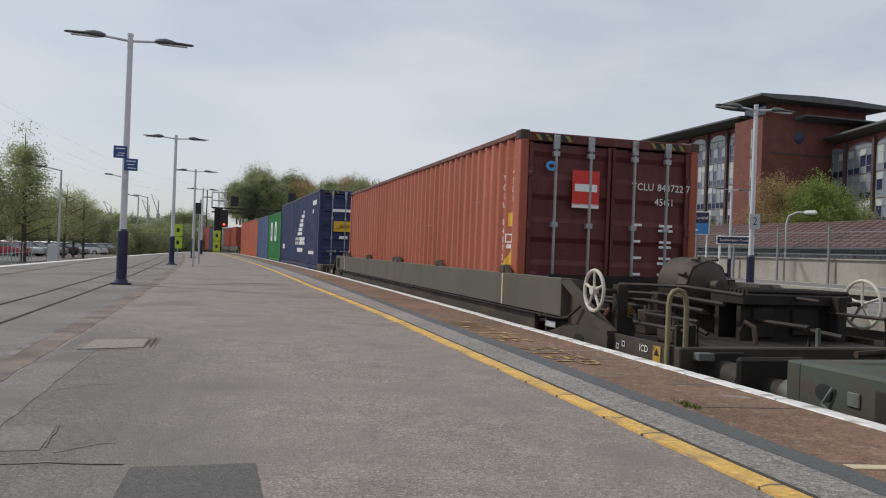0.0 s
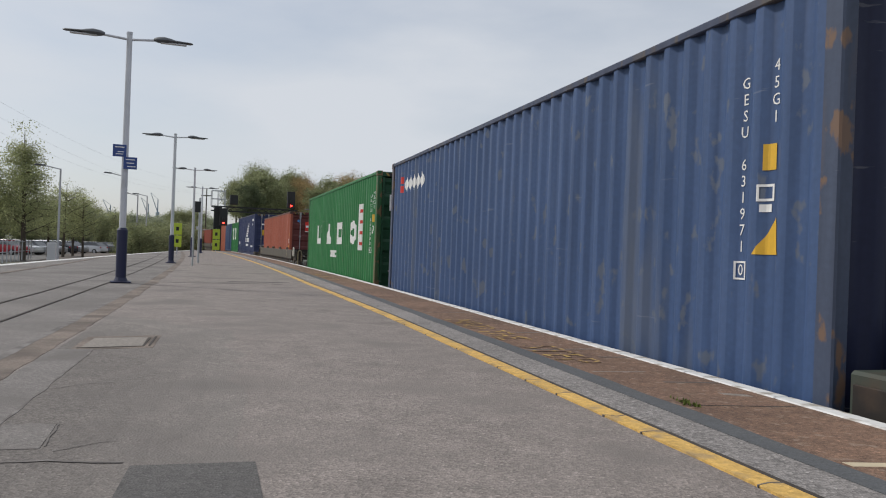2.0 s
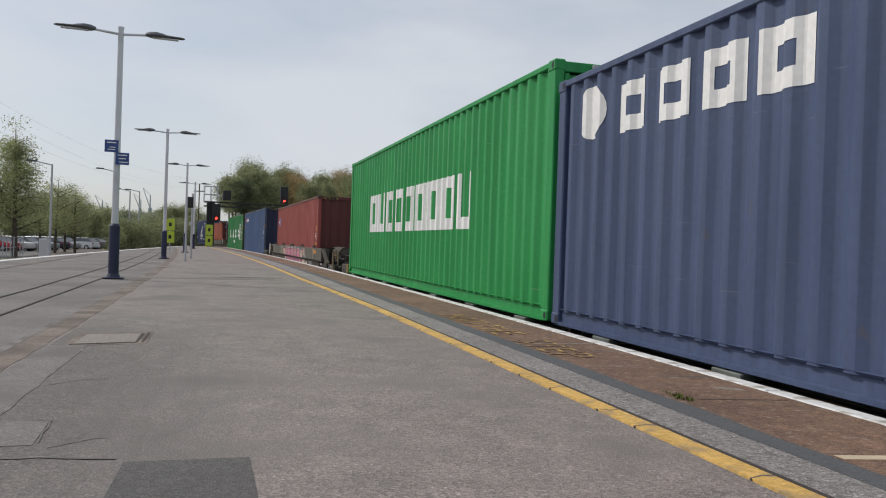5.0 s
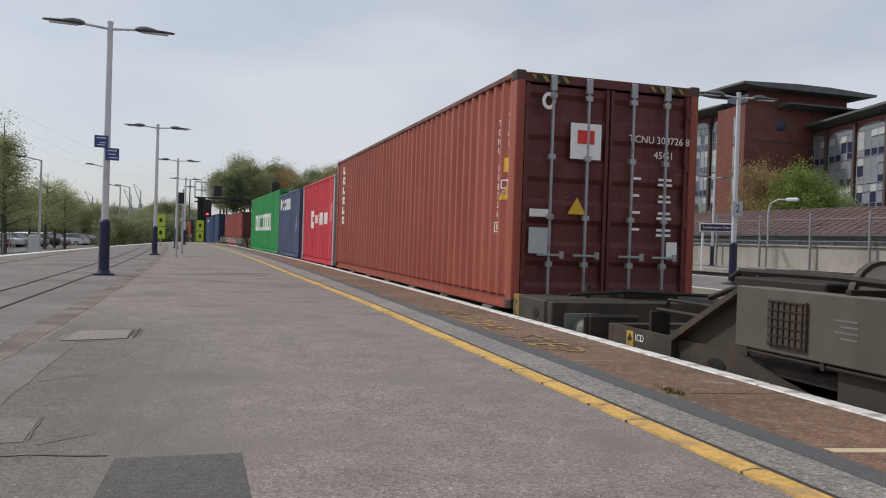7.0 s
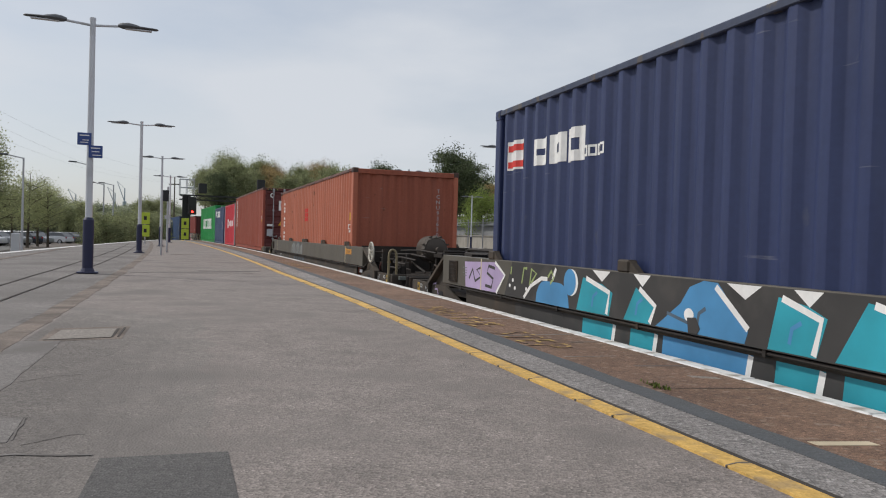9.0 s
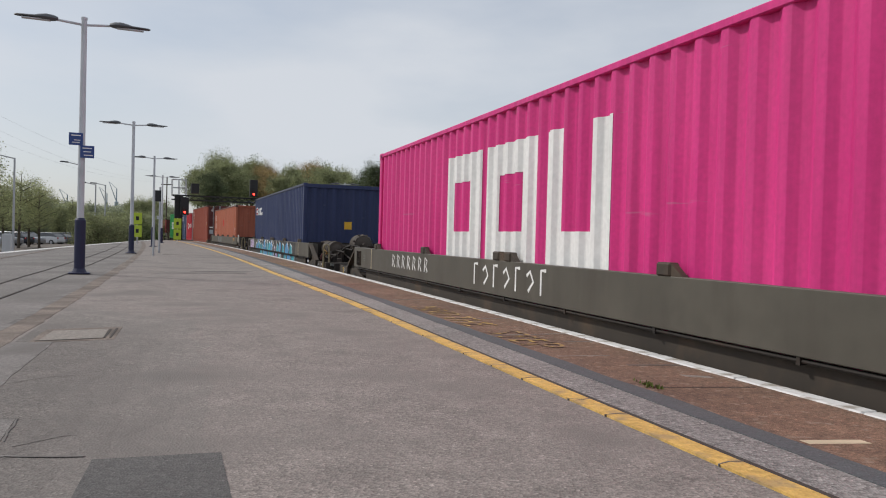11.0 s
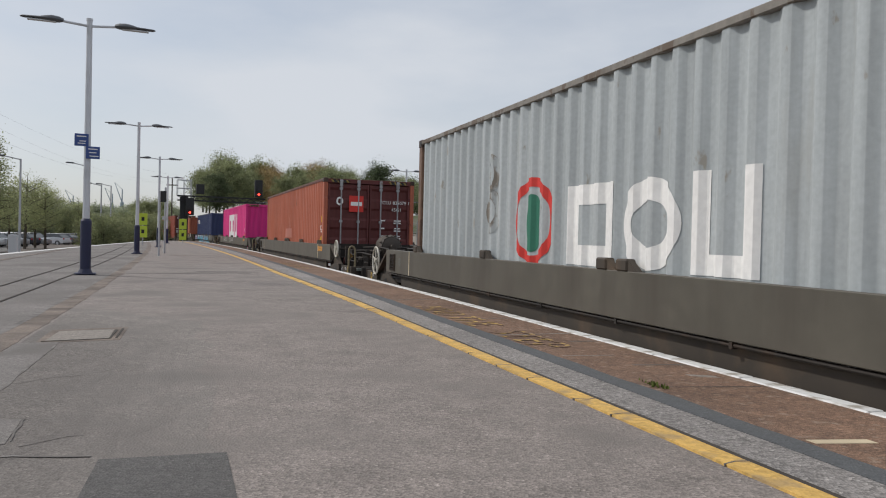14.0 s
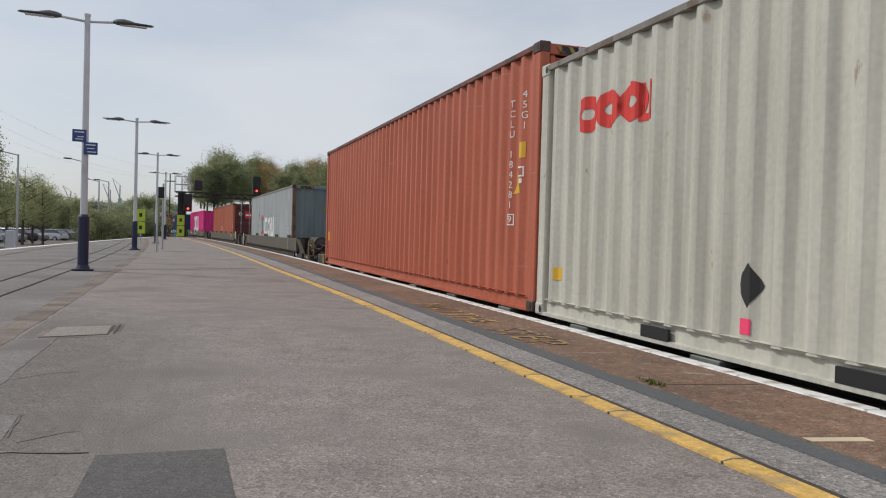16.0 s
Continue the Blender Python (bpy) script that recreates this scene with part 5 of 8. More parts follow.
    drum.tube([(xr - 0.05, -0.10, 0.55), (xr - 0.10, -0.10, 0.55), (xr - 0.14, -0.10, 0.55)], 0.29, 8, 0.25)
    drum.tube([(xr - 0.15, -0.10, 0.55), (xr - 0.22, -0.10, 0.55)], 0.22, 20, 0.10).tube([(xr - 0.2, -0.10, 0.55), (xr - 0.34, -0.10, 0.55)], 0.05, 12)
    for k in range(8):
        a = 0.39 + k * 0.785
        drum.tube([(xr - 0.02, -0.10 + 0.275 * math.cos(a), 0.55 + 0.275 * math.sin(a)), (xr - 0.14, -0.10 + 0.275 * math.cos(a), 0.55 + 0.275 * math.sin(a))], 0.02, 6)
    part("brake_drum", drum, M["tank_brown"], w, "brown grimy drum with a bolted flange", smooth=True)
    b0, b1 = R - 2.58, R - 2.08
    box = Mesh().box(b0, b1, -1.2, 0.02, 0.40, 0.50, 0.01).box(b0 + 0.06, b0 + 0.12, -1.15, 0.0, 0.07, 0.42).box(b0 + 0.06, b1 - 0.06, -1.18, -1.08, 0.07, 0.42).box(b1 - 0.12, b1 - 0.06, -1.15, 0.0, 0.07, 0.42)
    box.box(b0 + 0.03, b0 + 0.07, -0.85, -0.55, 0.12, 0.36, 0.01).box(b0 + 0.03, b0 + 0.07, -0.35, -0.12, 0.10, 0.38, 0.01)
    for k in range(6):
        box.tube([(b0 + 0.05 + 0.1 * k, -1.18, 0.52), (b0 + 0.05 + 0.1 * k, -0.05 - 0.03 * k, 0.525)], 0.024, 6)
    part("equipment_frame", box, M["grime"], w)
    pl = Mesh()
    for y, z in ((0.55, 0.42), (0.35, 0.50), (-0.45, 0.46), (0.75, 0.36)):
        pl.tube([(R - 0.9, y, z), (xr + 0.2, y, z + 0.02), (xr - 0.3, y - 0.1, z + 0.03), (r_head + 0.5, y - 0.12, z)], 0.020, 6)
    for x, y in ((R - 1.2, 0.7), (R - 1.75, 0.8), (R - 1.6, 0.3), (xr - 0.25, 0.5)):
        pl.box(x - 0.04, x + 0.04, y - 0.05, y + 0.05, 0.07, 0.46, 0.006)
    pl.box(R - 1.9, R - 1.2, 0.72, 0.78, 0.28, 0.36).box(R - 1.62, R - 1.50, 0.75, 0.86, 0.22, 0.34, 0.01)
    part("brake_rigging", pl, M["grime"], w)
    rail_x = r_head + 0.04
    hr = Mesh().tube([(rail_x, 1.262, -0.20), (rail_x, 1.262, 0.44), (rail_x - 0.004, 1.255, 0.50), (rail_x - 0.012, 1.235, 0.54), (rail_x - 0.02, 1.20, 0.555), (rail_x - 0.03, 1.16, 0.54), (rail_x - 0.035, 1.14, 0.50), (rail_x - 0.04, 1.13, 0.42), (rail_x - 0.04, 1.13, 0.07)], 0.021, 8)
    part("handrail", hr, M["tube_brown"], w, "dirty cream handrail", smooth=True)
    part("lamp_bracket", Mesh().box(r_head - 0.17, r_head - 0.09, 0.98, 1.12, 0.03, 0.09, 0.006).tube([(r_head + 0.1, -0.2, 0.05), (r_head + 0.1, -0.2, 0.26)], 0.02, 8), M["tank_grey"], w)
    if wheel_rear:
        handwheel(w, R - 2.15, 1.30, 0.48, 0.185)
        handwheel(w, R - 2.62, -1.27, 0.43, 0.225)
    else:
        tk = Mesh().tube([(R - 0.18, 0.62, 0.40), (R - 0.30, 0.62, 0.40), (R - 1.75, 0.62, 0.40), (R - 1.87, 0.62, 0.40)], 0.225, 24)
        for x in (R - 0.55, R - 1.5):
            tk.ring((x, 0.62, 0.40), "x", 0.228, 0.012, 24, 6)
        tk.tube([(R - 1.87, 0.62, 0.40), (R - 1.92, 0.62, 0.40)], 0.15, 20, 0.06)
        part("air_tank", tk, M["tank_brown"], w, "brown cylindrical air tank", smooth=True)
        part("hose", Mesh().tube([(r_end, 1.2, 0.14), (R - 1.7, 1.15, 0.17), (R - 1.9, 0.95, 0.16), (R - 2.2, 0.7, 0.25), (R - 2.4, 0.5, 0.48), (R - 2.5, 0.4, 0.52)], 0.028, 8), M["grime"], w, smooth=True)
    # the equipment over the front bogie
    fx = F + 2.4
    fe = Mesh()
    for y in (-0.9, -0.5, -0.1, 0.35, 0.7):
        fe.tube([(F + 0.95, y, 0.50), (fx, y, 0.51), (fx + 0.3, y + 0.05, 0.40)], 0.024, 6)
    fe.box(F + 0.95, F + 1.1, -1.1, 0.9, 0.07, 0.48).box(fx - 0.1, fx, -1.1, -0.5, 0.07, 0.48).box(fx - 0.3, fx - 0.2, 0.3, 0.42, 0.07, 0.44)
    fe.box(fx + 0.35, fx + 0.43, 0.55, 0.65, 0.05, 0.32, 0.008).tube([(fx + 0.4, 0.6, 0.3), (fx - 0.5, 0.65, 0.42)], 0.02, 6)
    part("brake_rigging", fe, M["grime"], w)
    tk = Mesh().tube([(F + 0.95, -0.55, 0.58), (F + 1.55, -0.55, 0.58)], 0.25, 22)
    part("brake_drum", tk, M["tank_brown"], w, smooth=True)
    top = Mesh().box(F + 1.50, F + 2.45, 0.05, 0.72, 0.50, 0.585, 0.012).box(F + 1.55, F + 1.66, 0.10, 0.66, 0.07, 0.50).box(F + 2.26, F + 2.36, 0.10, 0.66, 0.07, 0.50)
    for y in (0.15, 0.38, 0.62):
        top.tube([(F + 0.95, y, 0.60), (F + 1.5, y, 0.625), (F + 2.5, y, 0.625), (F + 2.62, y, 0.56)], 0.026, 6)
    part("equipment_frame", top, M["grime"], w)
    fd = Mesh().tube([(F + 0.92, 0.42, 0.50), (F + 1.34, 0.42, 0.50)], 0.22, 22).tube([(F + 1.34, 0.42, 0.50), (F + 1.39, 0.42, 0.50)], 0.245, 22).tube([(F + 1.39, 0.42, 0.50), (F + 1.46, 0.42, 0.50)], 0.19, 20, 0.08)
    part("brake_drum", fd, M["tank_brown"], w, "brown grimy drum with a bolted flange", smooth=True)
    # small fittings over both end platforms
    for lo, hi, e in ((r_head + 0.15, R - 1.1, -1), (F + 1.1, f_head - 0.15, 1)):
        mid_ = (lo + hi) / 2
        for x, y, h, dx in ((mid_ - 0.55, 0.80, 0.20, 0.13), (mid_ + 0.15, 0.62, 0.30, 0.09), (mid_ + 0.55, -0.35, 0.24, 0.16), (mid_ - 0.2, -0.7, 0.36, 0.12)):
            g = Mesh().box(x - dx, x + dx, y - 0.10, y + 0.10, 0.07, h, 0.012).tube([(x, y, h), (x, y, h + 0.09)], 0.028, 8)
            part("valve_box", g, M["tank_brown"], w)
        for y, z, r in ((1.02, 0.22, 0.018), (0.92, 0.30, 0.016), (-0.15, 0.26, 0.022), (-0.95, 0.34, 0.018)):
            pts = [(lo, y, z), (mid_ - 0.25, y, z), (mid_ - 0.15, y - 0.06, z + 0.05), (hi - 0.1, y - 0.06, z + 0.05), (hi, y - 0.08, 0.10)]
            part("air_pipe", Mesh().tube([(lo, y, 0.09)] + pts, r, 6), M["grime"], w, smooth=True)
        for x in (lo + 0.1, mid_, hi - 0.15):
            part("pipe_bracket", Mesh().box(x - 0.02, x + 0.02, 0.88, 1.06, 0.07, 0.26, 0.004), M["grime"], w)
        part("brake_rod", Mesh().tube([(lo, -0.5, 0.18), (hi, -0.42, 0.30)], 0.024, 6).tube([(mid_ - 0.3, 0.3, 0.12), (mid_ + 0.4, 0.45, 0.34)], 0.022, 6), M["grime"], w)
        part("isolating_cock", Mesh().tube([(mid_ - 0.05, 0.96, 0.24), (mid_ - 0.05, 0.96, 0.36)], 0.026, 8).tube([(mid_ - 0.05, 0.96, 0.35), (mid_ + 0.06, 1.0, 0.40)], 0.012, 6).tube([(mid_ - 0.09, 0.96, 0.30), (mid_ - 0.01, 0.96, 0.30)], 0.034, 8), M["brass"], w, "dull brass cock", smooth=True)
        part("hose_coupling", Mesh().tube([(mid_ + 0.25, 1.0, 0.30), (mid_ + 0.27, 1.04, 0.22), (mid_ + 0.27, 1.05, 0.12)], 0.026, 8), M["hose_red"], w, "faded red hose", smooth=True)
    for x, y in ((f_head - 0.35, 0.35), (r_head + 0.30, 0.25)):
        part("hose_coupling", Mesh().tube([(x, y, 0.10), (x + 0.03, y, 0.24), (x + 0.10, y + 0.03, 0.28), (x + 0.16, y + 0.03, 0.20)], 0.022, 8), M["pipe_rust"], w, smooth=True)
    if not wheel_rear:
        handwheel(w, F + 2.45, 1.30, 0.34)
    return w


def flat_wagon(label, top, colour, front=7.1, rear=7.1, yellow=True):
    """One unit of a low flat wagon under 40 feet of load, about the load's middle; z = 0 is the platform."""
    w = thing("flat_wagon", Matrix(), label, "wagon", "flat wagons of the train")
    for sg in (1, -1):
        fr = Mesh().box(-rear + 0.05, front - 0.05, *sorted((sg * 0.95, sg * 1.08)), top - 0.50, top - 0.07)
        part("side_sill", fr, M["grime"], w)
    part("deck", Mesh().box(-rear, front, -1.02, 1.02, top - 0.12, top - 0.05), M["grime"], w)
    for k in range(7):
        x = -5.4 + k * 1.8
        part("spigot_plate", Mesh().box(x - 0.16, x + 0.16, 0.95, 1.24, top - 0.06, top - 0.012, 0.006), M["tank_grey"], w)
    for e in (1, -1):
        x = front if e > 0 else -rear
        bogie(w, e * (abs(x) - 1.5), 0)
        if abs(x) < 6.6:
            part("end_beam", Mesh().box(*sorted((x, x - e * 0.10)), -1.0, 1.0, top - 0.45, top - 0.06, 0.01), M["grime"], w)
            continue
        part("headstock", Mesh().box(min(x, x + e * 0.13), max(x, x + e * 0.13), -1.2, 1.2, -0.34, 0.20, 0.012), M[colour], w)
        length = abs(x) - 6.22
        box_ = part("end_box", Mesh().box(*sorted((x - e * length, x)), -1.22, 1.22, -0.30, 0.21, 0.02), M[colour], w)
        if yellow:
            part("yellow_corner", Mesh().box(*sorted((x - e * length, x - e * (length - 0.16))), 1.16, 1.226, -0.02, 0.215, 0.006), M["yellow_worn"], box_)
        else:
            part("tool_box", Mesh().box(*sorted((x - e * (length - 0.02), x - e * 0.25)), -0.6, 0.75, 0.215, 0.46, 0.02), M["tank_brown"], w)
            lv = Mesh().box(*sorted((x - e * 0.49, x - e * 0.40)), 1.221, 1.232, 0.02, 0.10, 0.004)
            part("vent_slats", Mesh().box(*sorted((x - e * (length - 0.05), x - e * 0.60)), 1.221, 1.238, -0.12, 0.14, 0.004), M["grime"], box_)
            part("latch", lv.tube([(x - e * 0.30, 1.235, 0.10), (x - e * 0.24, 1.25, 0.0), (x - e * 0.34, 1.25, -0.06)], 0.010, 6), M["tank_grey"], box_)
        # no opening is cut: a black plate carries the slot's shade
        slot = [(x - e * 0.22 + 0.07 * math.cos(k * 0.5236), 0.06 + 0.05 * math.sin(k * 0.5236)) for k in range(12)]
        part("end_slot", Mesh().prism(slot, 1, 1.2205, 1.226), M["black"], box_)
        rig = Mesh().tube([(x - e * 0.1, 0.9, 0.26), (x - e * 0.1, 0.2, 0.30), (x - e * 0.1, -0.9, 0.26)], 0.022, 6).box(*sorted((x - e * 0.5, x - e * 0.2)), -0.5, 0.2, 0.2, 0.30, 0.01)
        rig.tube([(x - e * 0.35, 0.55, 0.2), (x - e * 0.35, 0.55, 0.36)], 0.03, 8)
        part("end_rigging", rig, M["grime"], w)
        buffers(w, x + e * 0.13, e, "tank_grey")
    return w


pocket_a = pocket_wagon(True)
pocket_b = pocket_wagon(False)
DARK_FLAT, GREEN_FLAT = "low dark flat wagon under the containers", "low green flat wagon with worn paint"
proto = {"a": pocket_a, "b": pocket_b,
         "f": flat_wagon(DARK_FLAT, M_Z, "wagon_low", 7.12, 6.25), "r": flat_wagon(DARK_FLAT, M_Z, "wagon_low", 6.25, 7.05), "m": flat_wagon(DARK_FLAT, M_Z, "wagon_low", 6.25, 6.25),
         "w": flat_wagon(DARK_FLAT, M_Z, "wagon_low", 7.1, 7.1), "g": flat_wagon(GREEN_FLAT, L_Z, "green_box", 7.40, 6.5, False), "h": flat_wagon(GREEN_FLAT, L_Z, "green_box", 6.5, 7.28, False)}
first = set()
PLAN = [("a", -0.27 + 6.096, "tal"), ("b", -50.37 + 6.096, "bsiu"), ("a", -112.01 + 6.096, "orange"), ("b", -132.46 + 6.096, "nyk"), ("b", -153.37 + 6.096, "one"), ("a", -173.88 + 6.096, "tal2"),
        ("b", -194.57 + 6.096, "mol"), ("a", 66.3, "far"), ("b", 128.7, "far2"),
        ("r", 18.07 + 6.096, "navy"), ("m", 36.75, "s1"), ("f", 49.4, "s2"), ("g", -18.53 + 6.096, "uasc"), ("h", -32.2 + 6.096, "seaco"), ("f", -62.28, "ever"), ("m", -75.05, "s3"), ("r", -87.98, "tcnu"),
        ("f", -206.45, "red"), ("m", -219.0, "s4"), ("r", -231.5, "tail"), ("r", 83.6, "s5"), ("m", 96.2, "s6"), ("f", 110.4, "s7"), ("r", 147.6, "s8")]
WAGON = {}
for kind_, mid, key in PLAN:
    w = copy_thing(proto[kind_], Matrix()) if kind_ in first else proto[kind_]
    first.add(kind_)
    WAGON[key] = w
    WAGONS.append((w, mid, 0.0))
for o in (*proto["w"].children_recursive, proto["w"]):
    bpy.data.objects.remove(o)
for key in ("nyk", "one"):
    for o in [o for o in WAGON[key].children_recursive if o.name.startswith(("handwheel", "spindle"))][::-1]:
        bpy.data.objects.remove(o)
tagged(WAGON["bsiu"], "olive-grey pocket wagon with pink graffiti along its sill")
tagged(WAGON["nyk"], "pocket wagon with teal and blue graffiti along its sill")


def on_sill(x0, z0, out=1.309):
    return lambda u, v: (x0 - u, out + (0.0 if v + z0 > 0.175 else -0.069), z0 + v)


# side sills: orange maker's marks and spray paint
for key in ("tal2", "bsiu", "orange", "one"):
    for k in range(5):
        lay(block(0.11, 0.11 if k else 0.14, "ring" if k in (1, 2, 3) else "slab", 0.3), on_sill(-6.096 + 0.14 - 0.125 * k, 0.44, 1.3065), "maker_mark", M["orange_mark"], WAGON[key])
M["salmon_paint"] = material("spray_salmon", (0.62, 0.25, 0.25), 0.7, vary=0.15, grain=5, bump=0)
M["rose_paint"] = material("spray_rose", (0.46, 0.13, 0.23), 0.7, vary=0.16, grain=4, stain=(0.36, 0.11, 0.18), stain_scale=3, stain_at=(0.5, 0.65), bump=0)
M["sky_paint"] = material("spray_pale_teal", (0.12, 0.36, 0.40), 0.7, vary=0.15, grain=6, bump=0)
M["sand_paint"] = material("spray_sand", (0.52, 0.44, 0.33), 0.7, vary=0.12, grain=6, bump=0)
M["soot_paint"] = material("spray_charcoal", (0.040, 0.038, 0.037), 0.75, vary=0.2, grain=6, stain=(0.065, 0.06, 0.055), stain_scale=3, bump=0)
M["lime_paint"] = material("spray_dull_lime", (0.34, 0.42, 0.16), 0.7, vary=0.15, grain=6, bump=0)
HIGH, LOW = 1.3062, 1.2378


def spray(w, pts, mat, layer, base=HIGH, name="graffiti"):
    """A painted patch with its corners at (x, z) on the sill or, with base LOW, on the frame below it."""
    return lay(flat_outline([(-x, z) for x, z in pts]), lambda u, v: (-u, base + 0.0006 * layer, v), name, M[mat], w)


def spray_line(w, pts, r, mat, layer, base=HIGH, name="graffiti_outline"):
    return lay(stroke([(-x, z) for x, z in pts], r), lambda u, v: (-u, base + 0.0006 * layer, v), name, M[mat], w)


def spray_disc(w, x, z, rx, rz, mat, layer, base=HIGH):
    return spray(w, [(x + rx * math.cos(k * 0.3491), z + rz * math.sin(k * 0.3491)) for k in range(18)], mat, layer, base)


def hood(x0, x1, z0, z1, r):
    """A slab with rounded upper corners, x falling from x0 to x1."""
    arc = [(x0 - r + r * math.cos(k * 0.3927), z1 - r + r * math.sin(k * 0.3927)) for k in range(5)]
    return [(x0, z0)] + arc + [(x1 + (x0 - x), z) for x, z in arc[::-1]] + [(x1, z0)]


pw = WAGON["bsiu"]
rnd = random.Random(21)
spray(pw, [(1.95, 0.183), (1.9, 0.53), (-2.62, 0.53), (-2.82, 0.45), (-2.80, 0.183)], "soot_paint", 0)
spray(pw, [(1.95, -0.20), (1.95, 0.12), (-2.85, 0.12), (-2.85, -0.20)], "soot_paint", 0, LOW)
for k, (x0, x1, drip) in enumerate(((1.80, 1.06, 0.25), (0.96, 0.19, 0.45), (0.09, -0.72, 0.42), (-0.84, -1.23, 0), (-1.30, -1.63, 0.55), (-1.78, -2.66, 0.62))):
    wd = x0 - x1
    top = 0.515 - 0.02 * (k % 2)
    spray(pw, hood(x0, x1, 0.184, top, 0.10), "rose_paint", 1)
    inner = hood(x0 - 0.015, x1 + 0.015, 0.186, top - 0.012, 0.09)
    spray_line(pw, inner, 0.010, "sand_paint", 2)
    spray_line(pw, [(x0 - 0.02, 0.345), (x1 + 0.02, 0.335)], 0.008, "sand_paint", 2)
    for f, lo, hi in ((0.36, 0.34, top - 0.02), (0.68, 0.34, top - 0.03), (0.52, 0.19, 0.34), (0.84, 0.19, 0.335)):
        if wd > 0.5 or f in (0.36, 0.52):
            spray_line(pw, [(x0 - wd * f, lo), (x0 - wd * f - 0.006, hi)], 0.007, "sand_paint", 2)
    spray_line(pw, [(x0 - 0.05, 0.26), (x0 - 0.05, top - 0.10), (x0 - 0.10, top - 0.045), (x0 - 0.5 * wd, top - 0.04), (x1 + 0.09, top - 0.05)], 0.011, "soot_paint", 3)
    if drip:
        xd = x0 - wd * drip
        spray(pw, [(xd + 0.10, top - 0.01), (xd + 0.09, top + 0.025), (xd + 0.05, top + 0.032), (xd, top + 0.012), (xd - 0.05, top + 0.030), (xd - 0.09, top + 0.022), (xd - 0.10, top - 0.012), (xd - 0.03, top - 0.03), (xd + 0.03, top - 0.03)], "salmon_paint", 4)
        for dx, z1 in ((0.045, 0.28 + 0.08 * rnd.random()), (-0.03, 0.22 + 0.1 * rnd.random())):
            spray_line(pw, [(xd + dx, top), (xd + dx * 0.8, 0.38), (xd + dx * 0.85, z1)], 0.015, "salmon_paint", 5)
    else:
        spray_line(pw, [(x0 - 0.30, 0.30), (x0 - 0.22, 0.315), (x0 - 0.16, 0.27), (x0 - 0.22, 0.225), (x0 - 0.30, 0.245), (x0 - 0.30, 0.268), (x0 - 0.25, 0.268)], 0.008, "sand_paint", 5)
    spray(pw, [(x0 - 0.02, -0.19), (x0, 0.118), (x1, 0.118), (x1 + 0.03, -0.19)], "rose_paint", 1, LOW)
    spray_line(pw, [(x0 - 0.4 * wd, -0.19), (x0 - 0.42 * wd, 0.115)], 0.010, "sand_paint", 2, LOW)
    spray_line(pw, [(x0 - 0.06, -0.02), (x1 + 0.08, 0.0)], 0.009, "sand_paint", 2, LOW)
    spray(pw, [(x0 - 0.55 * wd, 0.02), (x0 - 0.55 * wd, 0.116), (x0 - 0.72 * wd, 0.116), (x0 - 0.74 * wd, 0.03)], "soot_paint", 3, LOW)
spray_line(pw, [(1.92 - 0.117 * k, 0.545 - 0.030 * abs(math.sin(k * 0.9)) ** 3) for k in range(40)] + [(-2.78, 0.40), (-2.76, 0.30)], 0.008, "sky_paint", 3)
# the small figures before and behind the letters
spray_disc(pw, 2.46, 0.33, 0.12, 0.12, "soot_paint", 0)
spray_disc(pw, 2.46, 0.33, 0.105, 0.105, "sand_paint", 1)
spray_disc(pw, 2.42, 0.35, 0.025, 0.035, "soot_paint", 2)
spray(pw, hood(2.30, 1.93, 0.19, 0.46, 0.12), "sand_paint", 1)
spray(pw, [(2.24, 0.36), (2.20, 0.45), (2.10, 0.42), (2.0, 0.45), (1.98, 0.38), (2.10, 0.22)], "salmon_paint", 2)
spray_disc(pw, 2.0, 0.30, 0.03, 0.04, "soot_paint", 2)
spray(pw, [(2.5, -0.19), (2.5, 0.10), (2.0, 0.11), (2.0, -0.19)], "sand_paint", 1, LOW)
spray_disc(pw, 2.2, 0.0, 0.05, 0.06, "soot_paint", 2, LOW)
spray(pw, hood(-2.72, -3.42, 0.183, 0.50, 0.17), "sky_paint", 0)
spray(pw, hood(-2.74, -3.40, 0.183, 0.485, 0.16), "soot_paint", 1)
spray(pw, hood(-2.78, -3.34, 0.184, 0.455, 0.14), "sand_paint", 2)
spray(pw, [(-2.92, 0.41), (-3.08, 0.42), (-3.12, 0.36), (-3.04, 0.29), (-2.94, 0.34)], "soot_paint", 3)
spray(pw, [(-3.12, 0.45), (-3.22, 0.46), (-3.36, 0.42), (-3.36, 0.32), (-3.24, 0.37), (-3.26, 0.19), (-3.16, 0.19), (-3.18, 0.34)], "salmon_paint", 4)
spray(pw, [(-2.85, -0.19), (-2.80, 0.10), (-3.50, 0.115), (-3.55, -0.05), (-3.40, -0.19)], "sand_paint", 1, LOW)
spray_line(pw, [(-3.28, 0.11), (-3.30, -0.06)], 0.02, "salmon_paint", 2, LOW)
for x, z, rx, rz in ((-3.79, 0.375, 0.175, 0.165), (-4.08, 0.255, 0.105, 0.085)):
    spray_disc(pw, x, z, rx + 0.035, min(rz + 0.03, 0.19), "sky_paint", 1)
    spray_disc(pw, x, z, rx + 0.022, min(rz + 0.02, 0.18), "soot_paint", 2)
    spray_disc(pw, x, z, rx - 0.02, rz - 0.015, "sand_paint", 3)
spray(pw, [(-3.66, 0.47), (-3.76, 0.53), (-3.88, 0.51), (-3.84, 0.43), (-3.76, 0.42), (-3.75, 0.28), (-3.70, 0.28), (-3.71, 0.42)], "salmon_paint", 4)
spray_disc(pw, -3.87, 0.40, 0.045, 0.07, "soot_paint", 5)
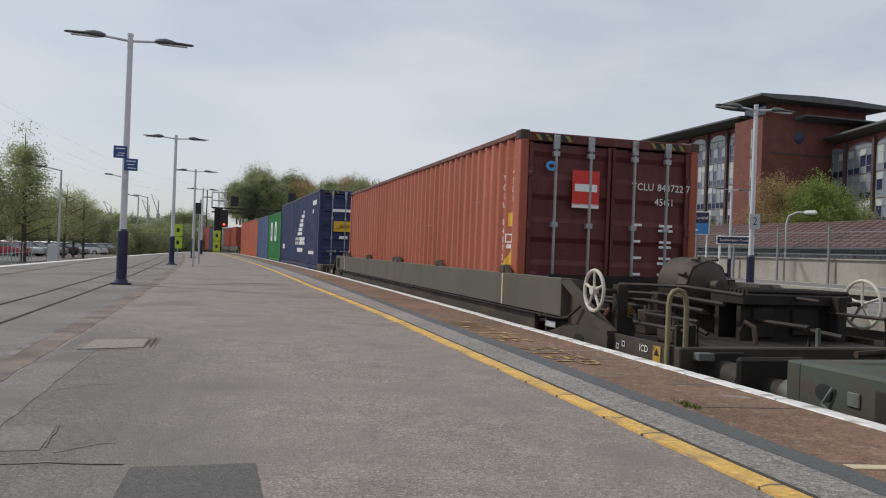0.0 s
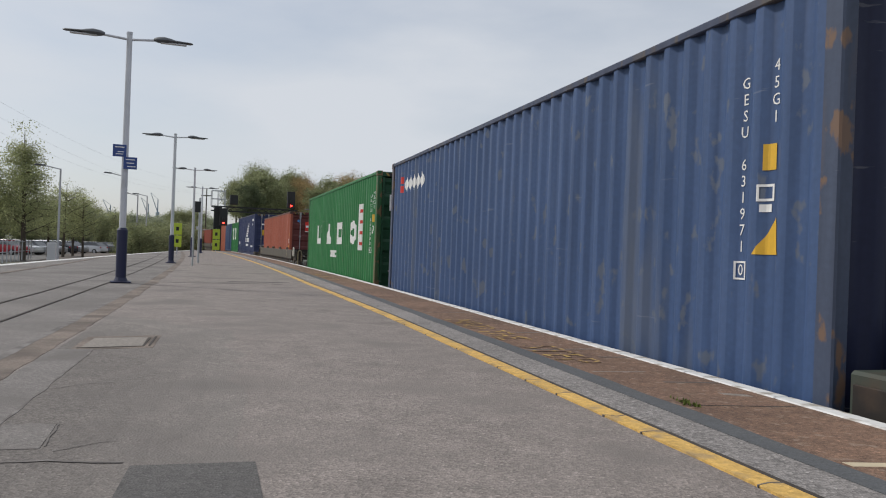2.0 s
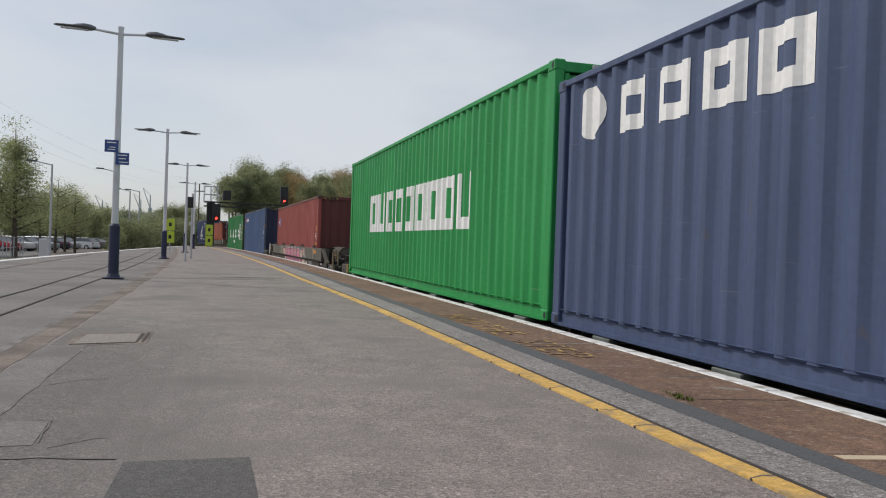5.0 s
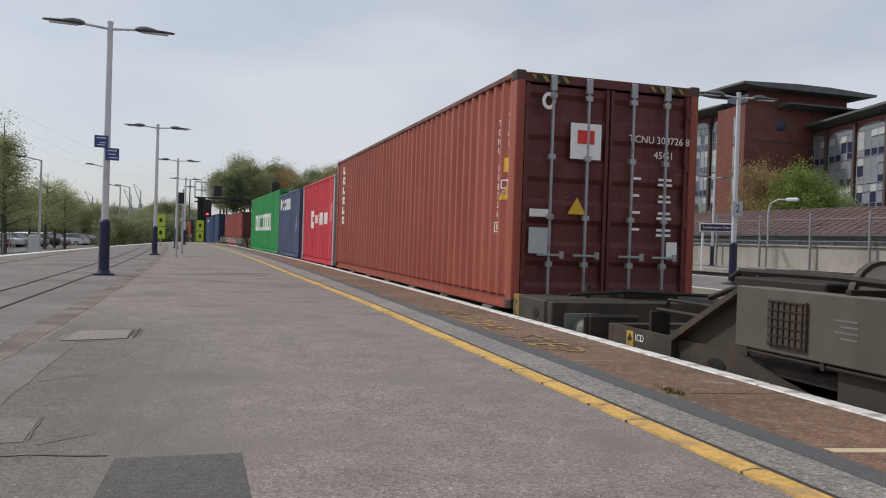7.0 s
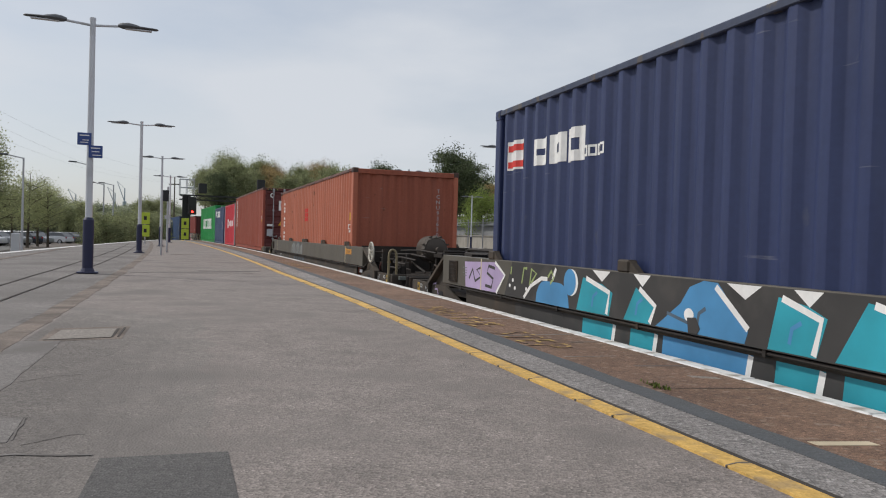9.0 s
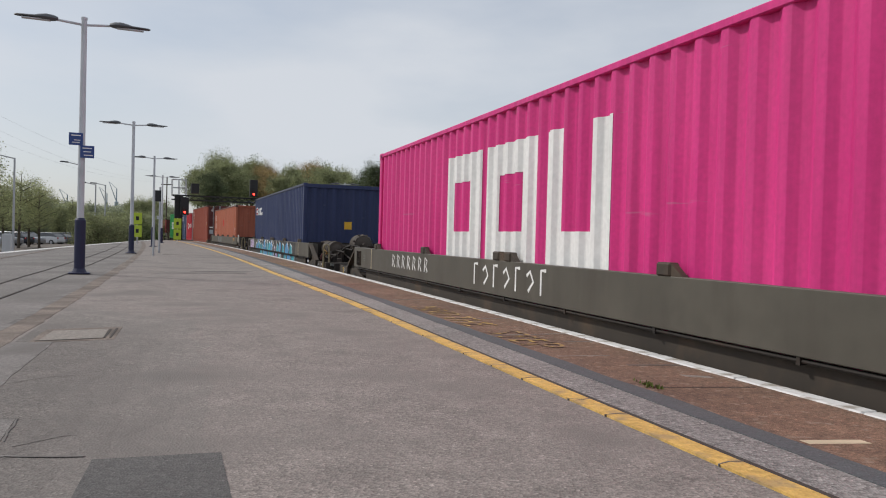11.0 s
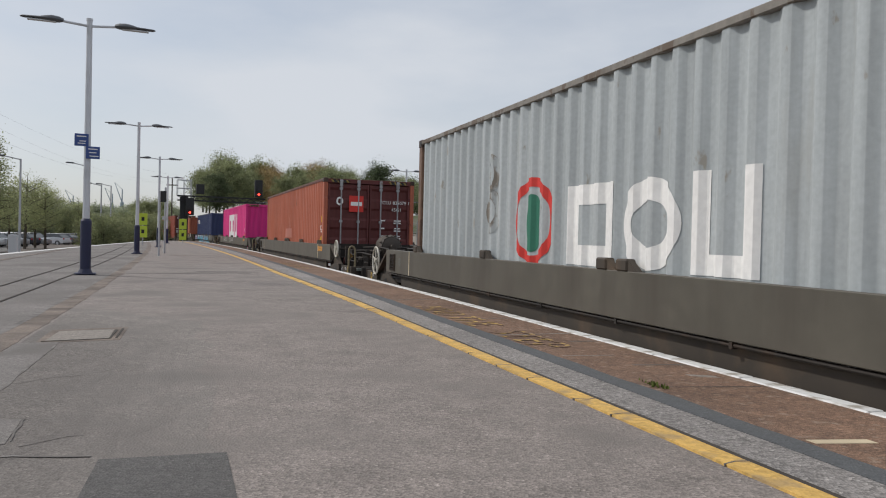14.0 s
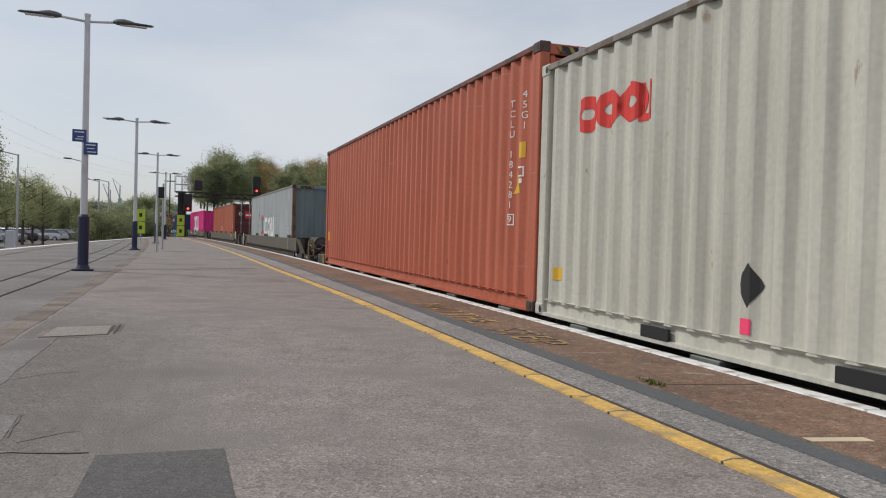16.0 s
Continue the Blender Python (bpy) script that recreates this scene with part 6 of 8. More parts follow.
spray_disc(pw, -3.82, 0.29, 0.035, 0.035, "soot_paint", 5)
spray_disc(pw, -4.08, 0.26, 0.025, 0.032, "soot_paint", 4)
spray(pw, hood(-3.70, -4.15, -0.19, 0.08, 0.14), "sand_paint", 1, LOW)
spray(pw, [(-4.05, 0.02), (-4.2, 0.0), (-4.2, -0.15), (-4.1, -0.12)], "salmon_paint", 2, LOW)
for body, size, x, z, mt, base in (("HEATWAVES", 0.165, 3.17, 0.455, "sand_paint", HIGH), ("N", 0.12, 3.17, 0.365, "sand_paint", HIGH), ("HEADACHES", 0.165, 3.17, 0.265, "sand_paint", HIGH), ("BONEL", 0.21, -4.90, 0.02, "grey_board", LOW)):
    lay(text_mesh(body, size), lambda u, v: (x - u, base + 0.0012, z + v), "writing", M[mt], pw)
for side in (0.35, -0.12):
    spray_line(pw, [(3.17 + side - 0.025 * k, 0.362 + 0.014 * (-1) ** k) for k in range(10)], 0.006, "sand_paint", 1)

nw = WAGON["nyk"]
spray(nw, [(5.45, 0.183), (5.25, 0.552), (-5.4, 0.552), (-5.3, 0.183)], "soot_paint", 0)
spray(nw, [(5.3, -0.21), (5.3, 0.12), (-5.3, 0.12), (-5.3, -0.21)], "soot_paint", 0, LOW)
spray(nw, [(6.75, 0.19), (6.80, 0.50), (5.75, 0.53), (5.45, 0.40), (5.70, 0.19)], "lilac_paint", 1)
spray_line(nw, [(5.75, 0.53), (5.45, 0.40), (5.70, 0.19)], 0.02, "white_mark", 2)
spray_line(nw, [(5.75, 0.46), (5.95, 0.48), (6.0, 0.40), (5.80, 0.34), (5.85, 0.24), (6.05, 0.25)], 0.018, "soot_paint", 2)
spray_line(nw, [(6.2, 0.45), (6.35, 0.42), (6.2, 0.34), (6.4, 0.28), (6.5, 0.42), (6.62, 0.30)], 0.018, "soot_paint", 2)
for pts in ([(5.28, 0.42), (5.26, 0.50)], [(4.98, 0.34), (4.93, 0.50), (4.85, 0.50)], [(4.78, 0.33), (4.74, 0.50), (4.62, 0.46), (4.74, 0.36)], [(4.35, 0.44), (4.28, 0.50), (4.22, 0.44), (4.30, 0.38)]):
    spray_line(nw, pts, 0.014, "lime_paint", 2)
for x, z in ((5.3, 0.30), (5.16, 0.28), (4.86, 0.29), (5.22, 0.36)):
    spray_disc(nw, x, z, 0.025, 0.02, "white_mark", 2)
spray_line(nw, [(4.92, 0.20), (4.75, 0.33), (4.50, 0.42), (4.36, 0.42)], 0.02, "white_mark", 2)
spray_line(nw, [(4.25, 0.42), (4.18, 0.53)], 0.02, "white_mark", 2)
spray(nw, hood(4.62, 3.90, 0.184, 0.40, 0.20), "azure_paint", 1)
spray_disc(nw, 3.86, 0.42, 0.13, 0.12, "white_mark", 2)
spray_disc(nw, 3.89, 0.42, 0.12, 0.12, "azure_paint", 3)
SLABS = (("teal_paint", [(3.75, 0.19), (3.64, 0.48), (3.30, 0.44), (3.13, 0.38), (3.18, 0.19)], [(3.58, 0.475), (3.18, 0.38), (3.22, 0.20)]),
         ("teal_paint", [(2.95, 0.19), (2.78, 0.45), (2.52, 0.34), (2.57, 0.19)], [(2.73, 0.445), (2.51, 0.33), (2.58, 0.20)]),
         ("azure_paint", [(2.50, 0.19), (2.20, 0.38), (2.10, 0.50), (1.95, 0.55), (1.80, 0.545), (1.50, 0.27), (1.53, 0.19)], [(1.82, 0.52), (1.50, 0.28)]),
         ("teal_paint", [(1.33, 0.19), (1.25, 0.50), (1.02, 0.465), (0.88, 0.41), (0.95, 0.19)], [(1.22, 0.495), (0.92, 0.40), (0.97, 0.20)]),
         ("teal_paint", [(0.82, 0.19), (0.62, 0.52), (0.25, 0.46), (0.14, 0.41), (0.20, 0.19)], [(0.58, 0.51), (0.18, 0.41), (0.24, 0.20)]),
         ("azure_paint", [(0.13, 0.19), (0.10, 0.54), (-0.02, 0.55), (-0.42, 0.35), (-0.20, 0.19)], [(-0.02, 0.54), (-0.40, 0.35), (-0.22, 0.19)]),
         ("teal_paint", [(-1.36, 0.19), (-1.46, 0.38), (-1.70, 0.49), (-1.72, 0.19)], [(-1.36, 0.22), (-1.44, 0.37), (-1.52, 0.42)]),
         ("teal_paint", [(-1.75, 0.19), (-1.76, 0.43), (-1.90, 0.37), (-1.92, 0.19)], None),
         ("azure_paint", [(-2.00, 0.26), (-2.03, 0.42), (-2.15, 0.52), (-2.35, 0.50), (-2.42, 0.34), (-2.3, 0.19), (-2.06, 0.19)], [(-2.10, 0.52), (-2.00, 0.40), (-2.01, 0.24)]),
         ("teal_paint", [(-2.65, 0.19), (-2.75, 0.48), (-3.10, 0.44), (-3.20, 0.19)], [(-2.78, 0.475), (-3.12, 0.42), (-3.16, 0.20)]),
         ("azure_paint", [(-3.35, 0.19), (-3.5, 0.45), (-3.8, 0.54), (-4.1, 0.30), (-4.05, 0.19)], [(-3.8, 0.53), (-4.08, 0.29)]),
         ("teal_paint", [(-4.25, 0.19), (-4.35, 0.50), (-4.75, 0.44), (-4.80, 0.19)], [(-4.40, 0.49), (-4.74, 0.42), (-4.76, 0.20)]))
for mt, pts, edge in SLABS:
    spray(nw, pts, mt, 1)
    cx = sum(p[0] for p in pts) / len(pts)
    if edge:
        spray_line(nw, edge, 0.021, "white_mark", 3, name="graffiti_highlight")
    spray_line(nw, [(cx + 0.07, 0.24), (cx + 0.05, 0.33), (cx - 0.02, 0.37)], 0.014, "azure_paint" if mt == "teal_paint" else "blue_worn", 2)
    a, b = pts[0][0], pts[-1][0]
    spray(nw, [(a + 0.03, -0.20), (a, 0.118), (b, 0.118), (b + 0.06, -0.20)], mt, 1, LOW)
    spray_line(nw, [(b + 0.02, 0.115), (b + 0.08, -0.19)], 0.024, "white_mark", 2, LOW, "graffiti_highlight")
spray_line(nw, [(2.36, 0.30), (2.08, 0.25), (2.13, 0.30), (2.10, 0.34)], 0.012, "blue_worn", 3)
spray_disc(nw, 2.10, 0.31, 0.055, 0.045, "white_mark", 4)
spray(nw, [(2.10, 0.19), (2.12, 0.29), (2.02, 0.30), (1.97, 0.23), (2.0, 0.19)], "soot_paint", 5)
for x, w_ in ((3.32, 0.30), (2.70, 0.24), (1.55, 0.32), (1.02, 0.22), (-1.98, 0.10)):
    spray(nw, [(x + w_ / 2, 0.550), (x - w_ / 2, 0.550), (x - 0.05 * w_, 0.46)], "white_mark", 2, name="graffiti_highlight")
spray_line(nw, [(-0.38, 0.545), (-0.66, 0.42), (-0.52, 0.30)], 0.022, "white_mark", 2, name="graffiti_highlight")
spray_line(nw, [(-1.31, 0.42), (-1.36, 0.48), (-1.47, 0.54)], 0.020, "white_mark", 2, name="graffiti_highlight")
spray(nw, hood(-0.78, -1.08, 0.184, 0.37, 0.12), "white_mark", 1)
spray(nw, hood(-0.81, -1.05, 0.184, 0.345, 0.10), "lilac_paint", 2)
spray(nw, hood(-0.88, -0.99, 0.184, 0.28, 0.05), "soot_paint", 3)
spray(nw, hood(-0.52, -1.12, -0.20, 0.10, 0.12), "lilac_paint", 1, LOW)
spray_line(nw, [(-0.60, -0.18), (-0.66, 0.03), (-0.80, 0.05), (-0.82, -0.15)], 0.022, "soot_paint", 2, LOW)
spray_line(nw, [(-0.90, 0.08), (-1.02, 0.02), (-0.96, -0.12)], 0.020, "soot_paint", 2, LOW)
spray_line(nw, [(8.36, 0.12), (8.22, 0.14), (8.28, 0.05), (8.16, 0.06), (8.10, -0.03), (8.16, -0.09)], 0.012, "lilac_paint", 3, LOW + 0.004)
for x, z in ((8.75, 0.04), (8.66, 0.0)):
    for a in (0.0, 1.05, 2.1):
        spray_line(nw, [(x - 0.03 * math.cos(a), z - 0.03 * math.sin(a)), (x + 0.03 * math.cos(a), z + 0.03 * math.sin(a))], 0.005, "grey_board", 2, LOW + 0.004, "stencil")
ow = WAGON["orange"]
lay(text_mesh("KTA", 0.12), lambda u, v: (5.66 - u, LOW + 0.001, 0.0 + v), "writing", M["grey_board"], ow)
lay(block(0.44, 0.15, "ring", 0.03), lambda u, v: (5.56 - u, LOW + 0.001, 0.0 + v), "stencil_frame", M["grey_board"], ow)
for k in range(3):
    lay(block(0.30, 0.022), lambda u, v: (4.95 - u, LOW + 0.001, 0.03 - 0.035 * k + v), "stencil_line", M["tank_grey"], ow)
for k in range(7):
    lay(stroke([(-0.07, -0.1), (-0.04, 0.1), (0.06, 0.06), (0.0, -0.02), (0.08, -0.1)], 0.016), on_sill(4.6 - 0.30 * k, 0.40, 1.3070), "graffiti", M["white_mark"], WAGON["one"])
for k in range(7):
    lay(stroke([(-0.08, 0.05), (0.0, 0.1), (0.08, 0.0), (-0.04, -0.1)] if k % 2 else [(-0.05, -0.12), (-0.05, 0.12), (0.06, 0.12)], 0.018), on_sill(0.8 - 0.30 * k, 0.38, 1.3070), "graffiti", M["white_mark"], WAGON["one"])
for k in range(5):
    x = 2.25 - 0.44 * k
    sl = 0.06 * (-1) ** k
    edge = [(-0.20, -0.16), (-0.21 + sl, 0.04), (-0.12, 0.15 - sl), (0.05, 0.13), (0.19 + sl, 0.17 + 0.4 * sl), (0.20, -0.15)]
    lay(flat_outline(edge), on_sill(x, 0.35, 1.3070), "worn_spray", M["pale_paint"], WAGON["orange"])
    lay(stroke(edge, 0.011), on_sill(x, 0.35, 1.3080), "worn_spray_outline", M["blue_worn"], WAGON["orange"])
    lay(stroke([(-0.05, -0.15), (-0.04 + sl, 0.05)], 0.02), on_sill(x, 0.35, 1.3078), "worn_spray_outline", M["wagon_low"], WAGON["orange"])
    lay(stroke([(-0.14, 0.06), (-0.05, -0.04), (0.12, 0.05)], 0.03), lambda u, v, x=x: (x - u, 1.2385, 0.03 + v), "worn_spray", M["blue_worn"], WAGON["orange"])


# ---- platform lamps, signs and signals ----
def lamp_post(m, label, group, boards=0, number=""):
    p = thing("street_lamp", m, label, "lamp", group)
    part("pole", Mesh().tube([(0, 0, 0.02), (0, 0, 2.2), (0, 0, 4.36)], 0.062, 16, 0.046), M["lamp_white"], p, smooth=True)
    part("sleeve", Mesh().tube([(0, 0, 0.03), (0, 0, 0.93)], 0.088, 18).tube([(0, 0, 0.93), (0, 0, 0.97)], 0.088, 18, 0.064), M["navy_paint"], p, "navy-painted lower sleeve", smooth=True)
    part("base_plate", Mesh().box(-0.17, 0.17, -0.17, 0.17, 0.012, 0.035, 0.006).tube([(0, 0, 0.035), (0, 0, 0.10)], 0.12, 16, 0.09), M["navy_paint"], p)
    part("cap", Mesh().tube([(0, 0, 4.36), (0, 0, 4.40)], 0.052, 14), M["lamp_white"], p)
    for sg in (1, -1):
        arm = part("arm", Mesh().tube([(0, 0, 4.27), (0, sg * 0.22, 4.29), (0, sg * 0.44, 4.31)], 0.022, 8), M["lamp_white"], p, smooth=True)
        prof = [(0.40, 0.035, 0.035), (0.47, 0.08, 0.062), (0.58, 0.11, 0.072), (0.69, 0.10, 0.052), (0.76, 0.088, 0.030), (1.02, 0.07, 0.020), (1.06, 0.03, 0.012)]
        g = Mesh()
        n = 12
        v = []
        for y, w, h in prof:
            v += [(w * math.cos(6.2832 * k / n), sg * y, 4.315 + h * math.sin(6.2832 * k / n) * (1.0 if math.sin(6.2832 * k / n) > 0 else 0.6)) for k in range(n)]
        f = [(i * n + k, i * n + (k + 1) % n, (i + 1) * n + (k + 1) % n, (i + 1) * n + k) for i in range(len(prof) - 1) for k in range(n)]
        g.add(v, f + [tuple(range(n)), tuple(range((len(prof) - 1) * n, len(prof) * n))])
        head = part("lantern", g, M["lamp_head"], arm, smooth=True)
        part("lens", Mesh().box(-0.05, 0.05, *sorted((sg * 0.52, sg * 0.95)), 4.272, 4.29), M["lamp_lens"], head)
    return p


def name_board(parent, x, y, z, w, h, mat, bars):
    """A small board facing along the line, with bars for writing that cannot be made out."""
    b = part("board", Mesh().box(x - 0.012, x + 0.012, y - w / 2, y + w / 2, z - h / 2, z + h / 2, 0.004), M[mat], parent)
    for dy, dz, bw, bh in bars:
        part("writing_bar", Mesh().box(x - 0.0145, x - 0.012, y - dy - bw / 2, y - dy + bw / 2, z + dz - bh / 2, z + dz + bh / 2), M["white_mark"], b)
    return b


LAMPS = ((-7.45, 12.75), (-12.75, 24.9), (-17.5, 36.3), (-22.9, 48.7))
first_lamp = None
for i, (x, y) in enumerate(LAMPS):
    yw = 28 + 1.0 * i
    if i == 0:
        lp = lamp_post(pose(x, y, 0, 0, 0, yw + 90), "pale grey twin-arm platform lamp with two blue boards", "platform lamps")
    else:
        if first_lamp is None:
            first_lamp = lamp_post(pose(x, y, 0, 0, 0, yw + 90), "pale grey twin-arm platform lamp with navy sleeve", "platform lamps")
        else:
            copy_thing(first_lamp, pose(x, y, 0, 0, 0, yw + 90))
    if i == 0:
        name_board(lp, -0.075, 0.09, 2.31, 0.22, 0.21, "sign_blue", ((0, 0.06, 0.15, 0.018), (0.02, -0.02, 0.10, 0.014), (0.0, -0.06, 0.12, 0.014)))
        name_board(lp, -0.085, -0.09, 2.10, 0.22, 0.21, "sign_blue", ((0, 0.06, 0.15, 0.016), (0, 0.0, 0.12, 0.014), (0.02, -0.06, 0.14, 0.014)))
for k in range(-2, 7):
    m = beside(6.2 + 12.4 * k, 7.03)
    lp = copy_thing(first_lamp, m)
    if k == 0:
        tagged(lp, "pale twin-arm lamp with a grey platform number board")
        b = part("board", Mesh().box(-0.10, -0.07, -0.14, 0.14, 1.56, 1.90, 0.005), M["grey_board"], lp)
        lay(text_mesh("2", 0.26), lambda u, v: (-0.103, 0.0 - u, 1.73 + v), "writing", M["sign_navy"], lp)
for k in range(-1, 4):
    copy_thing(first_lamp, beside(22.9 + 14 * k, 19.3))

# repeater sign and post beyond the second lamp
p = thing("sign_post", beside(17.2, -5.28), "thin grey post with a black sign back", "sign post", "small posts on the platform")
part("post", Mesh().tube([(0, 0, 0.003), (0, 0, 2.05)], 0.03, 10), M["galv"], p, smooth=True)
part("sign", Mesh().box(-0.02, 0.02, -0.20, 0.02, 1.70, 2.05, 0.006), M["black"], p)
p = thing("sign_post", beside(20.8, -5.12), "thin grey post with a black sign back", "sign post", "small posts on the platform")
part("post", Mesh().tube([(0, 0, 0.003), (0, 0, 2.35)], 0.035, 10), M["galv"], p, smooth=True)
part("bracket", Mesh().box(-0.03, 0.03, -0.10, 0.10, 1.2, 1.32, 0.006), M["grey_board"], p)
for az_, d_, z0, z1, sq in ((-26.75, 46, 0.42, 1.78, 0.46), (-24.15, 58, 0.2, 1.72, 0.50)):
    q = toward(az_, d_)
    p = thing("warning_board", pose(q.x, q.y, 0, 0, 0, 116), "lime-yellow platform end boards stacked on a post", "sign", "lime boards at the platform end")
    part("post", Mesh().tube([(0.02, 0, 0.003), (0.02, 0, z1)], 0.03, 8), M["galv"], p)
    n = 2
    for k in range(n):
        h = (z1 - z0) / n - 0.04
        zz = z0 + k * (h + 0.05)
        b = part("board", Mesh().box(-0.03, 0.0, -sq / 2, sq / 2, zz, zz + h, 0.005), M["lime"], p)
        part("symbol", Mesh().box(-0.034, -0.03, -sq / 6, sq / 6, zz + h * 0.35, zz + h * 0.68), M["black"], b)

# signal gantry at the platform end
gq = toward(-24.1, 75)
p = thing("signal_gantry", pose(gq.x, gq.y, 0, 0, 0, 120), "dark steel signal gantry over the line with red lamps", "signal gantry")
mast = Mesh().box(-0.18, 0.18, -0.35, 0.35, -1.2, 4.0, 0.02)
part("mast", mast, M["black"], p)
beam = Mesh()
for z in (3.62, 4.02):
    for x in (-0.35, 0.35):
        beam.box(x - 0.05, x + 0.05, -7.3, 0.6, z, z + 0.10)
for k in range(12):
    y = 0.5 - k * 0.65
    beam.tube([(-0.35, y, 3.67), (-0.35, y - 0.65, 4.05)], 0.03, 6)
    beam.tube([(0.35, y, 4.05), (0.35, y - 0.65, 3.67)], 0.03, 6)
part("beam", beam, M["black"], p)
cage = Mesh()
for x in (-0.45, 0.45):
    for y in (0.6, 0.0, -0.6):
        cage.tube([(x, y, 4.1), (x, y, 5.5)], 0.03, 6)
    for z in (4.75, 5.5):
        cage.tube([(x, 0.6, z), (x, -0.6, z)], 0.03, 6)
for y in (0.6, -0.6):
    cage.tube([(-0.45, y, 5.5), (0.45, y, 5.5)], 0.03, 6)
part("guard_cage", cage, M["galv"], p)
for y, z, h, nm in ((-0.45, 2.3, 1.6, "lower"), (-6.6, 4.2, 1.6, "upper")):
    s_ = part("signal_head", Mesh().box(-0.75, -0.45, y - 0.36, y + 0.36, z, z + h, 0.03), M["black"], p)
    part("signal_lamp", Mesh().tube([(-0.77, y, z + 0.25), (-0.83, y, z + 0.25)], 0.085, 18), M["red_lamp"], s_, "lit red signal lamp")
    part("hood", Mesh().tube([(-0.76, y, z + 0.62), (-0.95, y, z + 0.62)], 0.15, 14), M["black"], s_)
part("equipment_box", Mesh().box(-0.3, 0.3, -1.75, -1.05, 4.3, 5.2, 0.03), M["black"], p)


# ---- trees and woods ----
def leaf_material(name, base):
    m = material(name, base, 0.8, vary=0.3, grain=0.9, bump=0)
    n, l = m.node_tree.nodes, m.node_tree.links
    b = n["Principled BSDF"]
    geo = n.new("ShaderNodeNewGeometry")
    r = n.new("ShaderNodeValToRGB")
    r.color_ramp.elements[0].color, r.color_ramp.elements[1].color = (0.78, 0.78, 0.78, 1), (1.2, 1.18, 1.14, 1)
    x = n.new("ShaderNodeMixRGB")
    x.blend_type, x.inputs["Fac"].default_value = "MULTIPLY", 1.0
    src = b.inputs["Base Color"].links[0].from_socket
    l.new(geo.outputs["Random Per Island"], r.inputs["Fac"])
    l.new(src, x.inputs["Color1"])
    l.new(r.outputs["Color"], x.inputs["Color2"])
    l.new(x.outputs["Color"], b.inputs["Base Color"])
    tr = n.new("ShaderNodeBsdfTranslucent")
    l.new(x.outputs["Color"], tr.inputs["Color"])
    mx = n.new("ShaderNodeMixShader")
    mx.inputs["Fac"].default_value = 0.45
    l.new(b.outputs["BSDF"], mx.inputs[1])
    l.new(tr.outputs["BSDF"], mx.inputs[2])
    l.new(mx.outputs["Shader"], n["Material Output"].inputs["Surface"])
    return m


# the far leaves have the distance haze put into their paler colour
LEAF = {"spring": leaf_material("leaves_spring", (0.345, 0.37, 0.19)), "bright": leaf_material("leaves_bright", (0.22, 0.285, 0.075)), "dark": leaf_material("leaves_dark", (0.10, 0.125, 0.065)),
        "olive": leaf_material("leaves_olive", (0.26, 0.285, 0.15)), "brown": leaf_material("leaves_budding_brown", (0.33, 0.245, 0.12)), "far": leaf_material("leaves_haze_tinted", (0.35, 0.385, 0.27))}
M["bark"] = material("bark", (0.085, 0.068, 0.052), 0.9, vary=0.2, grain=6, bump=0.5)


def tree(name, label, height, spread, leaf, count, seed, size=0.22, low=0.2, conic=0.0, group="trees round the station", trunk=0.16):
    """A tapered trunk with forked limbs and a crown of small leaf clumps along them."""
    rn = random.Random(seed)
    t = thing(name, Matrix(), label, "tree", group)
    wood = Mesh()
    lean = Vector((rn.uniform(-0.05, 0.05), rn.uniform(-0.05, 0.05), 1))
    wood.tube([lean * (height * f) for f in (0, 0.25, 0.5, 0.75, 0.95)], trunk * height / 8, 8, 0.02)
    tips = []
    for k in range(26):
        f = low + (0.96 - low) * (k + rn.random()) / 26
        a = k * 2.4 + rn.uniform(-0.4, 0.4)
        env = (1 - (f - low) / (1 - low)) ** 0.75 if conic else math.sqrt(max(0.05, 1 - ((f - low) / (1 - low) * 1.7 - 0.75) ** 2))
        r = spread * (0.35 + 0.65 * rn.random()) * (env if conic else env)
        p0 = lean * (height * f * 0.86)
        p1 = p0 + Vector((math.cos(a) * r * 0.55, math.sin(a) * r * 0.55, r * 0.22))
        p2 = p0 + Vector((math.cos(a + 0.2) * r, math.sin(a + 0.2) * r, r * 0.42 * (1 - conic)))
        wood.tube([p0, p1, p2], 0.045 * height / 8, 5, 0.012)
        tips += [(p1, 0.8), (p2, 1.0), ((p1 + p2) / 2, 1.0)]
        for _ in range(2):
            b = rn.random() * 6.28
            q = p1 + Vector((math.cos(b), math.sin(b), 0.5)) * r * 0.35
            wood.tube([p1, q], 0.02 * height / 8, 4, 0.006)
            tips.append((q, 0.9))
    tips.append((lean * (height * 0.97), 0.6))
    part("trunk", wood, M["bark"], t)
    npr = np.random.RandomState(seed)
    idx_ = npr.randint(0, len(tips), count)
    centre = np.array([tips[i][0][:] for i in idx_])
    pos = centre + npr.normal(0, 1, (count, 3)) * np.array([1, 1, 0.7]) * spread * 0.15
    d1 = npr.normal(0, 1, (count, 3))
    d1 /= np.linalg.norm(d1, axis=1)[:, None]
    d2 = np.cross(d1, npr.normal(0, 1, (count, 3)))
    d2 /= np.linalg.norm(d2, axis=1)[:, None]
    sz = 0.85 * size * npr.uniform(0.5, 1.2, (count, 1))
    v = np.stack([pos - d1 * sz, pos + d2 * sz * 0.6, pos + d1 * sz, pos - d2 * sz * 0.6], axis=1).reshape(-1, 3)
    me = bpy.data.meshes.new("crown")
    me.from_pydata(v.tolist(), [], np.arange(count * 4).reshape(-1, 4).tolist())
    me.materials.append(LEAF[leaf])
    c = new("crown", me)
    c.parent = t
    return t


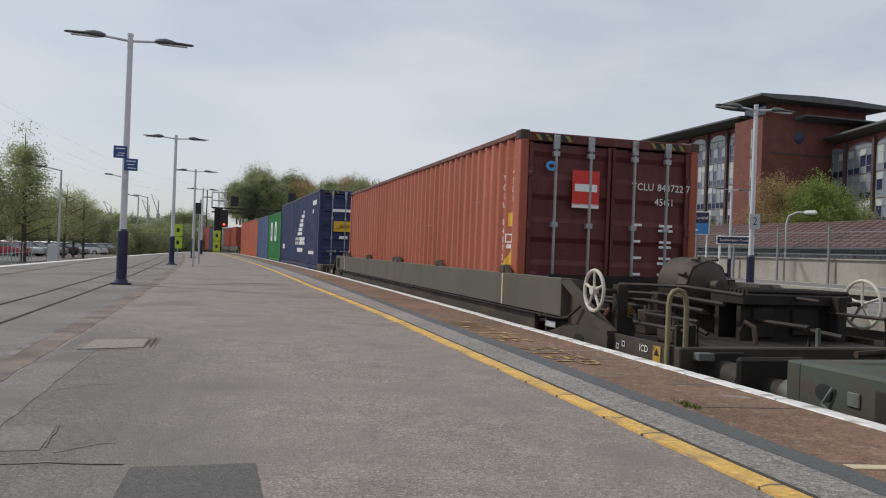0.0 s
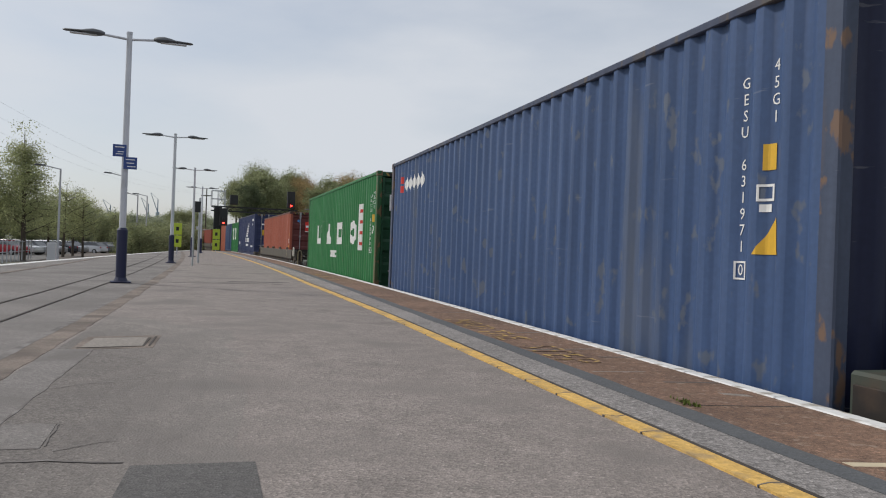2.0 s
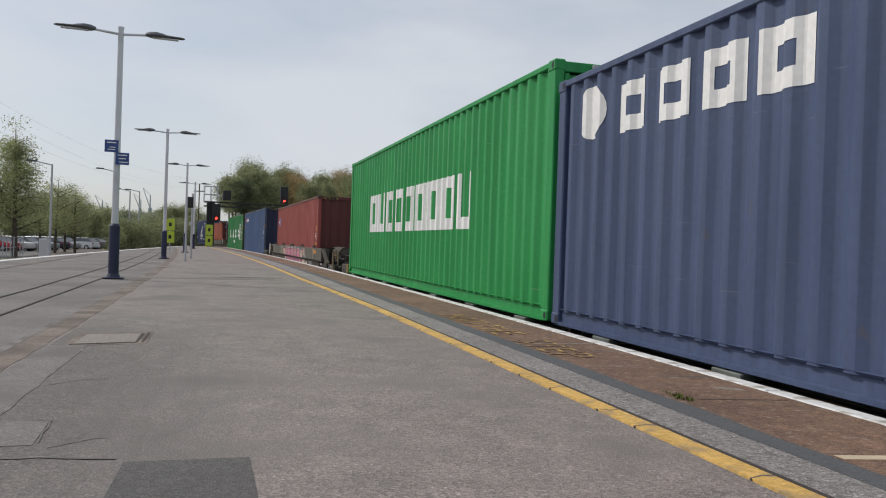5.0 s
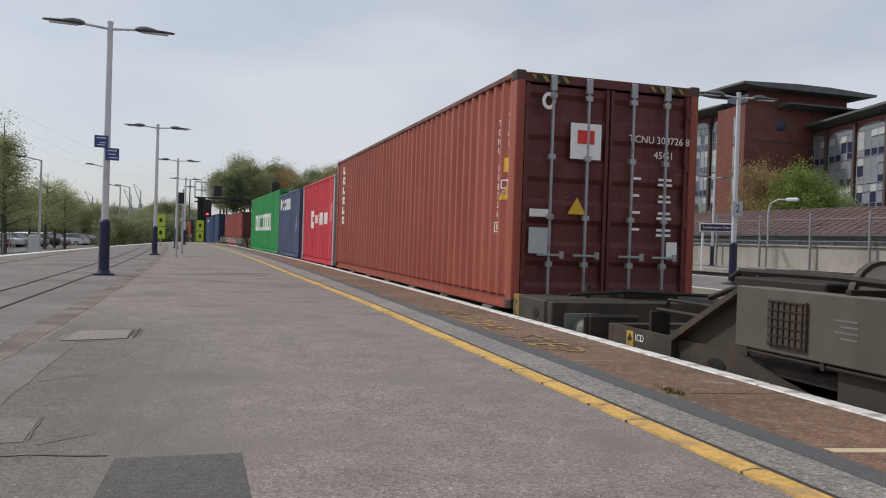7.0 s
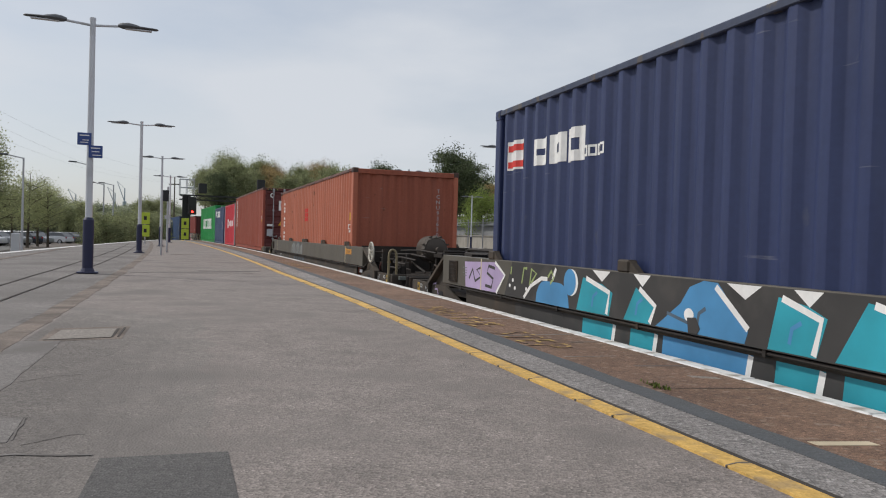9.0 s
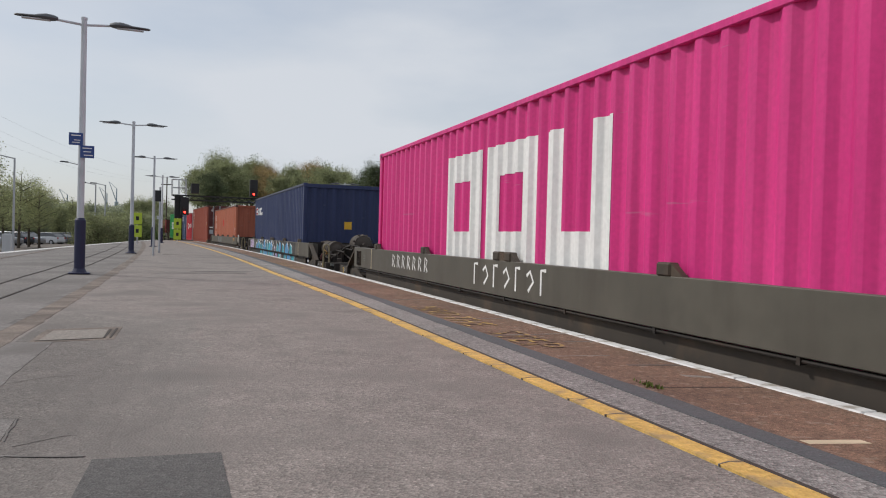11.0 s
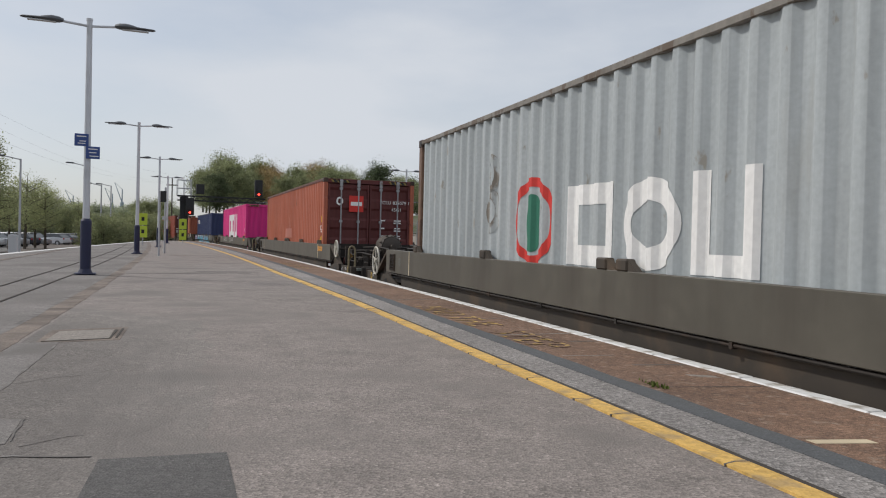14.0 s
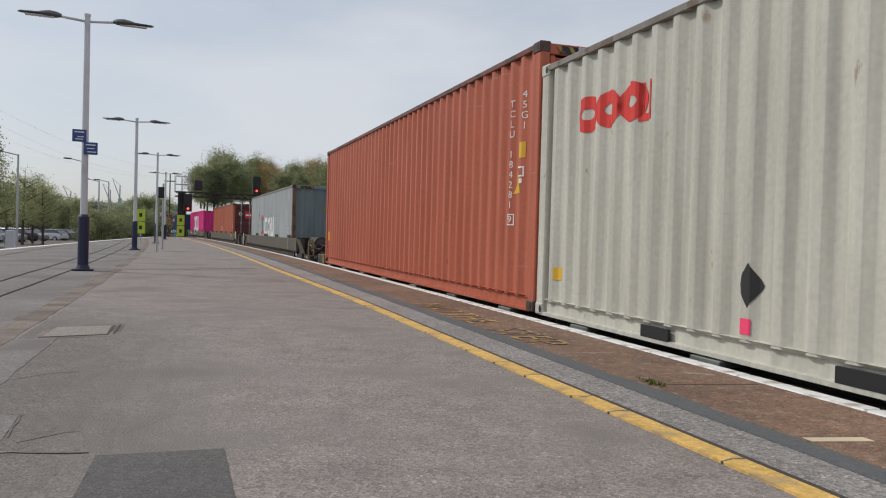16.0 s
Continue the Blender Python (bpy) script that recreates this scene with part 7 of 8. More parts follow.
PROTO = {
    "tall": tree("tree", "tall thin tree with young leaves behind the car park", 9.5, 3.3, "spring", 17000, 3, 0.085, 0.22, 0.5),
    "round": tree("tree", "broad tree with fresh green leaves", 7.0, 3.0, "bright", 15000, 4, 0.085, 0.25),
    "thin": tree("tree", "slender tree with sparse young leaves", 7.5, 2.3, "spring", 7000, 5, 0.08, 0.3),
    "dark": tree("tree", "dense dark evergreen tree on the slope", 11.0, 4.2, "dark", 12000, 6, 0.19, 0.15),
    "olive": tree("tree", "dense olive-green tree on the wooded slope", 10.0, 4.0, "olive", 11000, 7, 0.17, 0.15),
    "brown": tree("tree", "tree with brownish budding leaves", 8.0, 3.2, "brown", 12000, 8, 0.095, 0.2),
    "bare": tree("tree", "large open tree with thin new foliage", 12.0, 4.2, "olive", 10000, 9, 0.12, 0.25),
    "bush": tree("bush", "dense low bush beyond the platform end", 3.2, 2.2, "olive", 5000, 10, 0.11, 0.05),
    "hazy": tree("tree", "distant green tree with haze-paled leaves", 8.0, 3.4, "far", 7000, 12, 0.20, 0.12),
}
used_proto = set()


def plant(kind_, az_, dist, z, scale=1.0, turn=0.0):
    q = toward(az_, dist, z)
    m = pose(q.x, q.y, q.z, 0, 0, turn)
    if kind_ in used_proto:
        t = copy_thing(PROTO[kind_], m)
    else:
        t = PROTO[kind_]
        t.matrix_world = m
        used_proto.add(kind_)
    t.scale = (scale,) * 3
    return t


HEIGHTS = {"tall": 9.5, "round": 7.0, "thin": 7.5, "dark": 11.0, "olive": 10.0, "brown": 8.0, "bare": 12.0, "bush": 3.2, "hazy": 8.0}


def plant_to(kind_, az_, dist, z, elevation, turn=0.0):
    """Plant a tree whose top stands that many degrees over the eye's level."""
    return plant(kind_, az_, dist, z, (0.78 + dist * math.tan(radians(elevation)) - z) / HEIGHTS[kind_], turn)


# wooded rise beyond the line
g = Mesh()
NX, NY = 40, 10
v = []
for j in range(NY + 1):
    for i in range(NX + 1):
        az_ = -26 + 36 * i / NX
        d = 92 + 130 * j / NY
        u = min(1, max(0, (i - 1) / 6)) * min(1, max(0, (NX - i) / 8))
        h = -1.25 + u * (6.5 * min(1, j / 5)) + 0.5 * noise.noise((i * 0.3, j * 0.5, 0)) * (1 if j else 0)
        v.append(toward(az_, d, h))
g.add(v, [(j * (NX + 1) + i, j * (NX + 1) + i + 1, (j + 1) * (NX + 1) + i + 1, (j + 1) * (NX + 1) + i) for j in range(NY) for i in range(NX)])
solid("hillside", g, M["ground"], Matrix(), "low wooded slope behind the station", "hillside", kind="structure", smooth=True)
rnd = random.Random(77)
for k in range(46):
    az_ = -23.2 + 21.5 * (k + rnd.random()) / 46
    d = rnd.uniform(118, 175)
    kind_ = rnd.choice(["olive", "olive", "dark", "brown", "olive", "bare"])
    top = 5.6 if az_ < -12 else 4.9
    zb = 2.2 + 3.0 * min(1, (d - 92) / 60)
    zt = 0.78 + d * math.tan(radians(top * rnd.uniform(0.80, 1.0)))
    plant(kind_, az_, d, zb - 0.3, (zt - zb) / {"olive": 10, "dark": 11, "brown": 8, "bare": 12}[kind_], rnd.uniform(0, 360))
plant("bare", -21.4, 138, 3.0, 1.0, 40)
plant("bare", -22.4, 132, 2.6, 0.70, 90)
plant("dark", -5.3, 112, 3.0, 1.02, 10)
plant("dark", -4.0, 118, 3.0, 0.95, 80)
plant("dark", -10.6, 120, 3.0, 0.85, 200)
plant("round", -3.0, 80, -1.2, 1.05, 30)
plant("round", -1.2, 92, -1.2, 0.95, 130)
plant("bare", 1.2, 120, -1.2, 0.8, 130)
for k in range(10):
    plant(rnd.choice(["olive", "brown", "round"]), 1.5 + 1.15 * k + rnd.uniform(-0.4, 0.4), rnd.uniform(72, 88), -1.2, rnd.uniform(0.55, 0.75) , rnd.uniform(0, 360))
plant("brown", 15.7, 68, 0.2, 1.0, 20)
plant("brown", 14.7, 70, 0.2, 0.82, 120)
plant("round", 17.5, 66, 0.2, 1.10, 60)
plant("round", 18.9, 67, 0.2, 0.92, 220)
plant("olive", 20.2, 74, 0.0, 0.60, 100)

# trees behind the car park and beyond the platform end
plant_to("tall", -36.2, 70, -1.27, 7.1, 0)
plant_to("tall", -38.2, 72, -1.27, 5.6, 60)
plant_to("tall", -40.5, 66, -1.27, 7.0, 60)
plant_to("thin", -33.9, 80, -1.27, 3.7, 0)
plant_to("thin", -32.7, 82, -1.27, 3.2, 100)
plant_to("thin", -33.3, 86, -1.27, 3.0, 200)
plant_to("thin", -34.8, 84, -1.27, 2.9, 40)
for k in range(26):
    f = (k + rnd.random()) / 26
    az_ = -42 + 11.6 * f
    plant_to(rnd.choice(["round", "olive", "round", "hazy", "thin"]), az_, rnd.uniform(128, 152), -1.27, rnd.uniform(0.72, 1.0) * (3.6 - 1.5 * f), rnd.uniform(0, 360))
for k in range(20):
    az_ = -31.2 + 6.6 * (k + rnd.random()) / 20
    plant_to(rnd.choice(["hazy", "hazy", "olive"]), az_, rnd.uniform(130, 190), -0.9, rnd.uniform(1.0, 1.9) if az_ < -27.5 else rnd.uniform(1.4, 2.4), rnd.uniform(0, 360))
for k, (az_, d, e_) in enumerate(((-29.2, 78, 0.9), (-28.4, 84, 0.7), (-27.6, 90, 0.8), (-26.9, 92, 1.0), (-26.3, 94, 0.9), (-29.9, 84, 0.8), (-27.2, 97, 1.2), (-28.0, 97, 1.0), (-25.7, 106, 0.8))):
    plant_to("bush", az_, d, -1.2, e_, 50 * k)
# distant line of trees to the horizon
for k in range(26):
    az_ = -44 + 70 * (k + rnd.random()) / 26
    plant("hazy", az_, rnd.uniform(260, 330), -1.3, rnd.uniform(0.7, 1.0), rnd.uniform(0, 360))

# ---- car park ----
g = Mesh()
g.add([(*toward(a, d).xy, z) for z in (-1.255, -1.3) for a, d in ((-44, 60), (-29.6, 78), (-29.0, 122), (-44, 116))], [(0, 1, 2, 3), (0, 1, 5, 4), (1, 2, 6, 5), (2, 3, 7, 6), (3, 0, 4, 7)])
solid("car_park", g, M["carpark"], Matrix(), "grey tarmac car park beyond the far line", "car park", kind="structure")
CAR = {"white": plain("car_white", (0.62, 0.63, 0.65), 0.25), "silver": plain("car_silver", (0.33, 0.34, 0.36), 0.28, 0.4), "red": plain("car_red", (0.38, 0.02, 0.03), 0.25), "dark": plain("car_dark", (0.03, 0.035, 0.045), 0.25), "grey": plain("car_grey", (0.14, 0.15, 0.165), 0.28, 0.3)}
M["car_glass"] = glass_dark("car_glass", (0.02, 0.025, 0.03))
M["tyre"] = plain("tyre_rubber", (0.015, 0.015, 0.015), 0.85)


def car(colour, tall=0.0):
    c = thing("car", Matrix(), colour + " hatchback car parked in the car park", "car", "cars in the car park")
    rows = [(-2.05, 0.42, 0.62, 0.78), (-1.98, 0.30, 0.84, 0.84), (-1.1, 0.26, 0.95, 0.88), (-0.6, 0.26, 1.0, 0.88), (1.2, 0.26, 1.02, 0.88), (1.95, 0.30, 0.96, 0.82), (2.05, 0.42, 0.72, 0.74)]
    g = Mesh()
    v = []
    for x, z0, z1, w in rows:
        v += [(x, -w, z0), (x, -w * 1.02, (z0 + z1) / 2), (x, -w * 0.95, z1), (x, w * 0.95, z1), (x, w * 1.02, (z0 + z1) / 2), (x, w, z0)]
    f = [(i * 6 + k, i * 6 + (k + 1) % 6, i * 6 + 6 + (k + 1) % 6, i * 6 + 6 + k) for i in range(len(rows) - 1) for k in range(6)]
    g.add(v, f + [tuple(range(6)), tuple(range(36, 42))])
    part("body", g, CAR[colour], c, smooth=True)
    cab = [(-1.15, 0.93, 0.80), (-0.45, 1.40 + tall, 0.64), (0.2, 1.46 + tall, 0.64), (1.3, 1.40 + tall, 0.63), (1.88, 1.0, 0.76)]
    gl = Mesh()
    lo = [(x, s_ * w0, 0.93) for x, w0 in ((-1.15, 0.80), (1.88, 0.76)) for s_ in (1, -1)]
    v = []
    for x, z, w in cab:
        v += [(x, -w, z), (x, w, z)]
    v += [(-1.15, -0.82, 0.92), (-1.15, 0.82, 0.92), (1.88, -0.80, 0.95), (1.88, 0.80, 0.95), (-0.45, -0.82, 0.95), (-0.45, 0.82, 0.95), (1.3, -0.82, 0.97), (1.3, 0.82, 0.97)]
    f = [(0, 1, 3, 2), (2, 3, 5, 4), (4, 5, 7, 6), (6, 7, 9, 8), (0, 2, 14, 10), (1, 3, 15, 11), (2, 4, 6, 16, 14), (3, 5, 7, 17, 15), (6, 8, 12, 16), (7, 9, 13, 17)]
    gl.add(v, f)
    part("glasshouse", gl, M["car_glass"], c)
    part("roof", Mesh().box(-0.45, 1.32, -0.62, 0.62, 1.42 + tall, 1.475 + tall, 0.02), CAR[colour], c)
    for x in (-1.3, 1.3):
        for s_ in (1, -1):
            w = part("wheel", Mesh().tube([(x, s_ * 0.70, 0.31), (x, s_ * 0.90, 0.31)], 0.31, 18), M["tyre"], c)
            part("rim", Mesh().tube([(x, s_ * 0.89, 0.31), (x, s_ * 0.91, 0.31)], 0.19, 12), M["galv"], w)
    for s_ in (1, -1):
        part("headlight", Mesh().box(-2.06, -1.92, s_ * 0.62 - 0.14, s_ * 0.62 + 0.14, 0.66, 0.80, 0.03), M["lamp_lens"], c)
        part("tail_light", Mesh().box(1.95, 2.05, s_ * 0.66 - 0.10, s_ * 0.66 + 0.10, 0.74, 0.92, 0.02), CAR["red"], c)
    return c


cars = {}
rnd = random.Random(4)
cols = ["grey", "silver", "white", "dark", "silver", "white", "red", "dark", "grey", "white", "silver"]
first_bay, last_bay = toward(-38.9, 84), toward(-30.7, 114)
for line, away in enumerate((0.0, 5.6, 16.5, 22.0)):
    for k in range(13):
        q = first_bay.lerp(last_bay, (k + rnd.uniform(-0.04, 0.04)) / 12) + Vector((-0.966, -0.26, 0)) * away
        if rnd.random() < 0.1:
            continue
        col = cols[(k * 3 + line * 4) % 11]
        m = pose(q.x, q.y, -1.255, 0, 0, 178 + rnd.choice([0, 180]) + rnd.uniform(-2, 2))
        if col in cars:
            copy_thing(cars[col], m)
        else:
            cars[col] = car(col)
            cars[col].matrix_world = m
# weathered fence along the car park
fence = thing("fence", Matrix(), "thin galvanised fence between the line and the car park", "fence")
post_me = Mesh().box(-0.035, 0.035, -0.035, 0.035, -1.2, 0.35, 0.004).data("post", M["galv"])
for k in range(40):
    ob = new("post", post_me)
    ob.parent = fence
    ob.matrix_local = beside(2 + 1.6 * k, -17.3 + 0.0)
for z in (-0.45, 0.28):
    part("rail", ribbon(2, 64, -17.32, -17.28, z, 2.0, z - 0.05), M["galv"], fence)
q = toward(-34.55, 36, -1.2)
p = thing("relay_cabinet", pose(q.x, q.y, q.z, 0, 0, 25), "grey steel trackside cabinet on a plinth", "cabinet")
part("body", Mesh().box(-0.16, 0.16, -0.16, 0.16, 0.15, 1.70, 0.02), M["grey_board"], p)
part("plinth", Mesh().box(-0.2, 0.2, -0.2, 0.2, 0, 0.15, 0.02), M["concrete"], p)
q = toward(-32.9, 37, -1.2)
p = thing("grit_bin", pose(q.x, q.y, q.z, 0, 0, 25), "dark red lineside bin beside the fence", "bin")
part("body", Mesh().box(-0.3, 0.3, -0.25, 0.25, 0, 0.75, 0.04), CAR["red"], p)
part("lid", Mesh().box(-0.32, 0.32, -0.27, 0.27, 0.75, 0.82, 0.02), M["black"], p)
g = Mesh()
rnd = random.Random(8)
for k in range(500):
    c = at(rnd.uniform(4, 44), rnd.uniform(-15.8, -13.4), -1.1)
    r = rnd.uniform(0.06, 0.22)
    g.add([(c.x + r * rnd.uniform(0.6, 1) * dx, c.y + r * rnd.uniform(0.6, 1) * dy, c.z + r * rnd.uniform(0.6, 1.2) * dz) for dx, dy, dz in ((1, 0, 0), (0, 1, 0), (-1, 0, 0), (0, -1, 0), (0, 0, 1), (0, 0, -0.4))],
          [(0, 1, 4), (1, 2, 4), (2, 3, 4), (3, 0, 4), (1, 0, 5), (2, 1, 5), (3, 2, 5), (0, 3, 5)])
solid("rubble", g, M["concrete"], Matrix(), "broken grey stones beside the far line", "rubble", kind="stuff")
for az_, d, h in ((-34.2, 62, 6.6), (-30.4, 78, 7.6), (-28.8, 96, 6.8), (-29.4, 88, 6.4), (-41, 50, 6.5)):
    q = toward(az_, d, -1.0)
    p = thing("street_lamp", pose(q.x, q.y, q.z, 0, 0, 150), "tall grey single-arm car park lamp", "lamp", "car park lamps")
    part("pole", Mesh().tube([(0, 0, 0), (0, 0, h)], 0.09, 10, 0.06), M["galv"], p)
    part("arm", Mesh().tube([(0, 0, h - 0.05), (0, 1.2, h + 0.12)], 0.04, 8), M["galv"], p)
    part("lantern", Mesh().box(-0.12, 0.12, 1.1, 1.8, h + 0.06, h + 0.18, 0.03), M["lamp_head"], p)
# slack overhead cables and their poles
for (a0, d0, z0), (a1, d1, z1) in (((-50, 45, 12.5), (-24.6, 120, 9.0)), ((-50, 47, 10.5), (-24.8, 124, 8.0)), ((-50, 45, 11.6), (-25.5, 130, 8.6))):
    p0, p1 = toward(a0, d0, z0), toward(a1, d1, z1)
    pts = [p0.lerp(p1, k / 20) - Vector((0, 0, 2.2 * math.sin(math.pi * k / 20))) for k in range(21)]
    solid("overhead_cable", Mesh().tube(pts, 0.005, 5), M["galv"], Matrix(), "thin slack cable over the car park", "cable", "overhead cables")
for a0, d0, h in ((-50, 46, 13.5), (-24.9, 126, 10.2)):
    q = toward(a0, d0, -1.2)
    solid("cable_pole", Mesh().tube([(0, 0, 0), (0, 0, h)], 0.12, 10, 0.08).box(-0.9, 0.9, -0.06, 0.06, h - 1.2, h - 1.05), M["bark"], pose(*q), "wooden pole that carries the cables", "pole", "cable poles")
# dockside cranes far off
# pale blue-grey: distance haze is put into the steel colour
M["haze_steel"] = material("haze_tinted_crane_steel", (0.30, 0.36, 0.42), 0.8, vary=0.05)
for az_, h in ((-28.1, 42), (-28.7, 37), (-31.1, 34)):
    q = toward(az_, 820, -1.3)
    p = thing("dock_crane", pose(*q, 0, 0, 40), "distant dockside crane in haze-paled blue", "crane", "dockside cranes")
    part("tower", Mesh().tube([(0, 0, 0), (0, 0, h)], 0.9, 6, 0.5).box(-3, 3, -3, 3, 0, 5), M["haze_steel"], p)
    part("jib", Mesh().tube([(0, 0, h * 0.7), (-7, 0, h * 1.15)], 0.5, 5, 0.25).tube([(0, 0, h), (-7, 0, h * 1.15)], 0.15, 4), M["haze_steel"], p)
    part("cab", Mesh().box(-1.6, 1.6, -1.6, 1.6, h * 0.58, h * 0.70, 0.3), M["haze_steel"], p)

# ---- across the lines: wall, fence, shed, signs ----
solid("boundary_wall", ribbon(-30, 130, 21.65, 21.95, 1.05, 2.0, -1.3), M["concrete"], Matrix(), "stained concrete boundary wall behind the far platform", "wall", kind="structure")
solid("wall_coping", ribbon(-30, 130, 21.60, 22.0, 1.13, 2.0, 1.052), M["concrete"], Matrix(), "weathered coping along the boundary wall", "coping", kind="structure")
fence = thing("railing", Matrix(), "tall grey steel mesh fence along the boundary wall", "fence")
post_me = Mesh().box(-0.045, 0.045, -0.045, 0.045, 0.0, 2.55, 0.01).data("post", M["fence_grey"])
for k in range(34):
    ob = new("post", post_me)
    ob.parent = fence
    ob.matrix_local = beside(-12 + 3.1 * k, 21.4)
for z in (1.32, 2.30):
    part("rail", ribbon(-12, 92, 21.38, 21.40, z, 2.0, z - 0.03), M["fence_grey"], fence)
wires = Mesh()
for k in range(5):
    z = 1.45 + 0.17 * k
    wires.add(ribbon(-12, 92, 21.388, 21.392, z, 4.0, z - 0.006).v, ribbon(-12, 92, 21.388, 21.392, z, 4.0, z - 0.006).f)
for k in range(430):
    a = at(-12 + 0.242 * k, 21.39, 1.30)
    wires.add([a + Vector((dx, dy, dz)) for dz in (0, 1.0) for dx, dy in ((-0.005, -0.004), (0.005, -0.004), (0, 0.006))], [(0, 1, 4, 3), (1, 2, 5, 4), (2, 0, 3, 5)])
w_ = part("mesh_wire", wires, M["fence_grey"], fence)
w_["kind"] = "stuff"

M["roof_tile"] = material("brown_roof_tile", (0.105, 0.062, 0.056), 0.85, vary=0.18, grain=2.0, stain=(0.08, 0.058, 0.052), stain_scale=0.6, bump=0.4)
M["shed_wall"] = material("pale_shed_wall", (0.26, 0.26, 0.265), 0.7, vary=0.08, grain=2, stain=(0.28, 0.27, 0.26), stain_scale=0.6)
M["brick"] = material("red_brick", (0.17, 0.060, 0.048), 0.85, vary=0.13, grain=1.4, stain=(0.11, 0.045, 0.038), stain_scale=0.25, bump=0.2)
M["pane_blue"] = glass_dark("window_blue", (0.030, 0.040, 0.085))
# the sky's grey-blue reflection is put into this glass colour
M["pane_sky_grey"] = glass_dark("window_sky_grey", (0.25, 0.28, 0.32), 0.12)
M["pane_pale"] = plain("window_pale", (0.46, 0.47, 0.47), 0.4)
M["frame_pale"] = material("grey_window_frame", (0.27, 0.275, 0.28), 0.5, vary=0.05)
M["slate"] = material("slate_grey_roof", (0.11, 0.115, 0.12), 0.7, vary=0.15, grain=1.5)
M["steel_pier"] = material("brown_grey_pier", (0.085, 0.058, 0.055), 0.8, vary=0.1, grain=2)
shed = thing("shed", Matrix(), "long low shed with a brown tiled roof", "shed")
part("wall", ribbon(-14, 44, 26.0, 33.0, 1.75, 2.0, -1.3), M["shed_wall"], shed)
g = Mesh()
n = 58
v = []
for i in range(n + 1):
    s = -14.5 + 59 * i / n
    v += [at(s, 25.6, 1.72), at(s, 29.5, 3.35), at(s, 33.4, 1.72)]
g.add(v, [f for i in range(n) for f in ((3 * i, 3 * i + 1, 3 * i + 4, 3 * i + 3), (3 * i + 1, 3 * i + 2, 3 * i + 5, 3 * i + 4))] + [(0, 1, 2), (3 * n, 3 * n + 1, 3 * n + 2)])
roof = part("roof", g, M["roof_tile"], shed)
course = Mesh()
for k in range(11):
    f = (k + 0.5) / 11
    r_ = ribbon(-14.5, 44.5, 25.6 + 3.9 * f - 0.03, 25.6 + 3.9 * f + 0.03, 1.72 + 1.63 * f + 0.016, 2.0, 1.72 + 1.63 * f - 0.02)
    course.add(r_.v, r_.f)
for k in range(100):
    s = -14.2 + k * 0.58
    a, b = at(s, 25.65, 1.76), at(s, 29.45, 3.36)
    course.tube([a, b], 0.016, 4)
tagged(part("tile_course", course, M["roof_tile"], roof), kind="stuff")
part("gutter", ribbon(-14.5, 44.5, 25.48, 25.6, 1.74, 2.0, 1.64), M["lamp_head"], shed)
for k in range(24):
    s = -12.5 + 2.3 * k
    w_ = part("window", ribbon(s, s + 1.5, 25.93, 25.99, 1.45, 0.75, 0.95), M["frame_pale"], shed)
    for j in range(4):
        part("pane", ribbon(s + 0.06 + 0.36 * j, s + 0.36 + 0.36 * j, 25.90, 25.95, 1.40, 0.3, 1.0), M["pane_sky_grey"], w_)
shed2 = thing("shed", Matrix(), "grey metal-clad shed behind the boundary wall", "shed")
part("wall", ribbon(47.0, 75, 25.5, 31, 2.2, 2.0, -1.3), M["shed_wall"], shed2)
g = Mesh()
v = [at(47, 25.2, 2.15), at(47, 28.5, 3.0), at(47, 31.3, 2.15), at(75, 25.2, 2.15), at(75, 28.5, 3.0), at(75, 31.3, 2.15)]
g.add(v, [(0, 1, 4, 3), (1, 2, 5, 4), (0, 1, 2), (3, 4, 5)])
part("roof", g, M["slate"], shed2)


def station_sign(m, w, h, z0, label, two=True, size=0.3):
    p = thing("station_sign", m, label, "sign", "station name signs")
    for y in (-w / 2 + 0.08, w / 2 - 0.08):
        part("post", Mesh().tube([(0.05, y, 0.003), (0.05, y, z0 + h + 0.05)], 0.04, 10), M["white"], p)
    part("frame", Mesh().box(0.0, 0.03, -w / 2 - 0.04, w / 2 + 0.04, z0 - 0.04, z0 + h + 0.04, 0.006), M["white"], p)
    if two:
        part("board", Mesh().box(-0.02, 0.0, -w / 2, w / 2, z0 + h * 0.5, z0 + h, 0.003), M["sign_navy"], p)
        part("lower_board", Mesh().box(-0.02, 0.0, -w / 2, w / 2, z0, z0 + h * 0.5, 0.003), M["sign_cyan"], p)
        lay(text_mesh("Southampton Central", size), lambda u, v: (-0.0235, -u, z0 + h * 0.75 + v), "writing", M["white_mark"], p)
        for dy, dz, bw in ((0.0, 0.30, 0.5), (0.12, 0.18, 0.75), (-0.6, 0.2, 0.3)):
            part("writing_bar", Mesh().box(-0.0225, -0.02, -dy - bw / 2, -dy + bw / 2, z0 + h * dz - 0.03, z0 + h * dz + 0.04), M["white_mark"], p)
    else:
        part("board", Mesh().box(-0.02, 0.0, -w / 2, w / 2, z0, z0 + h, 0.003), M["sign_navy"], p)
        lay(text_mesh("Southampton Central", size), lambda u, v: (-0.0235, -u, z0 + h * 0.5 + v), "writing", M["white_mark"], p)
    return p


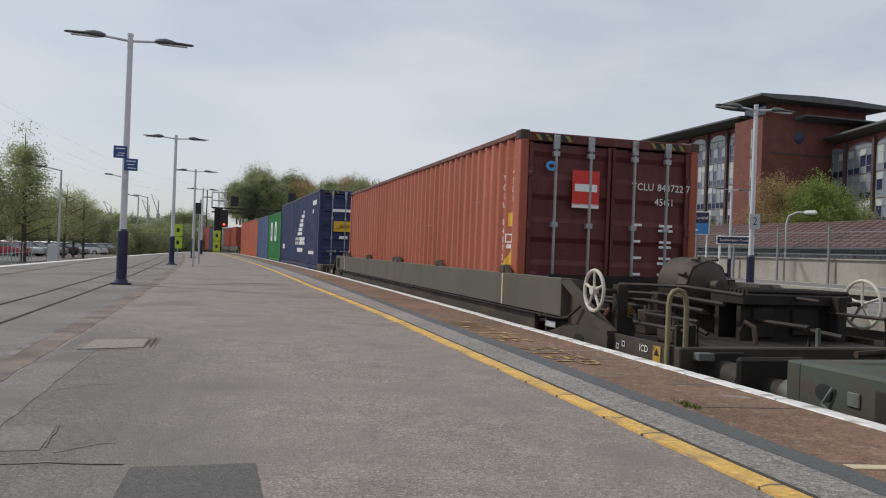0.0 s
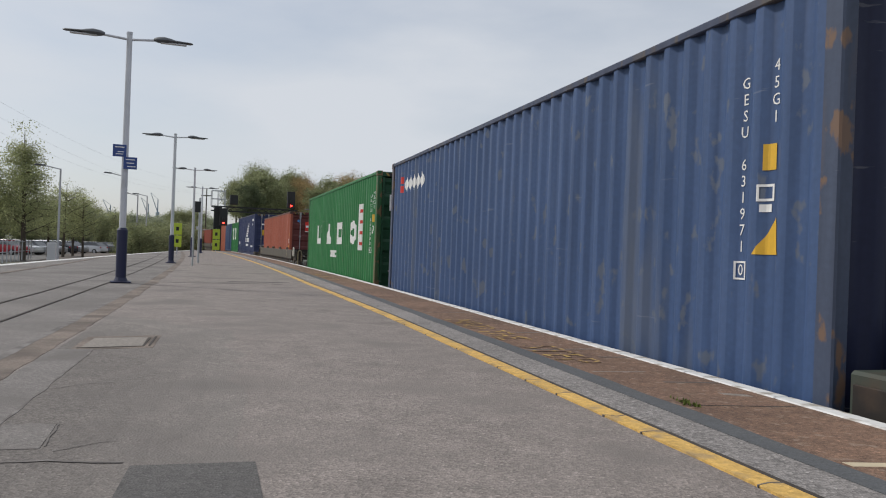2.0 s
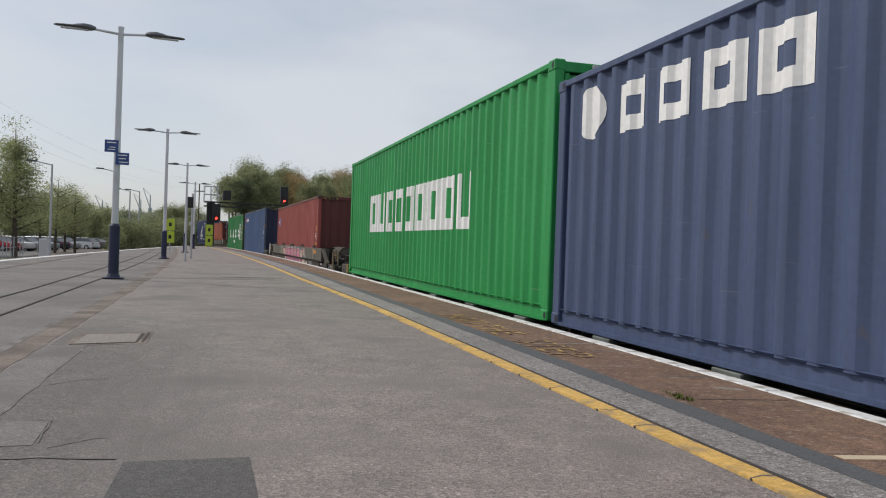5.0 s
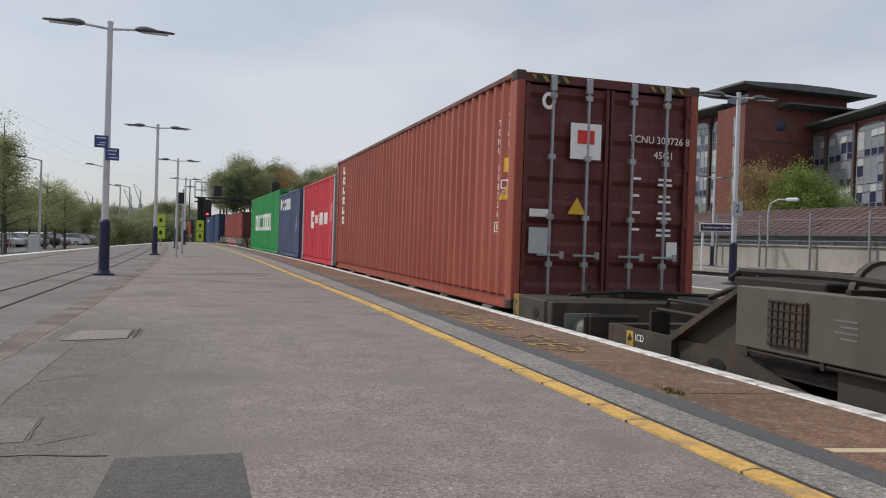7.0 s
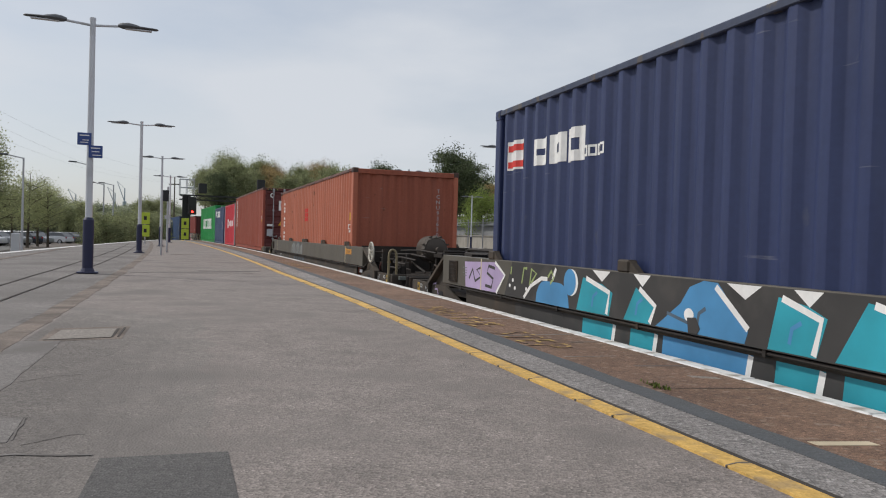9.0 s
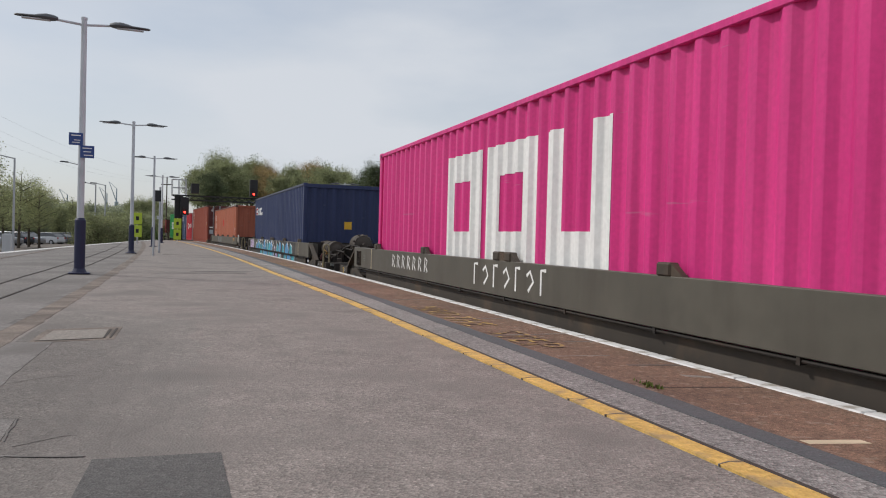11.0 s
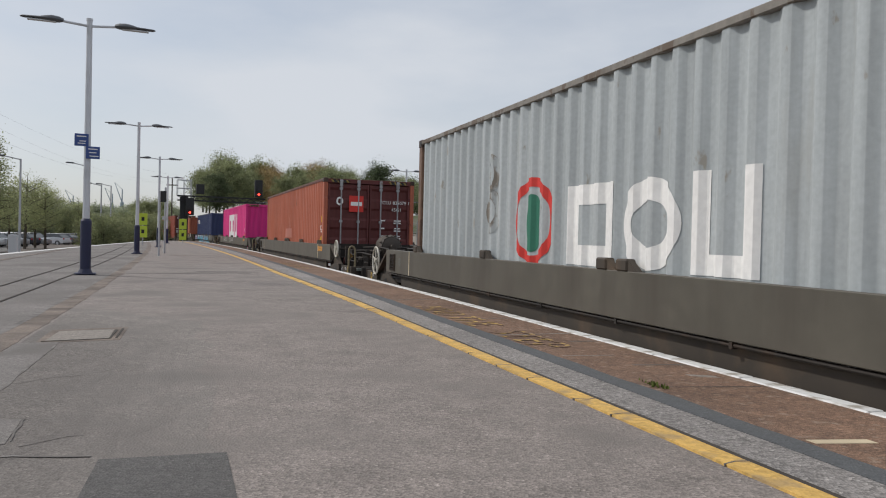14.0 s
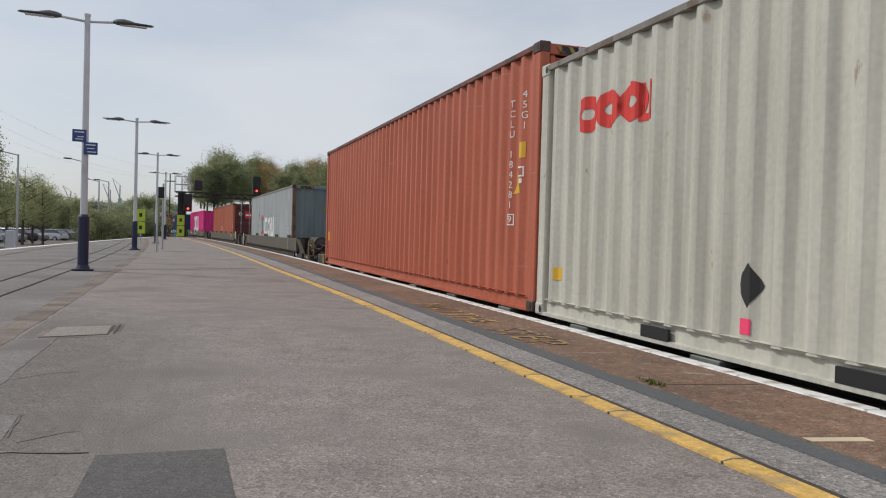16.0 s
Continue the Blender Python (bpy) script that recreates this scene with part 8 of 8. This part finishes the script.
q = toward(9.45, 40)
station_sign(pose(q.x, q.y, 0, 0, 0, 73), 1.95, 1.05, 2.12, "large navy and blue station name sign on white posts", True, 0.215)
q = toward(12.6, 31)
station_sign(pose(q.x, q.y, 0, 0, 0, 73), 1.25, 0.24, 1.50, "small navy station name board on thin posts", False, 0.125)
q = toward(5.6, 46)
p = thing("poster_stand", pose(q.x, q.y, 0, 0, 0, 80), "white and blue poster stand on the far platform", "poster stand")
part("frame", Mesh().box(0, 0.1, -0.9, 0.9, 0.012, 2.1, 0.02), M["white"], p)
part("poster", Mesh().box(-0.02, 0.0, -0.8, 0.8, 0.15, 0.95, 0.004), M["sign_cyan"], p)
part("poster", Mesh().box(-0.02, 0.0, -0.6, 0.6, 1.1, 2.0, 0.004), M["grey_board"], p)
q = toward(7.4, 43)
p = thing("direction_sign", pose(q.x, q.y, 0, 0, 0, 80), "dark blue sign in a white tube frame", "sign")
part("frame", Mesh().tube([(0, 0.55, 0.003), (0, 0.55, 2.0), (0, 0.45, 2.1), (0, -0.45, 2.1), (0, -0.55, 2.0), (0, -0.55, 0.003)], 0.04, 8), M["white"], p)
part("board", Mesh().box(-0.03, 0.0, -0.45, 0.45, 1.35, 1.95, 0.005), M["sign_navy"], p)
for az_, d in ((15.8, 46), (8.2, 60)):
    q = toward(az_, d, -1.2)
    p = thing("street_lamp", pose(q.x, q.y, q.z, 0, 0, 60), "grey swan-neck lamp behind the boundary wall", "lamp", "swan-neck lamps")
    h = 4.6
    part("pole", Mesh().tube([(0, 0, 0), (0, 0, h - 0.4), (0, -0.1, h), (0, -0.5, h + 0.2), (0, -0.9, h + 0.2)], 0.05, 8), M["galv"], p, smooth=True)
    part("lantern", Mesh().box(-0.15, 0.15, -1.5, -0.9, h + 0.1, h + 0.3, 0.05), M["white"], p)


# ---- brick office building behind the station ----
def wall_pose(a, b):
    """x runs from a to b along a wall's foot, y points away behind it."""
    return pose(a.x, a.y, 0, 0, 0, math.degrees(math.atan2(b.y - a.y, b.x - a.x)))


def window_unit(w, h, seed):
    """One storey's window of a bay: a frame, and four columns of a dark spandrel, a tall pane and a top light."""
    rn = random.Random(seed)
    out = []
    rows = ((0.06, h * 0.27), (h * 0.27 + 0.05, h * 0.70), (h * 0.70 + 0.05, h - 0.06))
    fr = Mesh().box(0, w, -0.06, 0.0, 0, 0.06).box(0, w, -0.06, 0.0, h - 0.06, h)
    for k in range(5):
        x = (w - 0.08) * k / 4
        fr.box(x, x + 0.08, -0.07, 0.0, 0.06, h - 0.06)
    for lo, hi in rows[:2]:
        fr.box(0.08, w - 0.08, -0.055, -0.005, hi, hi + 0.05)
    out.append(("frame", fr.data("frame", M["frame_pale"])))
    for k in range(4):
        x0, x1 = (w - 0.08) * k / 4 + 0.08, (w - 0.08) * (k + 1) / 4
        for j, (lo, hi) in enumerate(rows):
            r = rn.random()
            mt = ("pane_blue" if r < 0.8 else "pane_sky_grey", "pane_sky_grey" if r < 0.55 else ("pane_blue" if r < 0.85 else "pane_pale"), "pane_pale" if r < 0.5 else "pane_sky_grey")[j]
            tilt = rn.choice([0.0, 0.0, 0.10]) if j == 2 else 0.0
            v = [(x, y - tilt * (hi - z) / (hi - lo), z) for x in (x0, x1) for y in (-0.035, -0.015) for z in (lo, hi)]
            out.append(("pane", Mesh().add(v, [(0, 1, 3, 2), (4, 6, 7, 5), (0, 4, 5, 1), (2, 3, 7, 6), (0, 2, 6, 4), (1, 5, 7, 3)]).data("pane", M[mt])))
    return out


UNITS = [window_unit(2.9, 3.0, k) for k in range(9)]


def facade(b, m, length, bays, z0, z1, storeys, seed, arched=True):
    """Brick piers between tall banks of windows, one bank a bay; x along the wall."""
    rn = random.Random(seed)
    pitch = length / bays
    fill = (z1 - z0 - 1.2) / storeys
    w = part("wall", Mesh().box(0, length, 0.02, 0.5, -1.3, z1), M["brick"], b)
    w.matrix_local = m
    for k in range(bays + 1):
        x = k * pitch
        p = part("pier", Mesh().box(x - 0.22, x + 0.22, -0.35, 0.02, -1.3, z1 - 0.2, 0.03), M["steel_pier"], b)
        p.matrix_local = m
    for k in range(bays):
        for j in range(storeys):
            unit = rn.choice(UNITS)
            win = new("window")
            win.parent = b
            x = k * pitch + 0.36
            win.matrix_local = m @ Matrix.Translation((x, 0.0, z0 + j * fill)) @ Matrix.Diagonal(((pitch - 0.72) / 2.9, 1, fill * 0.97 / 3.0, 1))
            for nm, me in unit:
                o = new(nm, me)
                o.parent = win
        if arched:
            x = k * pitch + pitch / 2
            a = [((pitch - 1.0) / 2 * math.cos(t_ * 0.2618) + x, z1 - 1.25 + 0.75 * math.sin(t_ * 0.2618)) for t_ in range(13)]
            q = part("window_head", Mesh().prism(a, 1, -0.05, 0.015), M["pane_sky_grey"], b)
            q.matrix_local = m


office = thing("office_building", Matrix(), "large red-brick office building with tall window bays and an overhanging roof", "building")
A, B = Vector((10.1, 133.6, 0)), Vector((24.2, 102.2, 0))
u_ = (B - A).normalized()
v_ = Vector((-u_.y, u_.x, 0))
facade(office, wall_pose(A, B), (B - A).length, 8, 1.8, 18.2, 5, 31)
q = part("roof", Mesh().prism([(-2.4, 18.75), (-2.4, 18.95), (6, 20.2), (14, 20.2), (22, 18.9), (22, 18.3), (0.6, 18.25)], 0, -1.6, (B - A).length + 1), M["slate"], office)
q.matrix_local = wall_pose(A, B)
C = Vector((24.36, 96.99, 0))
tower = wall_pose(C - u_ * 5.2, C)
q = part("tower_wall", Mesh().box(0, 5.2, 0, 16.5, -1.3, 18.3), M["brick"], office)
q.matrix_local = tower
q = part("tower_storey", Mesh().box(0.8, 4.6, 0.8, 15.7, 18.3, 20.6), M["brick"], office)
q.matrix_local = tower
q = part("tower_roof", Mesh().prism([(-1.6, 20.45), (-1.6, 20.7), (6.0, 21.0), (11.0, 21.0), (18.2, 20.7), (18.2, 20.45), (16.0, 20.25), (0.5, 20.25)], 0, -2.0, 6.8), M["slate"], office)
q.matrix_local = tower
q = part("roof_plant", Mesh().box(2, 4, 13.0, 15.5, 20.8, 21.5, 0.1).box(3, 4.5, 4, 7, 20.9, 21.3, 0.1), M["slate"], office)
q.matrix_local = tower
for zz in (4.0, 7.3, 10.6, 13.9):
    for y in (12.8,):
        win = new("window")
        win.parent = office
        win.matrix_local = tower @ pose(5.2, y, zz, 0, 0, 90) @ Matrix.Diagonal((0.55, 1, 0.85, 1))
        for nm, me in UNITS[1]:
            o = new(nm, me)
            o.parent = win
for zz in (3.0, 6.6, 10.2, 13.8):
    win = new("window")
    win.parent = office
    win.matrix_local = tower @ pose(3.2, -0.01, zz) @ Matrix.Diagonal((0.35, 1, 1.1, 1))
    for nm, me in UNITS[2]:
        o = new(nm, me)
        o.parent = win
q = part("canopy_roof", Mesh().prism([(5.2, 18.15), (7.4, 18.45), (7.4, 18.6), (5.2, 18.75)], 1, 4.5, 16.0), M["slate"], office)
q.matrix_local = tower
q = part("corner_glazing", Mesh().box(0.74, 0.80, 0.8, 6.5, 18.75, 20.2).box(0.8, 4.66, 0.74, 0.80, 18.75, 20.2), M["pane_blue"], office)
q.matrix_local = tower
for k in range(6):
    q = part("mullion", Mesh().box(0.70, 0.745, 0.85 + 1.1 * k, 0.93 + 1.1 * k, 18.7, 20.25), M["frame_pale"], office)
    q.matrix_local = tower
q = part("round_window", Mesh().tube([(5.19, 5.2, 16.2), (5.25, 5.2, 16.2)], 0.75, 20), M["pane_blue"], office)
q.matrix_local = tower
for y in (10.2, 14.9):
    q = part("downpipe", Mesh().tube([(5.26, y, -1.2), (5.26, y, 18.1)], 0.07, 6), M["slate"], office)
    q.matrix_local = tower
q = part("brick_band", Mesh().box(5.19, 5.24, 1, 11, 14.0, 14.25).box(5.19, 5.24, 1, 11, 10.0, 10.25), M["steel_pier"], office)
q.matrix_local = tower
wing = thing("office_wing", Matrix(), "red-brick office wing with arched window bays and a grey roof", "building")
A2, B2 = Vector((33.3, 103.8, 0)), Vector((39.4, 61.5, 0))
facade(wing, wall_pose(A2, B2), (B2 - A2).length, 7, 2.6, 15.6, 4, 57)
q = part("roof", Mesh().prism([(-1.4, 16.2), (-1.4, 16.45), (8, 19.5), (9, 19.5), (16, 16.4), (16, 15.8), (0.6, 15.65)], 0, -2.5, (B2 - A2).length + 1), M["slate"], wing)
q.matrix_local = wall_pose(A2, B2)
q = part("end_wall", Mesh().box(-0.5, 0.02, 0, 14, -1.3, 15.9), M["brick"], wing)
q.matrix_local = wall_pose(A2, B2)


# ---- everything that moves: the train draws away along its line, slowing a little ----
def gone(t):
    return 13.1776 * t - 0.019668 * ((t - 8) ** 2 - 64)


def ride(s, z, half):
    """The pose of a vehicle whose middle is at s, standing on the line at two points."""
    a, b = at(s - half), at(s + half)
    m = (a + b) / 2
    return pose(m.x, m.y, z, 0, 0, math.degrees(math.atan2(b.y - a.y, b.x - a.x)))


def motions():
    times = [0.5 * k for k in range(33)]
    for ob, mid, z in CONTAINERS:
        walk(ob, [(t, ride(mid + gone(t), z, 6.5)) for t in times])
    for ob, mid, z in WAGONS:
        walk(ob, [(t, ride(mid + gone(t), z, 6.5)) for t in times])


motions()
